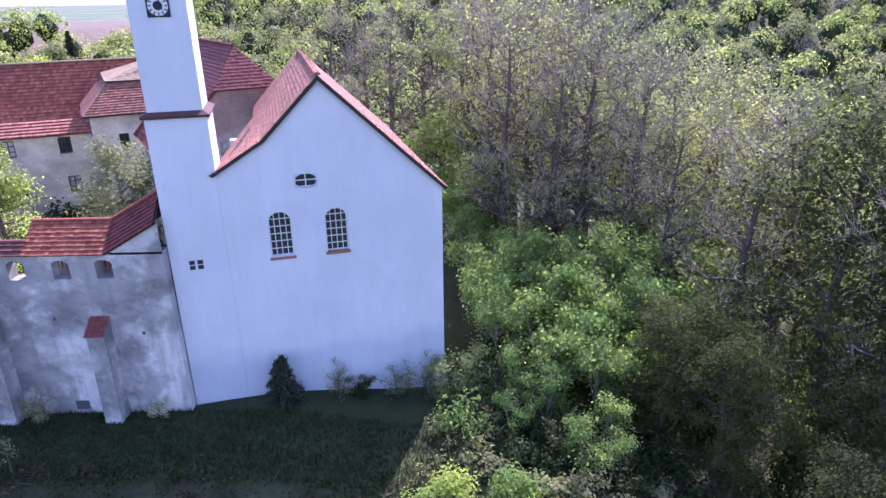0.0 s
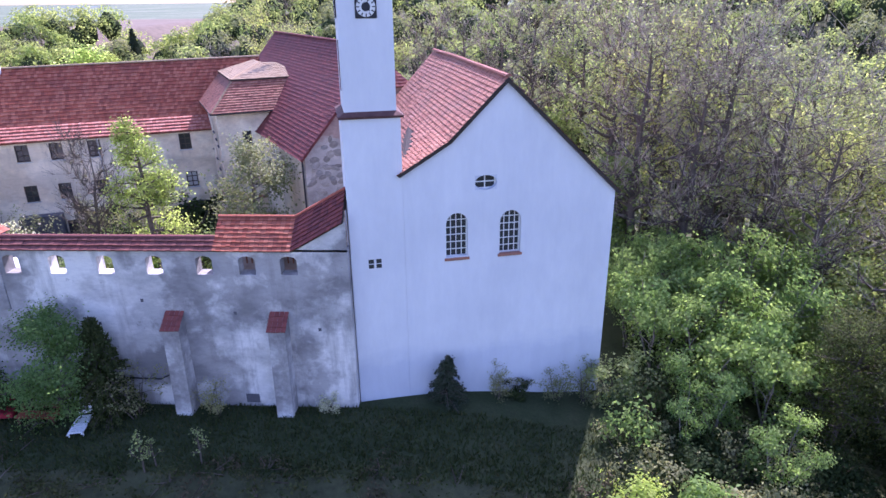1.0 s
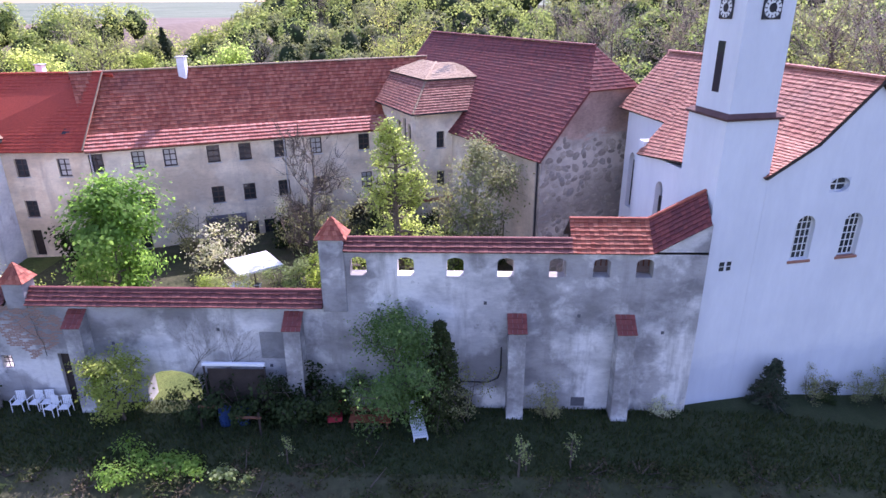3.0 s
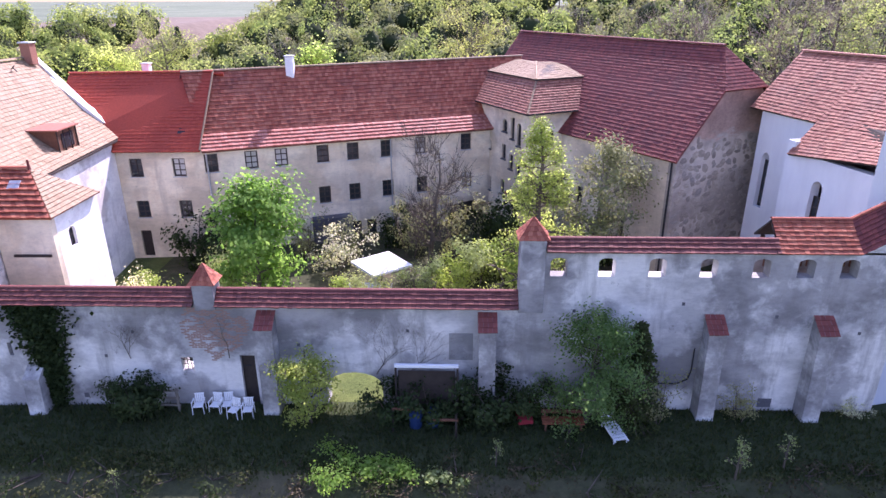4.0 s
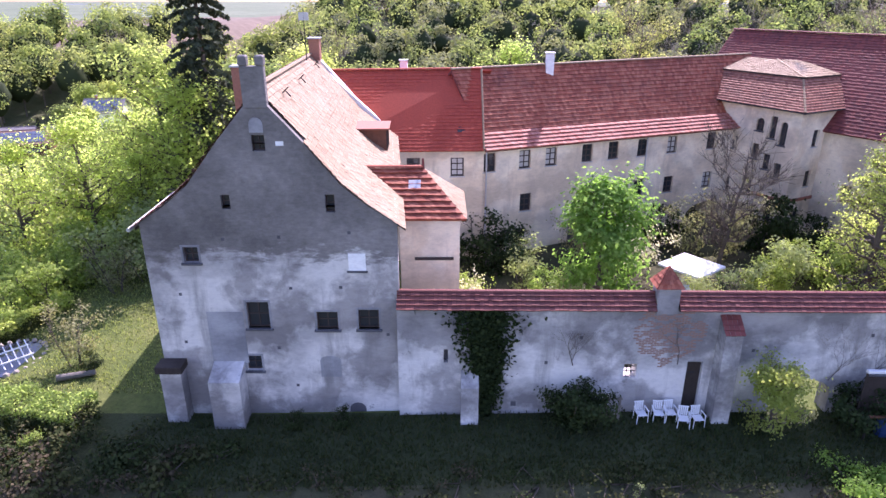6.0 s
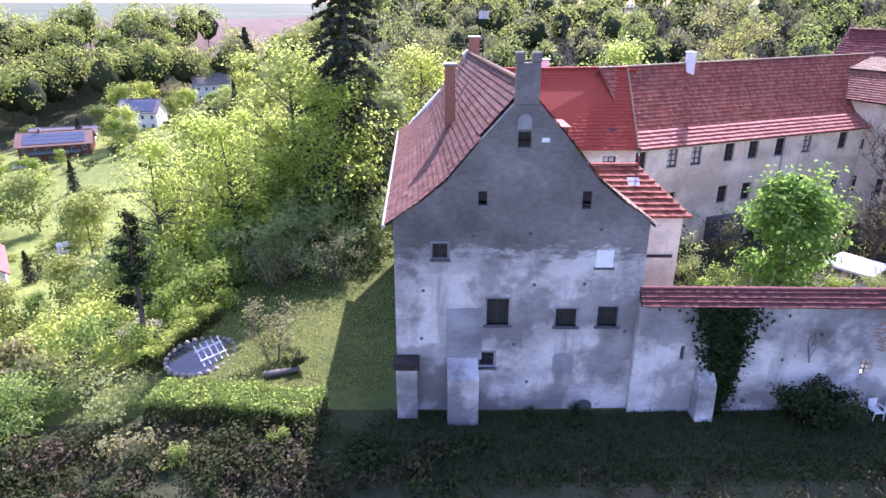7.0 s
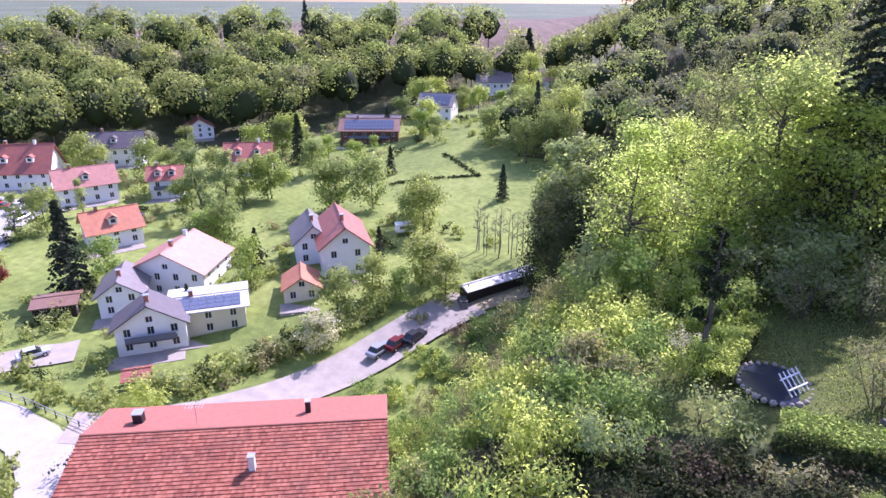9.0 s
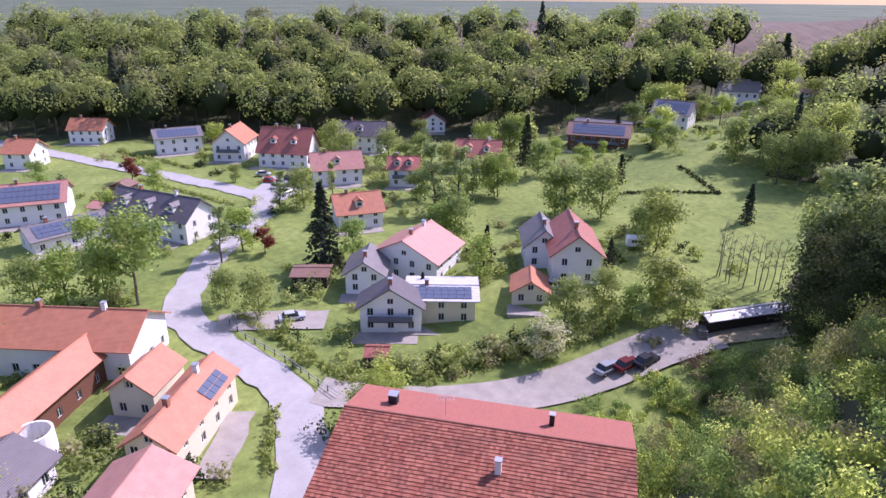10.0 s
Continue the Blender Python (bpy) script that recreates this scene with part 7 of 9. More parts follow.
def car(x, y, turn, colour, label, long=4.2, tall=1.45, z=None):
    m = plain("car_paint", colour, 0.3, 0.2, spread=0.04)
    c = thing("car", pose(x, y, (ground(x, y) + 0.2) if z is None else z, 0, 0, turn), label, "car", "parked cars")
    half = long / 2
    bm = boxes((-half, half, -0.85, 0.85, 0.28, 0.85), bevel=0.12)
    part("body", bm, m, c)
    lo = [(-half * 0.72, -0.78), (half * 0.5, -0.78), (half * 0.5, 0.78), (-half * 0.72, 0.78)]
    hi = [(-half * 0.52, -0.62), (half * 0.18, -0.62), (half * 0.18, 0.62), (-half * 0.52, 0.62)]
    for i in range(4):
        j = (i + 1) % 4
        bm = bmesh.new()
        bm.faces.new([bm.verts.new(q) for q in ((*lo[i], 0.84), (*lo[j], 0.84), (*hi[j], tall - 0.05), (*hi[i], tall - 0.05))])
        part("window" if i % 2 == 0 else "windscreen", bm, M_GLASS, c)
    part("roof", boxes((-half * 0.54, half * 0.2, -0.64, 0.64, tall - 0.06, tall), bevel=0.03), m, c)
    for sx in (-0.62, 0.62):
        for sy in (-0.8, 0.8):
            bm = bmesh.new()
            tube(bm, (sx * half, sy - 0.1, 0.31), (sx * half, sy + 0.1, 0.31), 0.31, sides=14)
            w = part("wheel", bm, M_TYRE, c)
            bm = bmesh.new()
            tube(bm, (sx * half, sy - 0.11, 0.31), (sx * half, sy + 0.11, 0.31), 0.19, sides=10)
            part("rim", bm, M_ZINC, w)
    for sy in (-0.6, 0.6):
        part("headlight", boxes((half - 0.02, half + 0.01, sy - 0.16, sy + 0.16, 0.58, 0.72)), M_GLASSPALE, c)


car(-118.6, 65.6, 75, (0.30, 0.32, 0.35), "silver estate car parked on the gravel")
car(-116.8, 67.6, 75, (0.13, 0.018, 0.02), "dark red car parked on the gravel")
car(-115.0, 69.6, 75, (0.03, 0.03, 0.035), "black car parked on the gravel")
for x, y, t, q in ((-229, 95, 20, (0.5, 0.5, 0.52)), (-231, 99, 20, (0.05, 0.05, 0.06)), (-221, 90, 100, (0.5, 0.5, 0.5)), (-198, 100, 40, (0.06, 0.06, 0.08)), (-135, 79.6, 50, (0.4, 0.42, 0.45)), (-233, 94, 20, (0.45, 0.04, 0.03)), (-227, 92, 110, (0.6, 0.6, 0.6)), (-164, 48.4, 60, (0.5, 0.52, 0.55)), (-206, 66, 65, (0.3, 0.31, 0.34)), (-213, 60, 20, (0.1, 0.13, 0.25)), (-240, 97, 40, (0.55, 0.55, 0.55))):
    car(x, y, t, q, "car parked in front of a village house")
van = thing("caravan", pose(-132.3, 105.2, ground(-132.3, 105.2), 0, 0, 35), "white caravan standing on the meadow", "caravan")
part("body", boxes((-2, 2, -1, 1, 0.5, 2.4), bevel=0.2), M_PLASTIC, van)
part("window", boxes((-1.2, 0.6, -1.02, -0.98, 1.4, 1.9)), M_GLASS, van)
for x in (-0.2, 0.2):
    bm = bmesh.new()
    tube(bm, (x * 3, -0.9, 0.3), (x * 3, 0.9, 0.3), 0.3, sides=12)
    part("wheel", bm, M_TYRE, van)


# ---- trees near the monastery ----
rnd = random.Random(7)
spr = spruce("spruce", "tall dark spruce beside the west building", 5, 27, 4.9, 17000, 0.4, tiers=1.35, droop=0.3)
plant(spr, -70.9, 49.5, z=-0.8)
chestnut = tree("chestnut_tree", "young leafy tree with fresh bright green foliage", 21, 8.4, 3.0, "round", M_LEAF_C, leaves=9000, size=0.3, bare_to=0.12, count=30, puff=0.7)
plant(chestnut, -43.3, 34.2, 0.88, z=0)
larch = tree("larch_tree", "slender conical tree in pale yellow-green leaf", 22, 11.5, 3.6, "cone", M_LEAF_S, leaves=13000, size=0.14, bare_to=0.04, count=95, puff=0.28)
plant(larch, -26.0, 36.8, 1.06, z=0)
cherry = tree("cherry_tree", "loose courtyard tree with budding pale leaves", 23, 9.5, 3.2, "round", M_LEAF_O, bark=M_PALEBARK, leaves=6500, size=0.2, bare_to=0.12, count=30)
plant(cherry, -21.8, 41.6, z=0)
bare = tree("bare_tree", "leafless tree with thin dark branches", 24, 8.6, 2.8, "vase", M_LEAF_G, bark=M_BARK, leaves=300, size=0.12, bare_to=0.25, count=34, twist=0.3, twigs=1800, twig_mat=M_BARK)
plant(bare, -33.2, 41.5, z=0)
shrub_b = tree("bush", "bushy shrub in bright spring leaf", 31, 2.4, 1.5, "round", M_LEAF_B, leaves=1700, size=0.19, bare_to=0.05, count=16, stems=4, category="bush", puff=0.8)
shrub_y = tree("bush", "bushy shrub with yellow-green leaves", 32, 2.6, 1.6, "round", M_LEAF_Y, leaves=1700, size=0.19, bare_to=0.05, count=16, stems=4, category="bush", puff=0.8)
shrub_d = tree("bush", "dense dark green shrub", 33, 2.4, 1.4, "round", M_LEAF_D, leaves=1900, size=0.19, bare_to=0.03, count=16, stems=4, category="bush", puff=0.8)
shrub_w = tree("bush", "shrub with pale blossom and fresh leaves", 34, 2.4, 1.5, "round", M_BLOSSOM, leaves=1200, size=0.16, bare_to=0.1, count=20, stems=4, category="bush", puff=0.7)
shrub_o = tree("bush", "thin shrub with olive buds and bare twigs", 35, 3.0, 1.6, "vase", M_LEAF_O, leaves=1300, size=0.15, bare_to=0.05, count=20, stems=5, category="bush", puff=0.7)
for kind, x, y, s in ((shrub_d, -50.0, 42.0, 1.5), (shrub_d, -48.6, 41.0, 1.1), (shrub_y, -47.2, 39.4, 0.9), (shrub_b, -46.2, 36.2, 0.9), (shrub_y, -45.6, 34.0, 0.8), (shrub_w, -40.0, 40.6, 1.1), (shrub_o, -39.0, 42.6, 0.9), (shrub_b, -38.6, 36.0, 0.7), (shrub_y, -37.0, 35.2, 0.7), (shrub_y, -33.6, 36.6, 0.8), (shrub_b, -31.8, 37.6, 1.0), (shrub_y, -30.2, 38.4, 1.0), (shrub_o, -31.4, 44.2, 1.3), (shrub_o, -34.8, 43.6, 1.1), (shrub_d, -28.6, 45.6, 1.5), (shrub_d, -36.0, 46.0, 1.2), (shrub_b, -28.8, 40.6, 1.0), (shrub_b, -27.4, 38.6, 1.2), (shrub_y, -24.4, 38.0, 1.1), (shrub_b, -22.6, 39.4, 1.2), (shrub_d, -20.2, 42.4, 0.9), (shrub_b, -51.2, 35.6, 0.8), (shrub_w, -50.8, 33.6, 0.9), (shrub_b, -41.6, 33.0, 0.7), (shrub_d, -26.0, 44.2, 1.1), (shrub_o, -42.6, 43.4, 1.0)):
    plant(kind, x, y, s, rnd.uniform(0, 360), 0)

# along the foot of the wall
young = tree("young_birch", "small sunlit tree with pale green leaves", 41, 3.3, 1.35, "round", M_LEAF_S, leaves=4600, size=0.13, bare_to=0.12, count=30, puff=0.6)
plant(young, -37.9, 23.6, 1.0, 30, -0.05)
rowan = tree("rowan_tree", "rounded young tree with green leaves by the wall", 42, 5.0, 1.8, "round", M_LEAF_F, leaves=13000, size=0.11, bare_to=0.05, count=34, puff=0.7)
plant(rowan, -25.3, 23.9, 1.1, 10, -0.1)
thuja = spruce("thuja", "dense dark green columnar conifer by the wall", 43, 5.2, 1.55, 15000, 0.13, M_LEAF_M, 0.02, tiers=5.0, droop=0.3)
plant(thuja, -23.2, 24.0, 1.0, 0, -0.1)
fir = spruce("young_spruce", "small dark spruce growing before the white church", 44, 2.6, 1.0, 8000, 0.1, M_NEEDLE, 0.02, tiers=5.0, droop=0.35)
plant(fir, -7.5, 25.7, 1.0)
for kind, x, y, s in ((shrub_d, -46.5, 24.2, 0.85), (shrub_d, -46.3, 24.1, 0.8), (shrub_d, -46.8, 24.2, 0.7), (shrub_d, -34.0, 23.9, 0.75), (shrub_d, -32.3, 24.0, 0.8), (shrub_d, -30.9, 23.8, 0.8), (shrub_d, -29.2, 24.0, 1.0), (shrub_d, -28.2, 24.2, 0.7), (shrub_o, -22.0, 24.0, 0.7), (shrub_o, -18.2, 24.2, 0.5), (shrub_o, -5.0, 26.6, 0.45), (shrub_d, -3.9, 26.8, 0.4), (shrub_o, -2.0, 27.2, 0.5), (shrub_o, -0.6, 27.4, 0.6), (shrub_y, 1.2, 27.6, 0.8), (shrub_b, 0.4, 19.4, 0.8), (shrub_b, -0.9, 18.9, 0.7), (shrub_b, 2.9, 19.9, 0.65), (shrub_w, -13.0, 24.6, 0.35), (shrub_d, -57.0, 24.2, 0.35), (shrub_d, -59.2, 24.1, 0.3)):
    plant(kind, x, y, s, rnd.uniform(0, 360))
sunny = thicket("bramble_patch", "low sunlit bramble patch with bright leaves", [(-36.0, 20.3, 0.9, 1.4, 0), (-34.6, 20.3, 0.8, 1.4, 0), (-33.2, 20.2, 0.7, 1.1, 0), (-31.9, 20.0, 0.5, 0.8, 1)], 51, [M_LEAF_C, M_LEAF_Y, M_BARK], 1700, 0.15)


elder = tree("elder_sapling", "thin upright sapling with a few pale leaves", 57, 1.7, 0.4, "tall", M_LEAF_Y, leaves=150, size=0.09, bare_to=0.3, count=10, category="bush", puff=0.9)
for x, y, s in ((-29.6, 20.9, 0.8), (-19.9, 20.4, 1.1), (-19.5, 20.7, 0.8), (-17.7, 20.9, 1.0), (-44.9, 19.2, 0.7)):
    plant(elder, x, y, s, rnd.uniform(0, 360))


def fore(seed, x0, x1, y0, y1, step, kinds, hs, rs):
    rng = np.random.default_rng(seed)
    out = []
    for x in np.arange(x0, x1, step):
        for y in np.arange(y0, y1, step):
            out.append((x + rng.uniform(-0.5, 0.5) * step, y + rng.uniform(-0.5, 0.5) * step, rng.uniform(*hs), rng.uniform(*rs), int(rng.choice(kinds))))
    return out


# The bank's shade is put into the dark leaf and stalk colours.
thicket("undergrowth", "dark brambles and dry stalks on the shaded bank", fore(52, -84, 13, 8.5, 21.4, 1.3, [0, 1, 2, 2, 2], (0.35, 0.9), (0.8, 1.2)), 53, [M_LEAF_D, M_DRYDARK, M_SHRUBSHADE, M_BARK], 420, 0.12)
# Blades take dark leaf colours for the wall's shade.
blades("verge_grass", "long grass below the wall, darkened for its shade", 54, (-66, 1, 20.2, 25.0), 30000, 0.16, [M_LEAF_D, M_SHRUBSHADE], wide=0.03)
blades("lawn_grass", "sunlit lawn grass in the garden", 55, (-83, -66, 26.8, 46), 30000, 0.08, [M_LEAF_M, M_LEAF, M_LEAF], wide=0.025, keep=lambda x, y: math.hypot((x + 76.8) / 2.0, (y - 30.4) / 2.3) > 1)

# ivy on the wall
rng = np.random.default_rng(61)
n = 5600
z = rng.uniform(0, 1, n) ** 0.8
half = 0.45 + 1.05 * z ** 1.5
pos = np.stack([-50.6 + 0.12 * np.sin(4 * z) + rng.normal(0, 0.5, n) * half, 24.93 - np.abs(rng.normal(0, 0.09, n)), -0.2 + 5.5 * z], 1)
v, f = leaf_quads(rng, pos, 0.2)
tagged(new("ivy", quad_mesh("ivy", v, f, M_LEAF_D)), "dark ivy that climbs the plaster wall", "ivy", kind="stuff")

# ---- garden west of the building ----
lime = tree("lime_tree", "tall open tree in yellow-green spring leaf", 71, 18.5, 5.4, "round", M_LEAF_S, leaves=7500, size=0.36, bare_to=0.12, count=46, puff=0.6)
ash = tree("ash_tree", "leafy tree in light fresh green beside the lawn", 172, 12.5, 3.9, "round", M_LEAF_A, leaves=5200, size=0.26, bare_to=0.08, count=40, puff=0.7)
maple = tree("maple_tree", "leafy tree in fresh green", 72, 12.0, 3.8, "round", M_LEAF, leaves=3600, size=0.36, bare_to=0.12, count=34, puff=0.65)
poplar = tree("poplar_tree", "slender tree in pale yellow-green leaf", 73, 15.0, 2.6, "tall", M_LEAF_Y, leaves=4200, size=0.35, bare_to=0.15, count=40, puff=0.7)
budding = tree("budding_tree", "tall tree with olive buds and visible limbs", 74, 16.0, 4.2, "vase", M_LEAF_W, bark=M_BARK, leaves=5000, size=0.19, bare_to=0.3, count=34, puff=0.5, twist=0.26, twigs=500)
leafless = tree("leafless_tree", "tall grey tree with bare spreading limbs", 75, 17.0, 4.4, "vase", M_LEAF_Y, bark=M_BARK, leaves=1200, size=0.16, bare_to=0.28, count=40, puff=0.5, twist=0.26, trunk=0.026, twigs=1100)
# Backlit trees: their shaded near side is put into the leaf colour.
hornbeam = tree("hornbeam", "dense tree on the steep slope, leaf colour darkened for shade", 78, 13.0, 3.9, "round", M_LEAF_M, leaves=7000, size=0.3, bare_to=0.04, count=40, puff=0.7)
for x, y, s in ((-97.5, 78.0, 1.1), (-94.6, 72.0, 1.0), (-92.5, 65.5, 0.75), (-99.4, 85.0, 1.15), (-91.0, 74.0, 1.1), (-88.0, 73.0, 0.9), (-95.0, 96.0, 1.1)):
    plant(hornbeam, x, y, s, 37 * s * x)
ivytree = tree("ivy_tree", "slim trunk wrapped in dark ivy", 76, 9.0, 1.3, "tall", M_LEAF_D, leaves=2600, size=0.22, bare_to=0.35, count=26, puff=0.5)
for kind, x, y, s, t in ((lime, -76.2, 52.0, 0.78, 0), (ash, -78.4, 54.0, 0.7, 33), (ash, -74.8, 53.0, 0.85, 120), (ash, -76.2, 47.5, 0.6, 200), (poplar, -69.5, 56.0, 0.85, 10), (poplar, -67.5, 53.0, 0.7, 80), (ash, -87.0, 57.0, 0.95, 150), (ivytree, -80.5, 31.4, 1.0, 0), (ash, -86.5, 47.0, 0.8, 77), (ash, -82.6, 60.0, 0.7, 210), (lime, -87.0, 66.0, 0.6, 100), (poplar, -92.0, 70.0, 0.9, 30), (maple, -73.0, 62.0, 1.0, 10), (budding, -80.0, 68.0, 0.75, 60), (ash, -73.4, 50.4, 0.95, 15), (maple, -71.4, 56.0, 1.0, 160), (lime, -66.0, 64.0, 0.7, 60), (maple, -60.0, 66.0, 0.8, 50), (ash, -47.0, 66.0, 1.0, 70), (maple, -40.0, 74.0, 0.8, 10), (poplar, -55.0, 68.0, 0.6, 10), (budding, -30.0, 78.0, 1.0, 30), (leafless, -10.0, 64.0, 0.9, 120), (leafless, -4.0, 57.0, 0.9, 200), (leafless, -7.0, 68.0, 0.95, 20), (budding, -15.0, 70.0, 0.85, 80), (poplar, -95.0, 92.0, 1.3, 20), (poplar, -99.0, 99.0, 1.35, 50), (poplar, -102.5, 106.0, 1.3, 85), (maple, -97.5, 93.0, 1.6, 20), (maple, -93.0, 86.0, 1.4, 140), (ash, -71.5, 47.6, 0.95, 10), (ash, -79.4, 46.0, 0.8, 300), (poplar, -100.0, 88.5, 1.2, 140), (lime, -94.0, 104.0, 0.9, 120), (maple, -98.0, 84.0, 0.9, 5), (maple, -90.0, 84.0, 1.0, 95), (lime, -84.0, 90.0, 0.7, 15), (maple, -76.0, 84.0, 1.0, 35), (budding, -68.0, 80.0, 1.0, 45), (maple, -96.0, 114.0, 1.0, 20), (lime, -88.0, 112.0, 1.0, 60)):
    plant(kind, x, y, s, t)
for kind, x, y, s in ((shrub_y, -76.2, 41.4, 1.5), (shrub_y, -74.4, 43.4, 1.2), (shrub_b, -79.2, 40.2, 1.2), (shrub_b, -79.6, 43.6, 1.6), (shrub_b, -81.8, 39.2, 1.2), (shrub_b, -78.6, 37.4, 1.2), (shrub_b, -80.4, 35.8, 1.0), (shrub_b, -78.9, 33.9, 0.7), (shrub_o, -72.4, 29.4, 0.9), (shrub_d, -71.1, 28.6, 0.4), (shrub_o, -70.9, 39.6, 1.0), (shrub_y, -69.2, 43.4, 1.3), (shrub_b, -71.4, 44.6, 1.1), (shrub_y, -69.0, 46.6, 1.4), (shrub_y, -73.4, 40.6, 1.1), (shrub_o, -74.8, 38.8, 1.0), (shrub_b, -80.3, 31.0, 0.8), (shrub_y, -72.6, 46.0, 1.7), (shrub_w, -81.2, 33.2, 0.6), (shrub_b, -70.2, 22.4, 0.4), (shrub_b, -74.2, 21.4, 0.35), (shrub_y, -84.6, 21.6, 0.8), (shrub_y, -74.6, 46.6, 1.9), (shrub_b, -79.6, 46.6, 1.9), (shrub_y, -85.4, 50.6, 2.1), (shrub_y, -87.6, 45.0, 1.8), (shrub_b, -85.6, 41.2, 1.7)):
    plant(kind, x, y, s, rnd.uniform(0, 360))

# clipped hedge round the lawn
def hedge_run(a, b, h, w, seed, density=380):
    """A trimmed hedge: leaves packed over the flanks and the flat top of a long box, coloured as lit top and shaded
    flanks.
    """
    rng = np.random.default_rng(seed)
    a, b = np.array(a, float), np.array(b, float)
    long = np.linalg.norm(b - a)
    d = (b - a) / long
    s = np.array([-d[1], d[0]])
    n = int(long * (2 * h + w) * density)
    u = rng.uniform(0, long, n)
    q = rng.uniform(0, 2 * h + w, n)
    side = np.where(q < h, -w / 2, np.where(q < h + w, q - h - w / 2, w / 2))
    z = np.where(q < h, q, np.where(q < h + w, h, 2 * h + w - q))
    z = z * (1 + 0.07 * np.sin(u * 1.7 + seed) + 0.05 * np.sin(u * 4.1))
    side = side * (1 + 0.12 * np.sin(u * 2.3)) + rng.normal(0, 0.09, n)
    xy = a + d * u[:, None] + s * side[:, None]
    g = np.array([ground(x, y) for x, y in xy])
    pos = np.stack([xy[:, 0], xy[:, 1], g + z + rng.normal(0, 0.07, n)], 1)
    v, f = leaf_quads(rng, pos, 0.13, 1.2)
    segs = []
    for i in range(int(long / 0.5)):
        p = a + d * (i * 0.5 + 0.2)
        gz = ground(*p)
        segs.append(((p[0], p[1], gz - 0.1), (p[0] + rng.normal(0, 0.2), p[1] + rng.normal(0, 0.2), gz + h * 0.9), 0.04, 0.015))
    hd = thing("hedge", Matrix(), "long trimmed green hedge along the garden lawn", "hedge")
    # Sun and shade in the leaf colours: bright above, dark on the flanks.
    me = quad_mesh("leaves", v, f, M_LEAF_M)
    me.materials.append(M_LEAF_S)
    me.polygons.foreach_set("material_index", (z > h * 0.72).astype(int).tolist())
    part("leaves", me, None, hd)
    v, f = bough_tubes(segs, 3)
    part("branchwork", quad_mesh("branchwork", v, f, M_BARK), None, hd)


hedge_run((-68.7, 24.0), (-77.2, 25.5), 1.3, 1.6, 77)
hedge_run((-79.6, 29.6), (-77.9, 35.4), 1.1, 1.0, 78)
scrub = []
rng = np.random.default_rng(80)
for _ in range(210):
    x, y = rng.uniform(-90, -62), rng.uniform(9, 23.2)
    scrub.append((x, y, rng.uniform(0.6, 1.7) * (1.0 if x < -67 else 0.6), rng.uniform(0.8, 1.6), int(rng.choice(4, p=(0.5, 0.36, 0.04, 0.1)))))
for _ in range(46):
    scrub.append((rng.uniform(-86, -68.5), rng.uniform(20.4, 23.6), rng.uniform(0.7, 1.5), rng.uniform(0.8, 1.4), int(rng.choice(4, p=(0.35, 0.4, 0.1, 0.15)))))
scrub += [(-80.4, 26.2, 2.9, 2.0, 4), (-78.6, 25.2, 2.2, 1.5, 4), (-82.6, 28.0, 3.0, 2.0, 4), (-84.6, 26.0, 2.6, 2.0, 4)]
# Mostly dark leaf colours, standing in for shade on the bank.
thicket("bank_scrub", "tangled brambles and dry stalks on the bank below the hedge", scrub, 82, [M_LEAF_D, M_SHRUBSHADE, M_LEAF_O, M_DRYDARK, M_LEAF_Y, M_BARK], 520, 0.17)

# overgrown slope towards the village
slope = []
rng = np.random.default_rng(78)
while len(slope) < 250:
    x, y = rng.uniform(-113, -79), rng.uniform(6, 82)
    edge = x - 0.12 * (y - 40)
    if -111 < edge < -82 and not (-80 < x and y > 26) and not (x < -99 and 24 < y < 47) and not (edge < -104 and y > 60):
        kind = rng.choice(4, p=(0.46, 0.42, 0.10, 0.02)) if y > 34 else rng.choice(4, p=(0.46, 0.38, 0.12, 0.04))
        big = 1.45 if -108 < edge < -92 and y > 30 else 1.0
        slope.append((x, y, rng.uniform(1.6, 3.1) * big, rng.uniform(1.6, 2.7) * (1 + 0.5 * (big - 1)), int(kind)))
TRACK = ((-146, 38.5), (-134, 45), (-125.5, 54.5), (-119.5, 64.5), (-114.5, 75), (-110.5, 81), (-106, 86.5), (-101.5, 91), (-130, 49.5), (-122.5, 59.5), (-117, 70), (-108, 84))
for _ in range(150):
    x, y = rng.uniform(-118, -95), rng.uniform(42, 84)
    if min(math.hypot(x - a, y - b) for a, b in TRACK) > 5.6 and x > -124 + 0.45 * (y - 42):
        slope.append((x, y, rng.uniform(1.4, 2.6), rng.uniform(1.3, 2.2), int(rng.choice(4, p=(0.4, 0.36, 0.14, 0.10)))))
thicket("slope_bushes", "dense budding shrubs on the slope above the village", slope, 79, [M_LEAF_S, M_LEAF_F, M_LEAF_O, M_DRY, M_BARK], 900, 0.26, rise=0.8, slim=0.25)

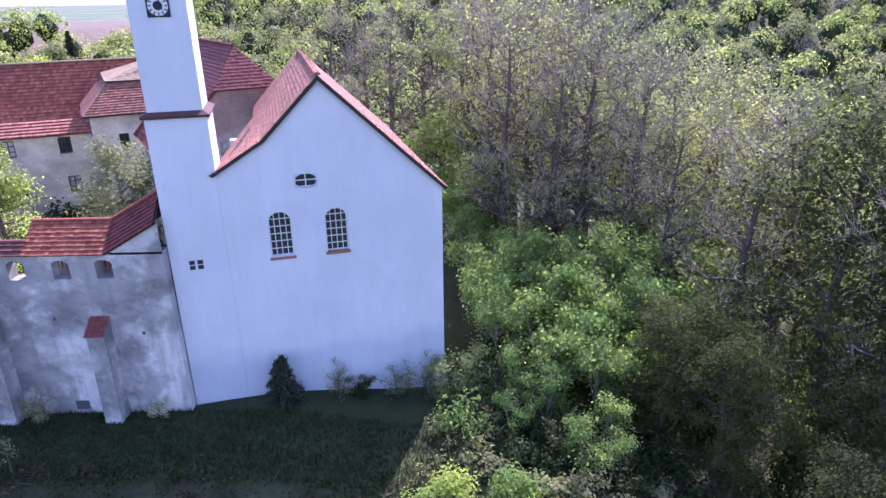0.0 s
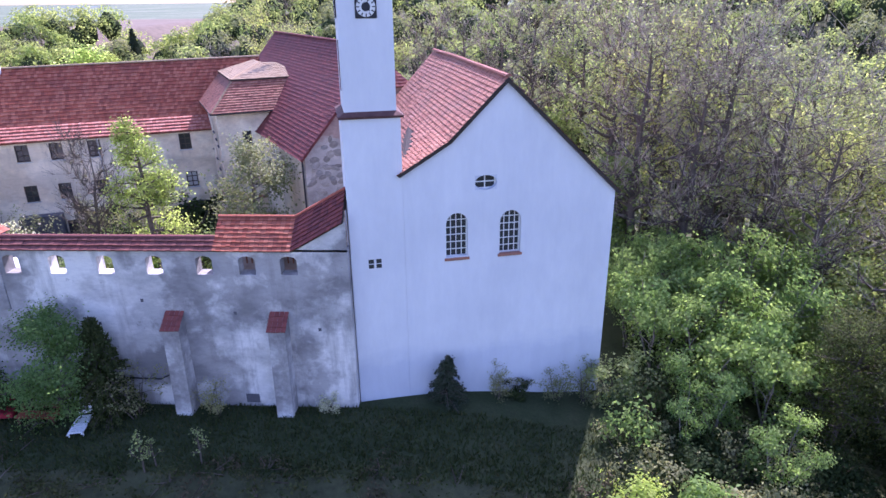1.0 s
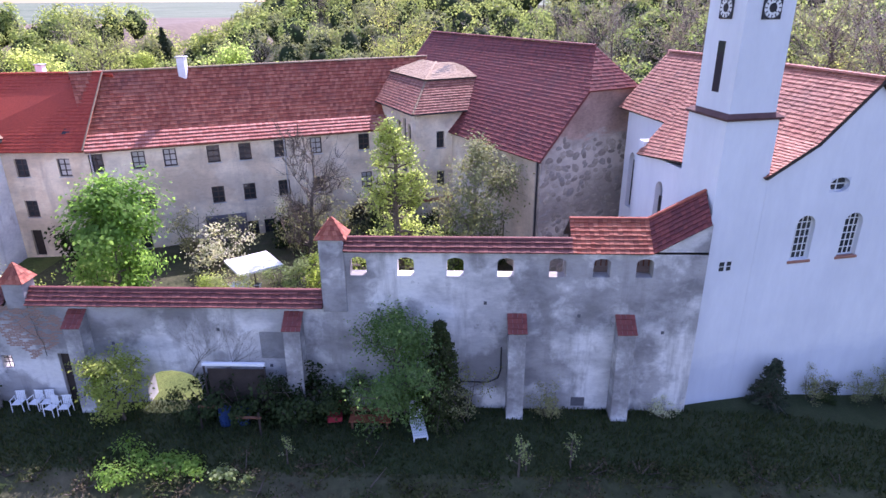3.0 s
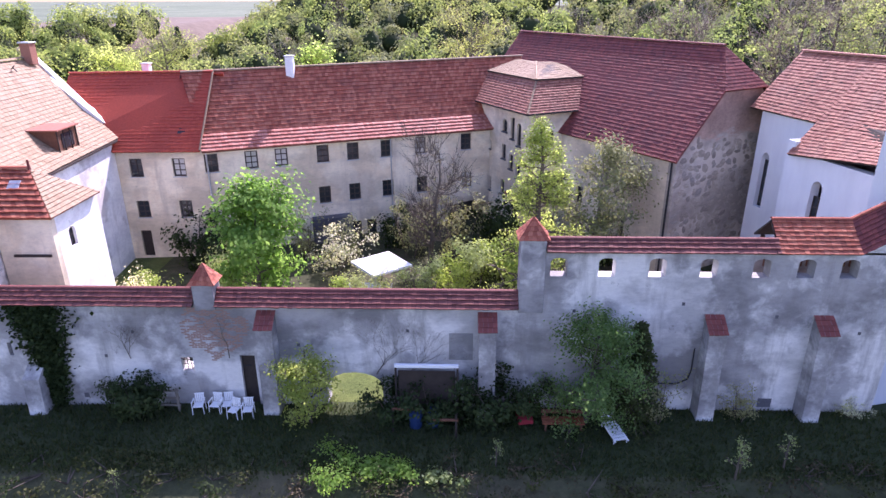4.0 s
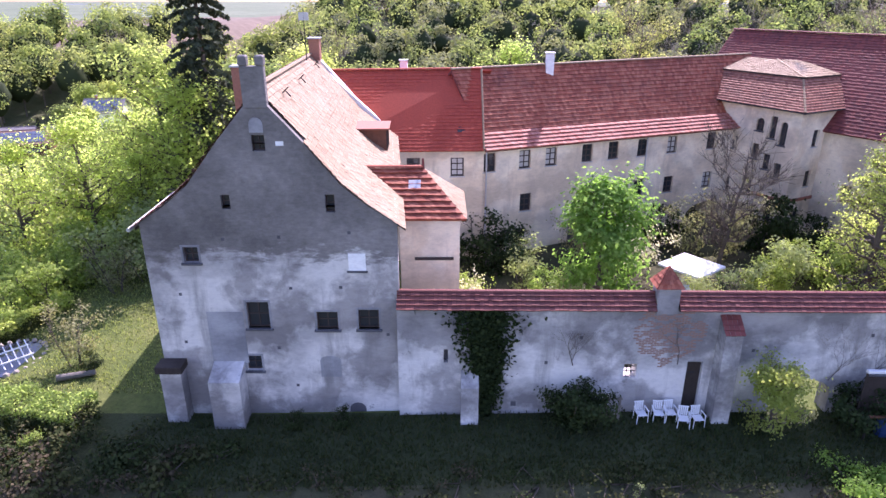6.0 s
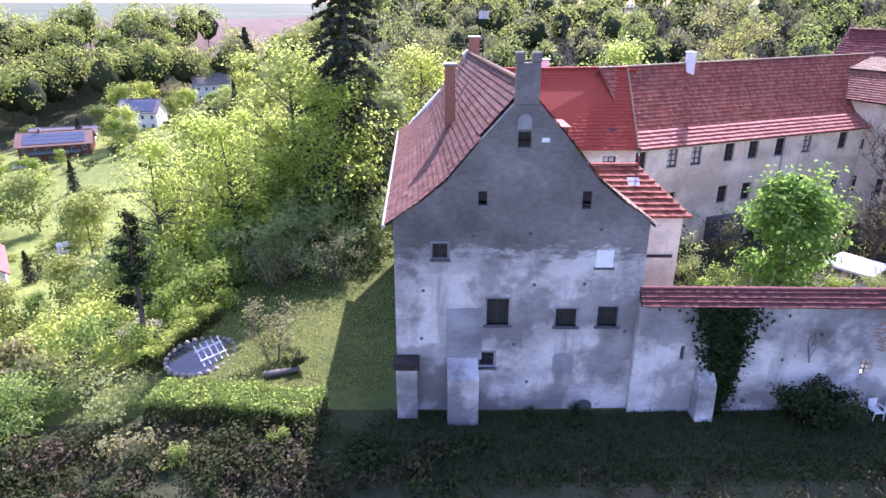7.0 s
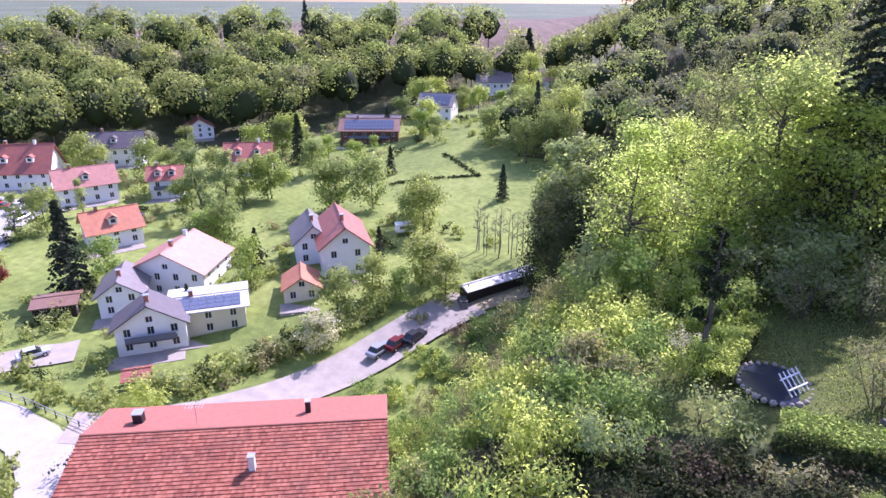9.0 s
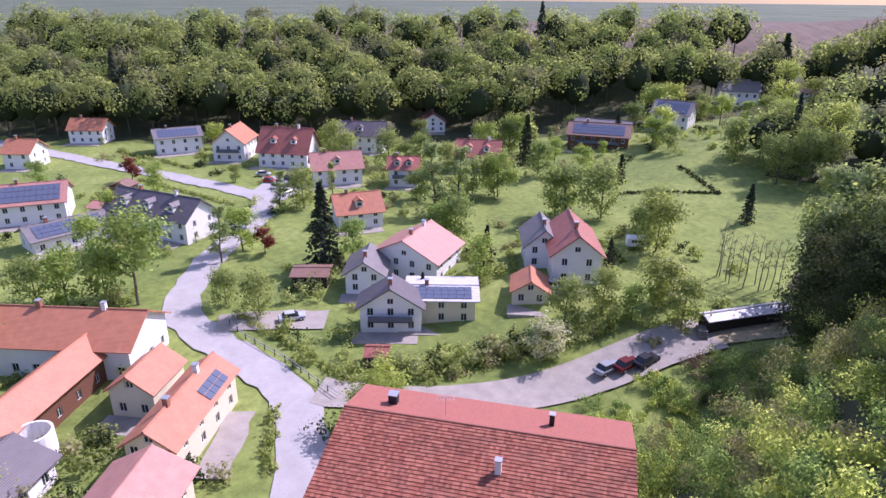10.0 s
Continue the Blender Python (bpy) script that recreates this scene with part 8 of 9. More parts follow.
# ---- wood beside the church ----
beech = tree("beech_tree", "large tree at the wood's edge, leaf colour darkened for shade", 81, 19.0, 5.6, "round", M_BEECH, leaves=15000, size=0.24, bare_to=0.14, count=54, puff=0.5)
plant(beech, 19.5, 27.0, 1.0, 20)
sapling = tree("sapling", "leafy young tree with several stems in cool green leaf", 85, 7.0, 2.1, "tall", M_LEAF_F, bark=M_PALEBARK, leaves=4000, size=0.2, bare_to=0.1, count=30, puff=0.6, stems=3)
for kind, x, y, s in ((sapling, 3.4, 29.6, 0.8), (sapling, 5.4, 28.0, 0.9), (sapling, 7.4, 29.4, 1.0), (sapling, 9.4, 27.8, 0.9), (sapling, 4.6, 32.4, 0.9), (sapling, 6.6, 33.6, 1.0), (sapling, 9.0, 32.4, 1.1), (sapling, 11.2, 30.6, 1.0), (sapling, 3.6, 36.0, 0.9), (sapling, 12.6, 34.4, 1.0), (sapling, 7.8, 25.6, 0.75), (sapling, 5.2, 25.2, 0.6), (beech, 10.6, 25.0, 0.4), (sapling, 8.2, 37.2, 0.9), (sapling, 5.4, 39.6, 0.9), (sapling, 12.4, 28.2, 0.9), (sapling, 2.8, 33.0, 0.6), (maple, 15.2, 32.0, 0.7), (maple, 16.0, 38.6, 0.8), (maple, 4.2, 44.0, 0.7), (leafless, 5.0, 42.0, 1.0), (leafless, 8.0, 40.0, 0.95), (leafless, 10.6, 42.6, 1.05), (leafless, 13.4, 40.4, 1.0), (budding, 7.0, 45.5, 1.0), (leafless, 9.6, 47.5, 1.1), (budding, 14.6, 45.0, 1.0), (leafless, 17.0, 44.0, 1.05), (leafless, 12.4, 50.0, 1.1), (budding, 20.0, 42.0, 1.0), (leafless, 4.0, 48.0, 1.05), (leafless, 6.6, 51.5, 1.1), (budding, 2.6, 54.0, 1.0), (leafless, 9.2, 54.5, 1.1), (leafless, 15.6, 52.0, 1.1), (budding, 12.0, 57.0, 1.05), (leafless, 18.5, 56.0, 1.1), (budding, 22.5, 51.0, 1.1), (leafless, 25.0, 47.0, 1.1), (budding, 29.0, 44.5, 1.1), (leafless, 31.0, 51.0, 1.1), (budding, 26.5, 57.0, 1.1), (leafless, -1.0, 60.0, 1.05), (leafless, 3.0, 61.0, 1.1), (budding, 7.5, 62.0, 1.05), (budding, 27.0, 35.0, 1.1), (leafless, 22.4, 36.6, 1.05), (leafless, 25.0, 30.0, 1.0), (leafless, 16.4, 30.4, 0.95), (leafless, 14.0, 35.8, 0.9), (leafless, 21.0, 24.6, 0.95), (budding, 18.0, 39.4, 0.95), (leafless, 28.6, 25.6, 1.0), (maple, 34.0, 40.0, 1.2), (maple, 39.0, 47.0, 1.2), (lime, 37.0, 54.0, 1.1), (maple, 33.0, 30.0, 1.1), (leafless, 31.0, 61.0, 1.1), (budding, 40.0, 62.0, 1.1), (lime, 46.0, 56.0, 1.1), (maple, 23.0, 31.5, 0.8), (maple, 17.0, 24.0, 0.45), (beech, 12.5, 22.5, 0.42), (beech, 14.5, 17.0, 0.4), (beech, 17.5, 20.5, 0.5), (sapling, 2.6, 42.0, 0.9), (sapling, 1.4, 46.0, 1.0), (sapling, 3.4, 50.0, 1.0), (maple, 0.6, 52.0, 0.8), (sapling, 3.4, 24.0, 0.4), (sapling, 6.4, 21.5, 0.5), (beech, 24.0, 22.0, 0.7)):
    plant(kind, x, y, s, rnd.uniform(0, 360))
low = [(rng.uniform(1.2, 26), rng.uniform(20, 46), rng.uniform(1.2, 2.8), rng.uniform(1.2, 2.2), int(rng.choice(4, p=(0.5, 0.12, 0.14, 0.24)))) for _ in range(120)]
# Front right switched to dark leaves, where the wood lies in shade.
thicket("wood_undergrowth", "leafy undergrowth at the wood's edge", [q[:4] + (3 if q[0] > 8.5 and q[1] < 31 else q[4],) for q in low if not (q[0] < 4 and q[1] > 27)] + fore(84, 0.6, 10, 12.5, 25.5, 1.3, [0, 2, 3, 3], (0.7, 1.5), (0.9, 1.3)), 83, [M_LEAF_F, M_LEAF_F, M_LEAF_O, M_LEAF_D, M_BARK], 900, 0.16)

# ---- village gardens ----
pine = spruce("garden_spruce", "dark spruce between village houses", 91, 15.0, 3.6, 3200, 0.55)
for x, y, s in ((-176.5, 65.7, 1.15), (-189, 154.5, 0.95), (-120.3, 133.3, 0.55), (-150.7, 81.9, 0.5), (-132, 93, 0.4), (-205, 64, 0.4), (-150, 275, 1.6), (-176, 188, 0.6), (-152, 66, 0.35)):
    plant(pine, x, y, s, rnd.uniform(0, 360))
willow = tree("willow_tree", "round willow in bright yellow-green", 92, 11.0, 5.0, "round", M_LEAF_S, leaves=3200, size=0.56, bare_to=0.1, count=20, puff=0.7)
garden = tree("garden_tree", "round garden tree in green leaf", 93, 9.0, 4.2, "round", M_LEAF, leaves=2500, size=0.52, bare_to=0.02, count=17, puff=0.95)
fresh = tree("garden_tree", "garden tree in bright fresh leaf", 94, 8.0, 3.2, "round", M_LEAF_B, leaves=1900, size=0.48, bare_to=0.03, count=16, puff=0.95)
redtree = tree("plum_tree", "small tree with dark red leaves", 95, 5.0, 2.2, "round", M_LEAF_R, leaves=1800, size=0.32, bare_to=0.2, count=20)
blossom = tree("blossom_tree", "small tree in white blossom", 96, 5.0, 2.6, "round", M_BLOSSOM, leaves=2200, size=0.32, bare_to=0.15, count=22)
thin = tree("thin_tree", "thin bare tree by the water", 97, 10.0, 1.4, "tall", M_LEAF_O, bark=M_PALEBARK, leaves=160, size=0.2, bare_to=0.35, count=12, trunk=0.011)
for kind, x, y, s in ((willow, -187.7, 35.3, 1.2), (fresh, -195.4, 60.4, 1.0), (redtree, -190.6, 62.3, 1.0), (fresh, -245.5, 68.7, 0.9), (poplar, -181.5, 104, 1.15), (poplar, -177.5, 107, 1.0), (garden, -152.8, 114.6, 1.25), (garden, -146.0, 118.0, 1.1), (garden, -158.0, 119.0, 1.0), (redtree, -137.3, 125.1, 0.9), (blossom, -127.1, 63.2, 1.1), (garden, -176.9, 44.8, 0.6), (garden, -169.0, 46.0, 0.7), (poplar, -193.0, 54.0, 0.75), (garden, -208.0, 86.0, 0.9), (poplar, -209.5, 80.0, 0.7), (redtree, -262, 70, 1.2), (garden, -240, 88, 0.5), (blossom, -250, 158, 1.1), (blossom, -210, 161, 1.0), (garden, -120.0, 84.0, 0.8), (blossom, -118.5, 88.0, 1.0), (garden, -114.5, 80.5, 0.7), (fresh, -172, 170, 0.5), (lime, -139, 232, 0.95), (garden, -133, 254, 1.0), (lime, -126, 180, 0.8), (garden, -131, 196, 0.9), (garden, -120, 190, 1.0), (garden, -139, 215, 0.9), (garden, -129, 72, 0.75), (garden, -125.5, 77, 0.7), (fresh, -121, 78, 0.6), (maple, -121.5, 160.0, 0.9), (maple, -116.7, 161.5, 1.0), (garden, -125.0, 166.0, 0.9), (maple, -111.5, 163.0, 1.1), (maple, -118.5, 169.0, 1.1), (maple, -125.0, 176.0, 1.0), (lime, -113.0, 172.0, 0.9), (maple, -130.0, 184.0, 0.9), (garden, -134.5, 171.0, 1.0)):
    plant(kind, x, y, s, rnd.uniform(0, 360))
for i in range(12):
    plant(thin, -116.5 + 0.9 * i + rnd.uniform(-0.3, 0.3), 101.0 + rnd.uniform(-1.5, 1.5), rnd.uniform(0.8, 1.05), rnd.uniform(0, 360))
rng = np.random.default_rng(98)
HOUSES = [(-165, 209), (-160, 260), (-134, 274), (-183, 192), (-166, 200), (-176, 172), (-149, 58), (-146, 66), (-161, 76), (-162, 66), (-135, 75), (-131, 88), (-143, 90), (-184, 89), (-192, 145), (-217, 58), (-226, 40), (-248, 42), (-166, 209), (-173, 180), (-152, 27), (-156, 26), (-176, 22), (-168, 14), (-138, 12), (-242, 110), (-220, 108), (-234, 138), (-200, 122), (-266, 106), (-288, 98)]
ROADS = ((-133.8, 26.2), (-129, 20.5), (-138, 27), (-146, 34.5), (-158, 37), (-165, 37.5), (-172, 37.5), (-183, 37), (-191, 46), (-199, 57), (-204, 66), (-209, 74), (-222, 85), (-231, 84), (-240, 83), (-244, 94), (-179, 82), (-232, 97), (-251, 81), (-262, 79), (-134, 46), (-125, 56), (-118, 66), (-129, 51), (-141, 41), (-166, 47), (-160, 52), (-104, 32), (-115, 30), (-125, 25))
hedges = []
while len(hedges) < 420:
    h = HOUSES[rng.integers(0, len(HOUSES))]
    x, y = h[0] + rng.normal(0, 13), h[1] + rng.normal(0, 13)
    if min(math.hypot(x - a, y - b) for a, b in HOUSES) > 9.0 and x < -112 and min(math.hypot(x - a, y - b) for a, b in ROADS) > 5.0:
        hedges.append((x, y, rng.uniform(1.2, 3.8), rng.uniform(1.2, 2.6), int(rng.choice(4, p=(0.45, 0.25, 0.15, 0.15)))))
CLEAR = ((-178, 84), (-180, 77), (-172, 82), (-197, 103), (-200, 96), (-208, 104), (-222, 120), (-230, 98), (-186, 130), (-181, 136), (-193, 129), (-141, 58), (-145, 52), (-150, 47), (-136, 52), (-152, 62), (-132, 68), (-124, 72), (-118, 80))
planted = 0
while planted < 84:
    h = HOUSES[rng.integers(0, len(HOUSES))]
    x, y = h[0] + rng.normal(0, 15), h[1] + rng.normal(0, 15)
    if min(math.hypot(x - a, y - b) for a, b in HOUSES) > 10.5 and x < -118 and min(math.hypot(x - a, y - b) for a, b in ROADS) > 7.0 and min(math.hypot(x - a, y - b) for a, b in CLEAR) > 7.0:
        kind = (garden, fresh, garden, willow, pine, blossom, redtree, poplar)[int(rng.choice(8, p=(0.28, 0.21, 0.15, 0.1, 0.08, 0.1, 0.0, 0.08)))]
        plant(kind, x, y, rng.uniform(0.65, 1.1) * (0.6 if kind is pine or kind is poplar else 1), rng.uniform(0, 360))
        planted += 1
for i in range(46):
    k = i / 45
    hedges.append((-143 + 20 * k + rng.normal(0, 0.8), 45.5 + 29 * k + rng.normal(0, 0.8), rng.uniform(2.0, 4.6), rng.uniform(1.4, 2.4), int(rng.choice(4, p=(0.45, 0.35, 0.1, 0.1)))))
for a, b, h in (((-130.7, 147.2), (-151.7, 137.3), 0.7), ((-130.7, 147.2), (-146.1, 162.5), 0.7), ((-151, 90), (-140, 76), 1.2), ((-171, 43.5), (-143, 43), 1.4), ((-146.5, 32.0), (-137.2, 24.6), 1.6), ((-300, 84), (-262, 88), 1.2), ((-262, 72), (-222, 76), 1.0)):
    n = int(math.dist(a, b) / 1.1)
    for i in range(n):
        hedges.append((a[0] + (b[0] - a[0]) * i / n, a[1] + (b[1] - a[1]) * i / n, h, 0.8, 3 if h < 1 else 0))
thicket("village_hedges", "garden hedges and shrubs between the houses", hedges, 99, [M_LEAF, M_LEAF_Y, M_LEAF_O, M_LEAF_D, M_BARK], 190, 0.42)


# ---- garden furniture and small things ----
def garden_chair(m):
    c = thing("garden_chair", m, "white plastic garden chair on the grass", "chair", "garden chairs")
    part("seat", boxes((-0.22, 0.22, -0.22, 0.22, 0.40, 0.44), bevel=0.012), M_PLASTIC, c)
    for i in range(5):
        part("back_slat", boxes((-0.2 + 0.085 * i, -0.14 + 0.085 * i, 0.21, 0.235, 0.44, 0.86)), M_PLASTIC, c, m=Matrix.Rotation(radians(-8), 4, "X"))
    part("top_rail", boxes((-0.23, 0.23, 0.2, 0.245, 0.84, 0.9), bevel=0.01), M_PLASTIC, c, m=Matrix.Rotation(radians(-8), 4, "X"))
    for x in (-0.25, 0.25):
        part("armrest", boxes((x - 0.03, x + 0.03, -0.22, 0.27, 0.62, 0.65), bevel=0.01), M_PLASTIC, c)
        for y in (-0.2, 0.24):
            bm = bmesh.new()
            tube(bm, (x * 1.05, y, 0), (x * 0.95, y * 0.95, 0.63), 0.022, sides=6)
            part("leg", bm, M_PLASTIC, c)
    return c


first = garden_chair(pose(-43.45, 24.3, -0.02, 0, 0, 8))
for x, y, t in ((-42.65, 24.35, -4), (-42.1, 24.4, 5), (-41.65, 23.95, -10), (-41.0, 24.0, 6)):
    copy_thing(first, pose(x, y, -0.02, 0, 0, t))

parasol = thing("parasol", pose(-36.4, 38.4, 0, 0, 0, 38), "large square off-white parasol in the courtyard", "parasol")
bm = bmesh.new()
c = [(-1.5, -1.5, 1.75), (1.5, -1.5, 1.75), (1.5, 1.5, 1.75), (-1.5, 1.5, 1.75)]
for i in range(4):
    a, b = c[i], c[(i + 1) % 4]
    face(bm, [a, b, (0, 0, 2.25)])
    face(bm, [(a[0], a[1], 1.6), (b[0], b[1], 1.6), b, a])
part("canopy", bm, M_PLASTIC, parasol)
bm = bmesh.new()
tube(bm, (0, 0, 0), (0, 0, 2.2), 0.035)
part("pole", bm, M_DARKWOOD, parasol)
for p in c:
    bm = bmesh.new()
    tube(bm, (0, 0, 2.15), (p[0] * 0.97, p[1] * 0.97, 1.73), 0.012, sides=5)
    part("rib", bm, M_IRON, parasol)
part("base", boxes((-0.3, 0.3, -0.3, 0.3, -0.05, 0.08), bevel=0.02), M_DARKGREY, parasol)
tbl = thing("garden_table", pose(-36.9, 37.0, 0), "white garden table below the parasol", "table")
part("tabletop", boxes((-0.7, 0.7, -0.45, 0.45, 0.7, 0.74), bevel=0.01), M_PLASTIC, tbl)
for x in (-0.6, 0.6):
    for y in (-0.35, 0.35):
        part("leg", boxes((x - 0.03, x + 0.03, y - 0.03, y + 0.03, 0, 0.7)), M_PLASTIC, tbl)
for x, y, t in ((-38.0, 37.0, 90), (-35.9, 36.9, -90), (-36.9, 37.9, 0)):
    copy_thing(first, pose(x, y, 0, 0, 0, t))

pergola = thing("pergola", pose(-32.6, 24.0, -0.05), "rough timber shelter with a white top beam against the wall", "pergola")
part("top_beam", boxes((-1.45, 1.45, -0.08, 0.08, 2.86, 3.0), bevel=0.01), M_PLASTIC, pergola)
for x, y in ((-1.4, 0), (1.4, 0), (-1.5, -0.9), (1.35, -1.3)):
    bm = bmesh.new()
    tube(bm, (x, y, 0), (x, y, 2.86 if y == 0 else 1.25), 0.05)
    part("post", bm, M_DARKWOOD, pergola)
part("shelf_rail", boxes((-1.5, -0.4, -0.95, -0.85, 1.2, 1.28)), M_BROWNWOOD, pergola)
part("low_rail", boxes((0.2, 1.45, -1.35, -1.25, 0.95, 1.02)), M_BROWNWOOD, pergola)
# Dark sheet added for the shade at the back of the shelter.
part("back_board", boxes((-1.3, 1.3, 0.1, 0.13, 0.2, 2.6)), M_DARKWOOD, pergola)

fence = thing("wooden_fence", pose(-45.2, 24.4, -0.05), "short grey wooden rail fence by the wall", "fence")
for x in (-0.75, 0.75):
    part("post", boxes((x - 0.05, x + 0.05, -0.05, 0.05, 0, 1.25)), M_PALEBARK, fence)
for z in (0.35, 0.75, 1.15):
    part("rail", boxes((-0.85, 0.85, -0.03, 0.03, z - 0.045, z + 0.045)), M_PALEBARK, fence)

door = thing("garden_door", pose(-41.08, 25.2, -0.3), "dark wooden garden door in the wall", "door")
part("leaf", boxes((-0.35, 0.35, 0, 0.06, 0, 3.0)), M_DARKWOOD, door)
for z in (0.5, 2.3):
    part("hinge", boxes((-0.33, 0.1, -0.015, 0.0, z, z + 0.07)), M_IRON, door)
for k in range(1, 3):
    part("window_bar", boxes((-44.26 + 0.19 * k - 0.015, -44.26 + 0.19 * k + 0.015, 0.2, 0.23, 1.83, 2.56)), M_IRON, garden_wall)
    part("window_bar", boxes((-44.26, -43.69, 0.204, 0.226, 1.83 + 0.243 * k - 0.015, 1.83 + 0.243 * k + 0.015)), M_IRON, garden_wall)

bench = thing("bench", pose(-26.4, 23.5, -0.05), "long low brown wooden bench with orange seat boards", "bench")
M_ORANGE = plain("orange_boards", (0.30, 0.10, 0.05), 0.8, spread=0.2)
for y in (-0.2, 0.0, 0.2):
    part("seat_board", boxes((-0.95, 0.95, y - 0.085, y + 0.085, 0.42, 0.46)), M_ORANGE, bench)
part("back_board", boxes((-0.95, 0.95, 0.3, 0.34, 0.62, 0.82)), M_BROWNWOOD, bench)
for x in (-0.8, 0.8):
    for y in (-0.22, 0.28):
        part("leg", boxes((x - 0.04, x + 0.04, y - 0.04, y + 0.04, 0, 0.42 if y < 0 else 0.82)), M_BROWNWOOD, bench)
redchair = thing("armchair", pose(-28.1, 23.8, -0.05, 0, 0, 10), "red upholstered garden armchair", "chair")
M_REDCLOTH = plain("red_cloth", (0.30, 0.03, 0.04), 0.9)
part("seat", boxes((-0.35, 0.35, -0.3, 0.3, 0.15, 0.45), bevel=0.05), M_REDCLOTH, redchair)
part("backrest", boxes((-0.35, 0.35, 0.25, 0.42, 0.3, 0.95), bevel=0.05), M_REDCLOTH, redchair)
for x in (-0.28, 0.28):
    for y in (-0.22, 0.3):
        part("leg", boxes((x - 0.03, x + 0.03, y - 0.03, y + 0.03, 0, 0.16)), M_DARKWOOD, redchair)
lounger = thing("sun_lounger", pose(-24.2, 23.3, -0.05, 0, 0, 12), "white plastic sun lounger on the grass", "lounger")
for i in range(7):
    part("slat", boxes((-0.3, 0.3, -0.95 + 0.2 * i, -0.8 + 0.2 * i, 0.3, 0.33)), M_PLASTIC, lounger)
for i in range(4):
    part("back_slat", boxes((-0.3, 0.3, 0.0, 0.15, 0, 0.03)), M_PLASTIC, lounger, m=pose(0, 0.5 + 0.12 * i, 0.36 + 0.16 * i, 55))
for x in (-0.3, 0.3):
    part("side_rail", boxes((x - 0.025, x + 0.025, -1.0, 0.55, 0.24, 0.3)), M_PLASTIC, lounger)
    for y in (-0.85, 0.4):
        part("leg", boxes((x - 0.025, x + 0.025, y - 0.025, y + 0.025, 0, 0.25)), M_PLASTIC, lounger)

pond = thing("pond", pose(-76.8, 30.4, ground(-76.8, 30.4) + 0.14), "dark covered garden pond with pale stone rim", "pond")
bm = bmesh.new()
bmesh.ops.create_circle(bm, cap_ends=True, segments=24, radius=1.0, matrix=Matrix.Diagonal((1.75, 2.0, 1, 1)))
part("water", bm, M_POND, pond)
rim_rng = random.Random(3)
for i in range(26):
    a = 2 * math.pi * i / 26
    bm = bmesh.new()
    bmesh.ops.create_icosphere(bm, subdivisions=1, radius=0.11 + rim_rng.uniform(0, 0.1))
    part("rim_stone", bm, M_STONE, pond, m=pose(1.8 * math.cos(a), 2.05 * math.sin(a), 0.02, rim_rng.uniform(0, 90), rim_rng.uniform(0, 90), 0))
rack = thing("white_rack", pose(-75.8, 29.8, ground(-75.8, 29.8) + 0.12, 0, 0, 50), "white slatted wooden rack leaning by the pond", "rack")
part("rail", boxes((-0.8, 0.8, -0.03, 0.03, 0.25, 0.32)), M_PLASTIC, rack)
part("rail", boxes((-0.8, 0.8, 0.5, 0.56, 0.6, 0.67)), M_PLASTIC, rack)
for i in range(5):
    bm = bmesh.new()
    tube(bm, (-0.7 + 0.35 * i, -0.2, 0.0), (-0.7 + 0.35 * i, 0.75, 0.9), 0.035, sides=5)
    part("slat", bm, M_PLASTIC, rack)
log = thing("log", pose(-71.6, 28.1, ground(-71.6, 28.1), 0, 0, 15), "weathered log lying on the lawn", "log")
bm = bmesh.new()
tube(bm, (-0.9, 0, 0.17), (0.9, 0.1, 0.2), 0.19, 0.15, 10)
part("trunk", bm, M_PALEBARK, log)
aerial = thing("roof_aerial", mill.matrix_basis @ pose(9.2, 1.2, -0.3), "thin metal television aerial on the red roof", "aerial")
bm = bmesh.new()
tube(bm, (0, 0, 0), (0, 0, 2.0), 0.03, sides=6)
part("pole", bm, M_ZINC, aerial)
for i in range(6):
    bm = bmesh.new()
    tube(bm, (-0.7 + 0.28 * i, -0.45, 1.9), (-0.7 + 0.28 * i, 0.45, 1.9), 0.015, sides=4)
    part("rod", bm, M_ZINC, aerial)
part("boom", boxes((-0.8, 0.8, -0.015, 0.015, 1.88, 1.92)), M_ZINC, aerial)

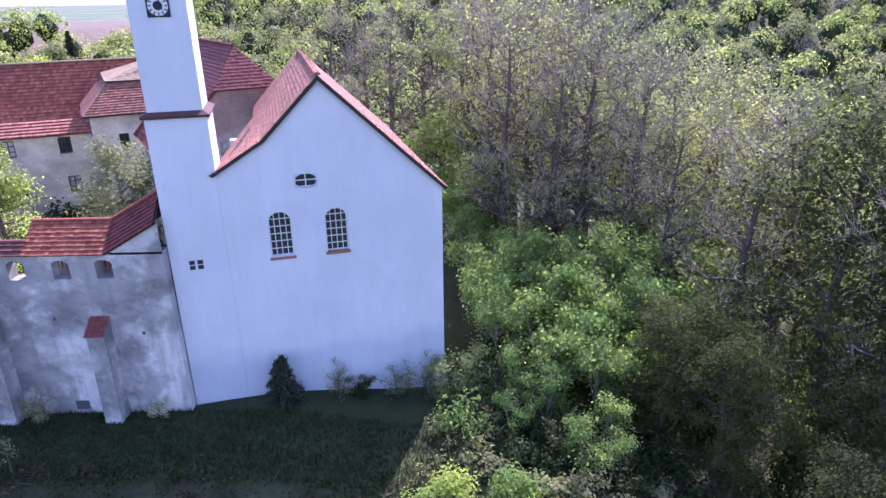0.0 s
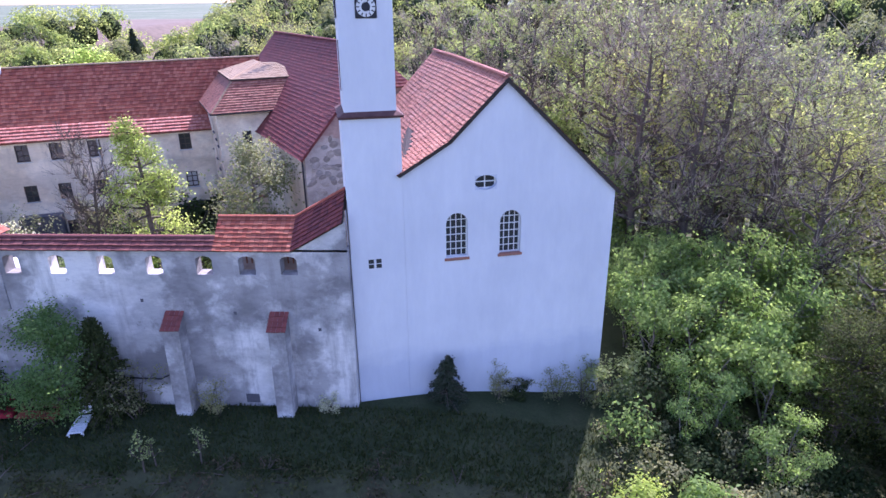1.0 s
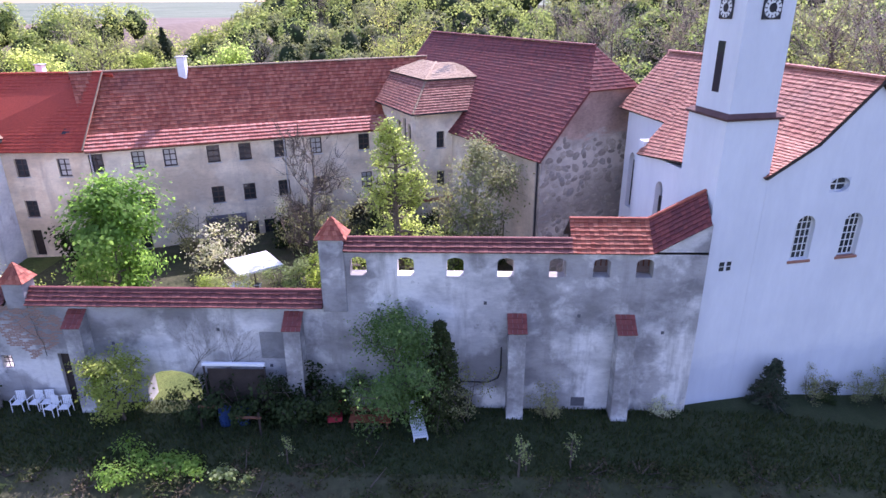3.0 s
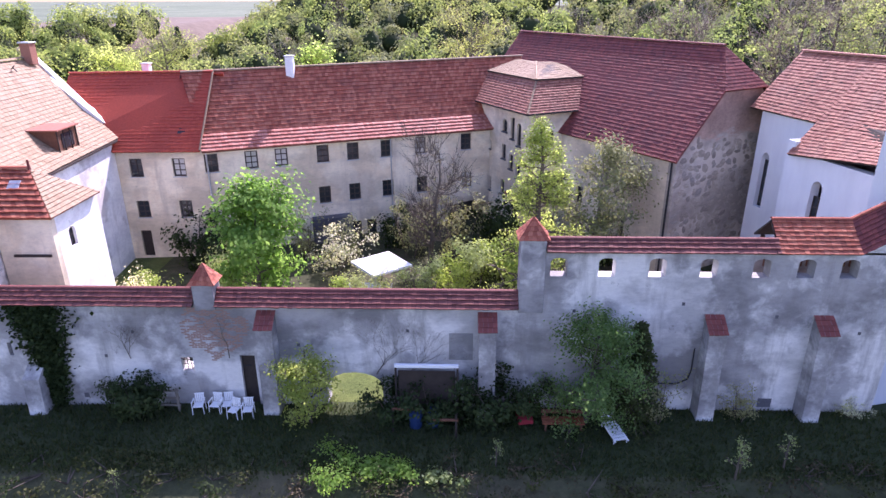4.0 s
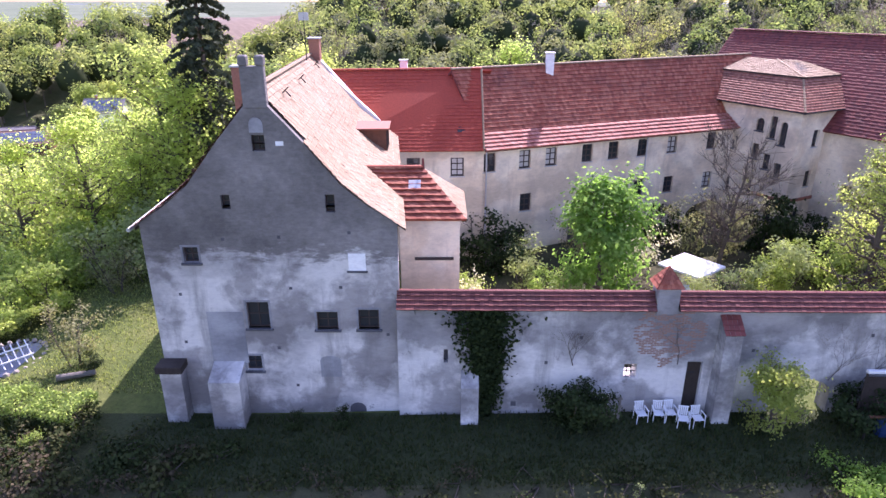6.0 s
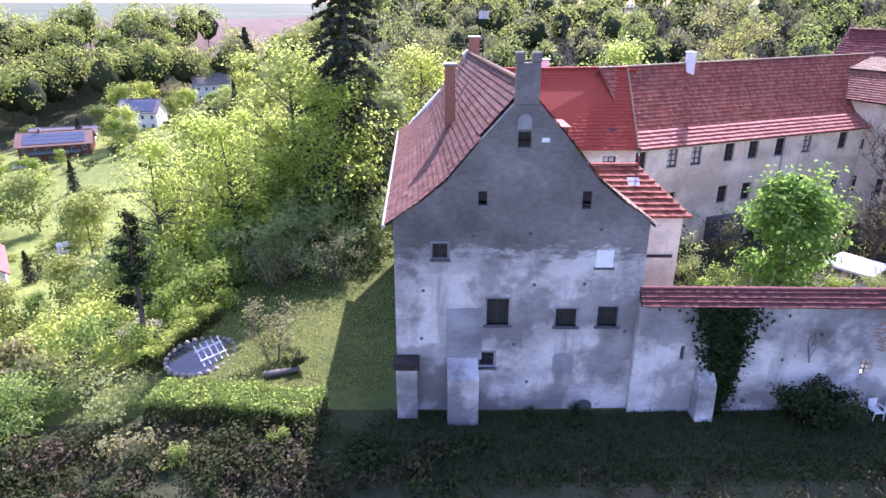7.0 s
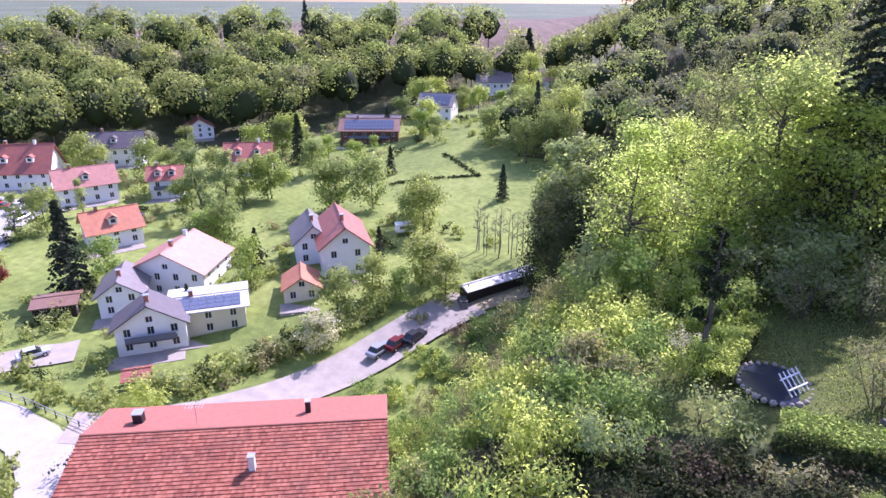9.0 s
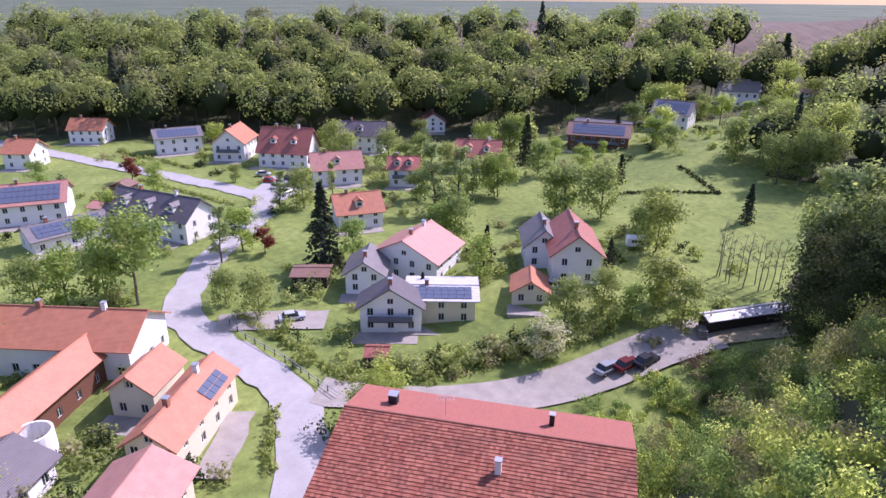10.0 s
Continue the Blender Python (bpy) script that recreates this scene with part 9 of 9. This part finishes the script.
# ---- rubble stones in the gable of the east wing ----
rs = random.Random(11)
stones = []
for k in range(6):
    bm = bmesh.new()
    n = 7
    ring = [(0.5 * (0.75 + 0.35 * rs.random()) * math.cos(2 * math.pi * i / n), 0.5 * (0.75 + 0.35 * rs.random()) * math.sin(2 * math.pi * i / n)) for i in range(n)]
    lo = [bm.verts.new((u, 0.0, v)) for u, v in ring]
    hi = [bm.verts.new((u * 0.78, -1.0, v * 0.78)) for u, v in ring]
    bm.faces.new(hi)
    for i in range(n):
        bm.faces.new((lo[i], lo[(i + 1) % n], hi[(i + 1) % n], hi[i]))
    bmesh.ops.recalc_face_normals(bm, faces=bm.faces[:])
    stones.append(mesh_from("stone", bm, M_STONES))
count = 0
gable = [o for o in barn.children if o.name.startswith("gable_wall")][0]
zz = 0.3
while zz < 10.4 and count < 300:
    lim = 0.3 + max(0, (zz - 8.0)) / 1.19
    x = lim + rs.uniform(0, 0.3)
    while x < 11.0 - lim and count < 300:
        w, h = rs.uniform(0.3, 0.95), rs.uniform(0.28, 0.62)
        if rs.random() < 0.8:
            part("stone", rs.choice(stones), None, gable, m=Matrix.Translation((x, 0.0, zz + rs.uniform(-0.2, 0.2))) @ Matrix.Rotation(rs.uniform(-0.6, 0.6), 4, "Y") @ Matrix.Diagonal((w, rs.uniform(0.02, 0.06), h, 1)))
            count += 1
        x += w * 0.9 + rs.uniform(0, 0.12)
    zz += 0.42

# cut wood stacked at the edge of the parking strip
pile = thing("log_pile", pose(-110.6, 78.6, ground(-110.6, 78.6) + 0.15, 0, 0, 120), "stack of grey split logs beside the gravel", "log pile")
for row in range(4):
    for k in range(9 - row):
        bm = bmesh.new()
        tube(bm, (0.34 * k + 0.17 * row, -0.6, 0.17 + 0.29 * row), (0.34 * k + 0.17 * row, 0.6, 0.17 + 0.29 * row), 0.165, 0.155, 7)
        part("log", bm, M_PALEBARK, pile)

# blue rain barrels under the shelter
M_BARREL = plain("blue_plastic", (0.02, 0.045, 0.13), 0.5, spread=0.1)
for x, y in ((-33.1, 23.5), (-32.3, 23.6)):
    barrel = thing("rain_barrel", pose(x, y, -0.05), "dark blue plastic rain barrel below the shelter", "barrel", "rain barrels")
    bm = bmesh.new()
    tube(bm, (0, 0, 0), (0, 0, 0.85), 0.29, 0.29, 14)
    part("drum", bm, M_BARREL, barrel)
    for z in (0.25, 0.58):
        bm = bmesh.new()
        tube(bm, (0, 0, z), (0, 0, z + 0.05), 0.31, 0.31, 14)
        part("hoop", bm, M_BARREL, barrel)
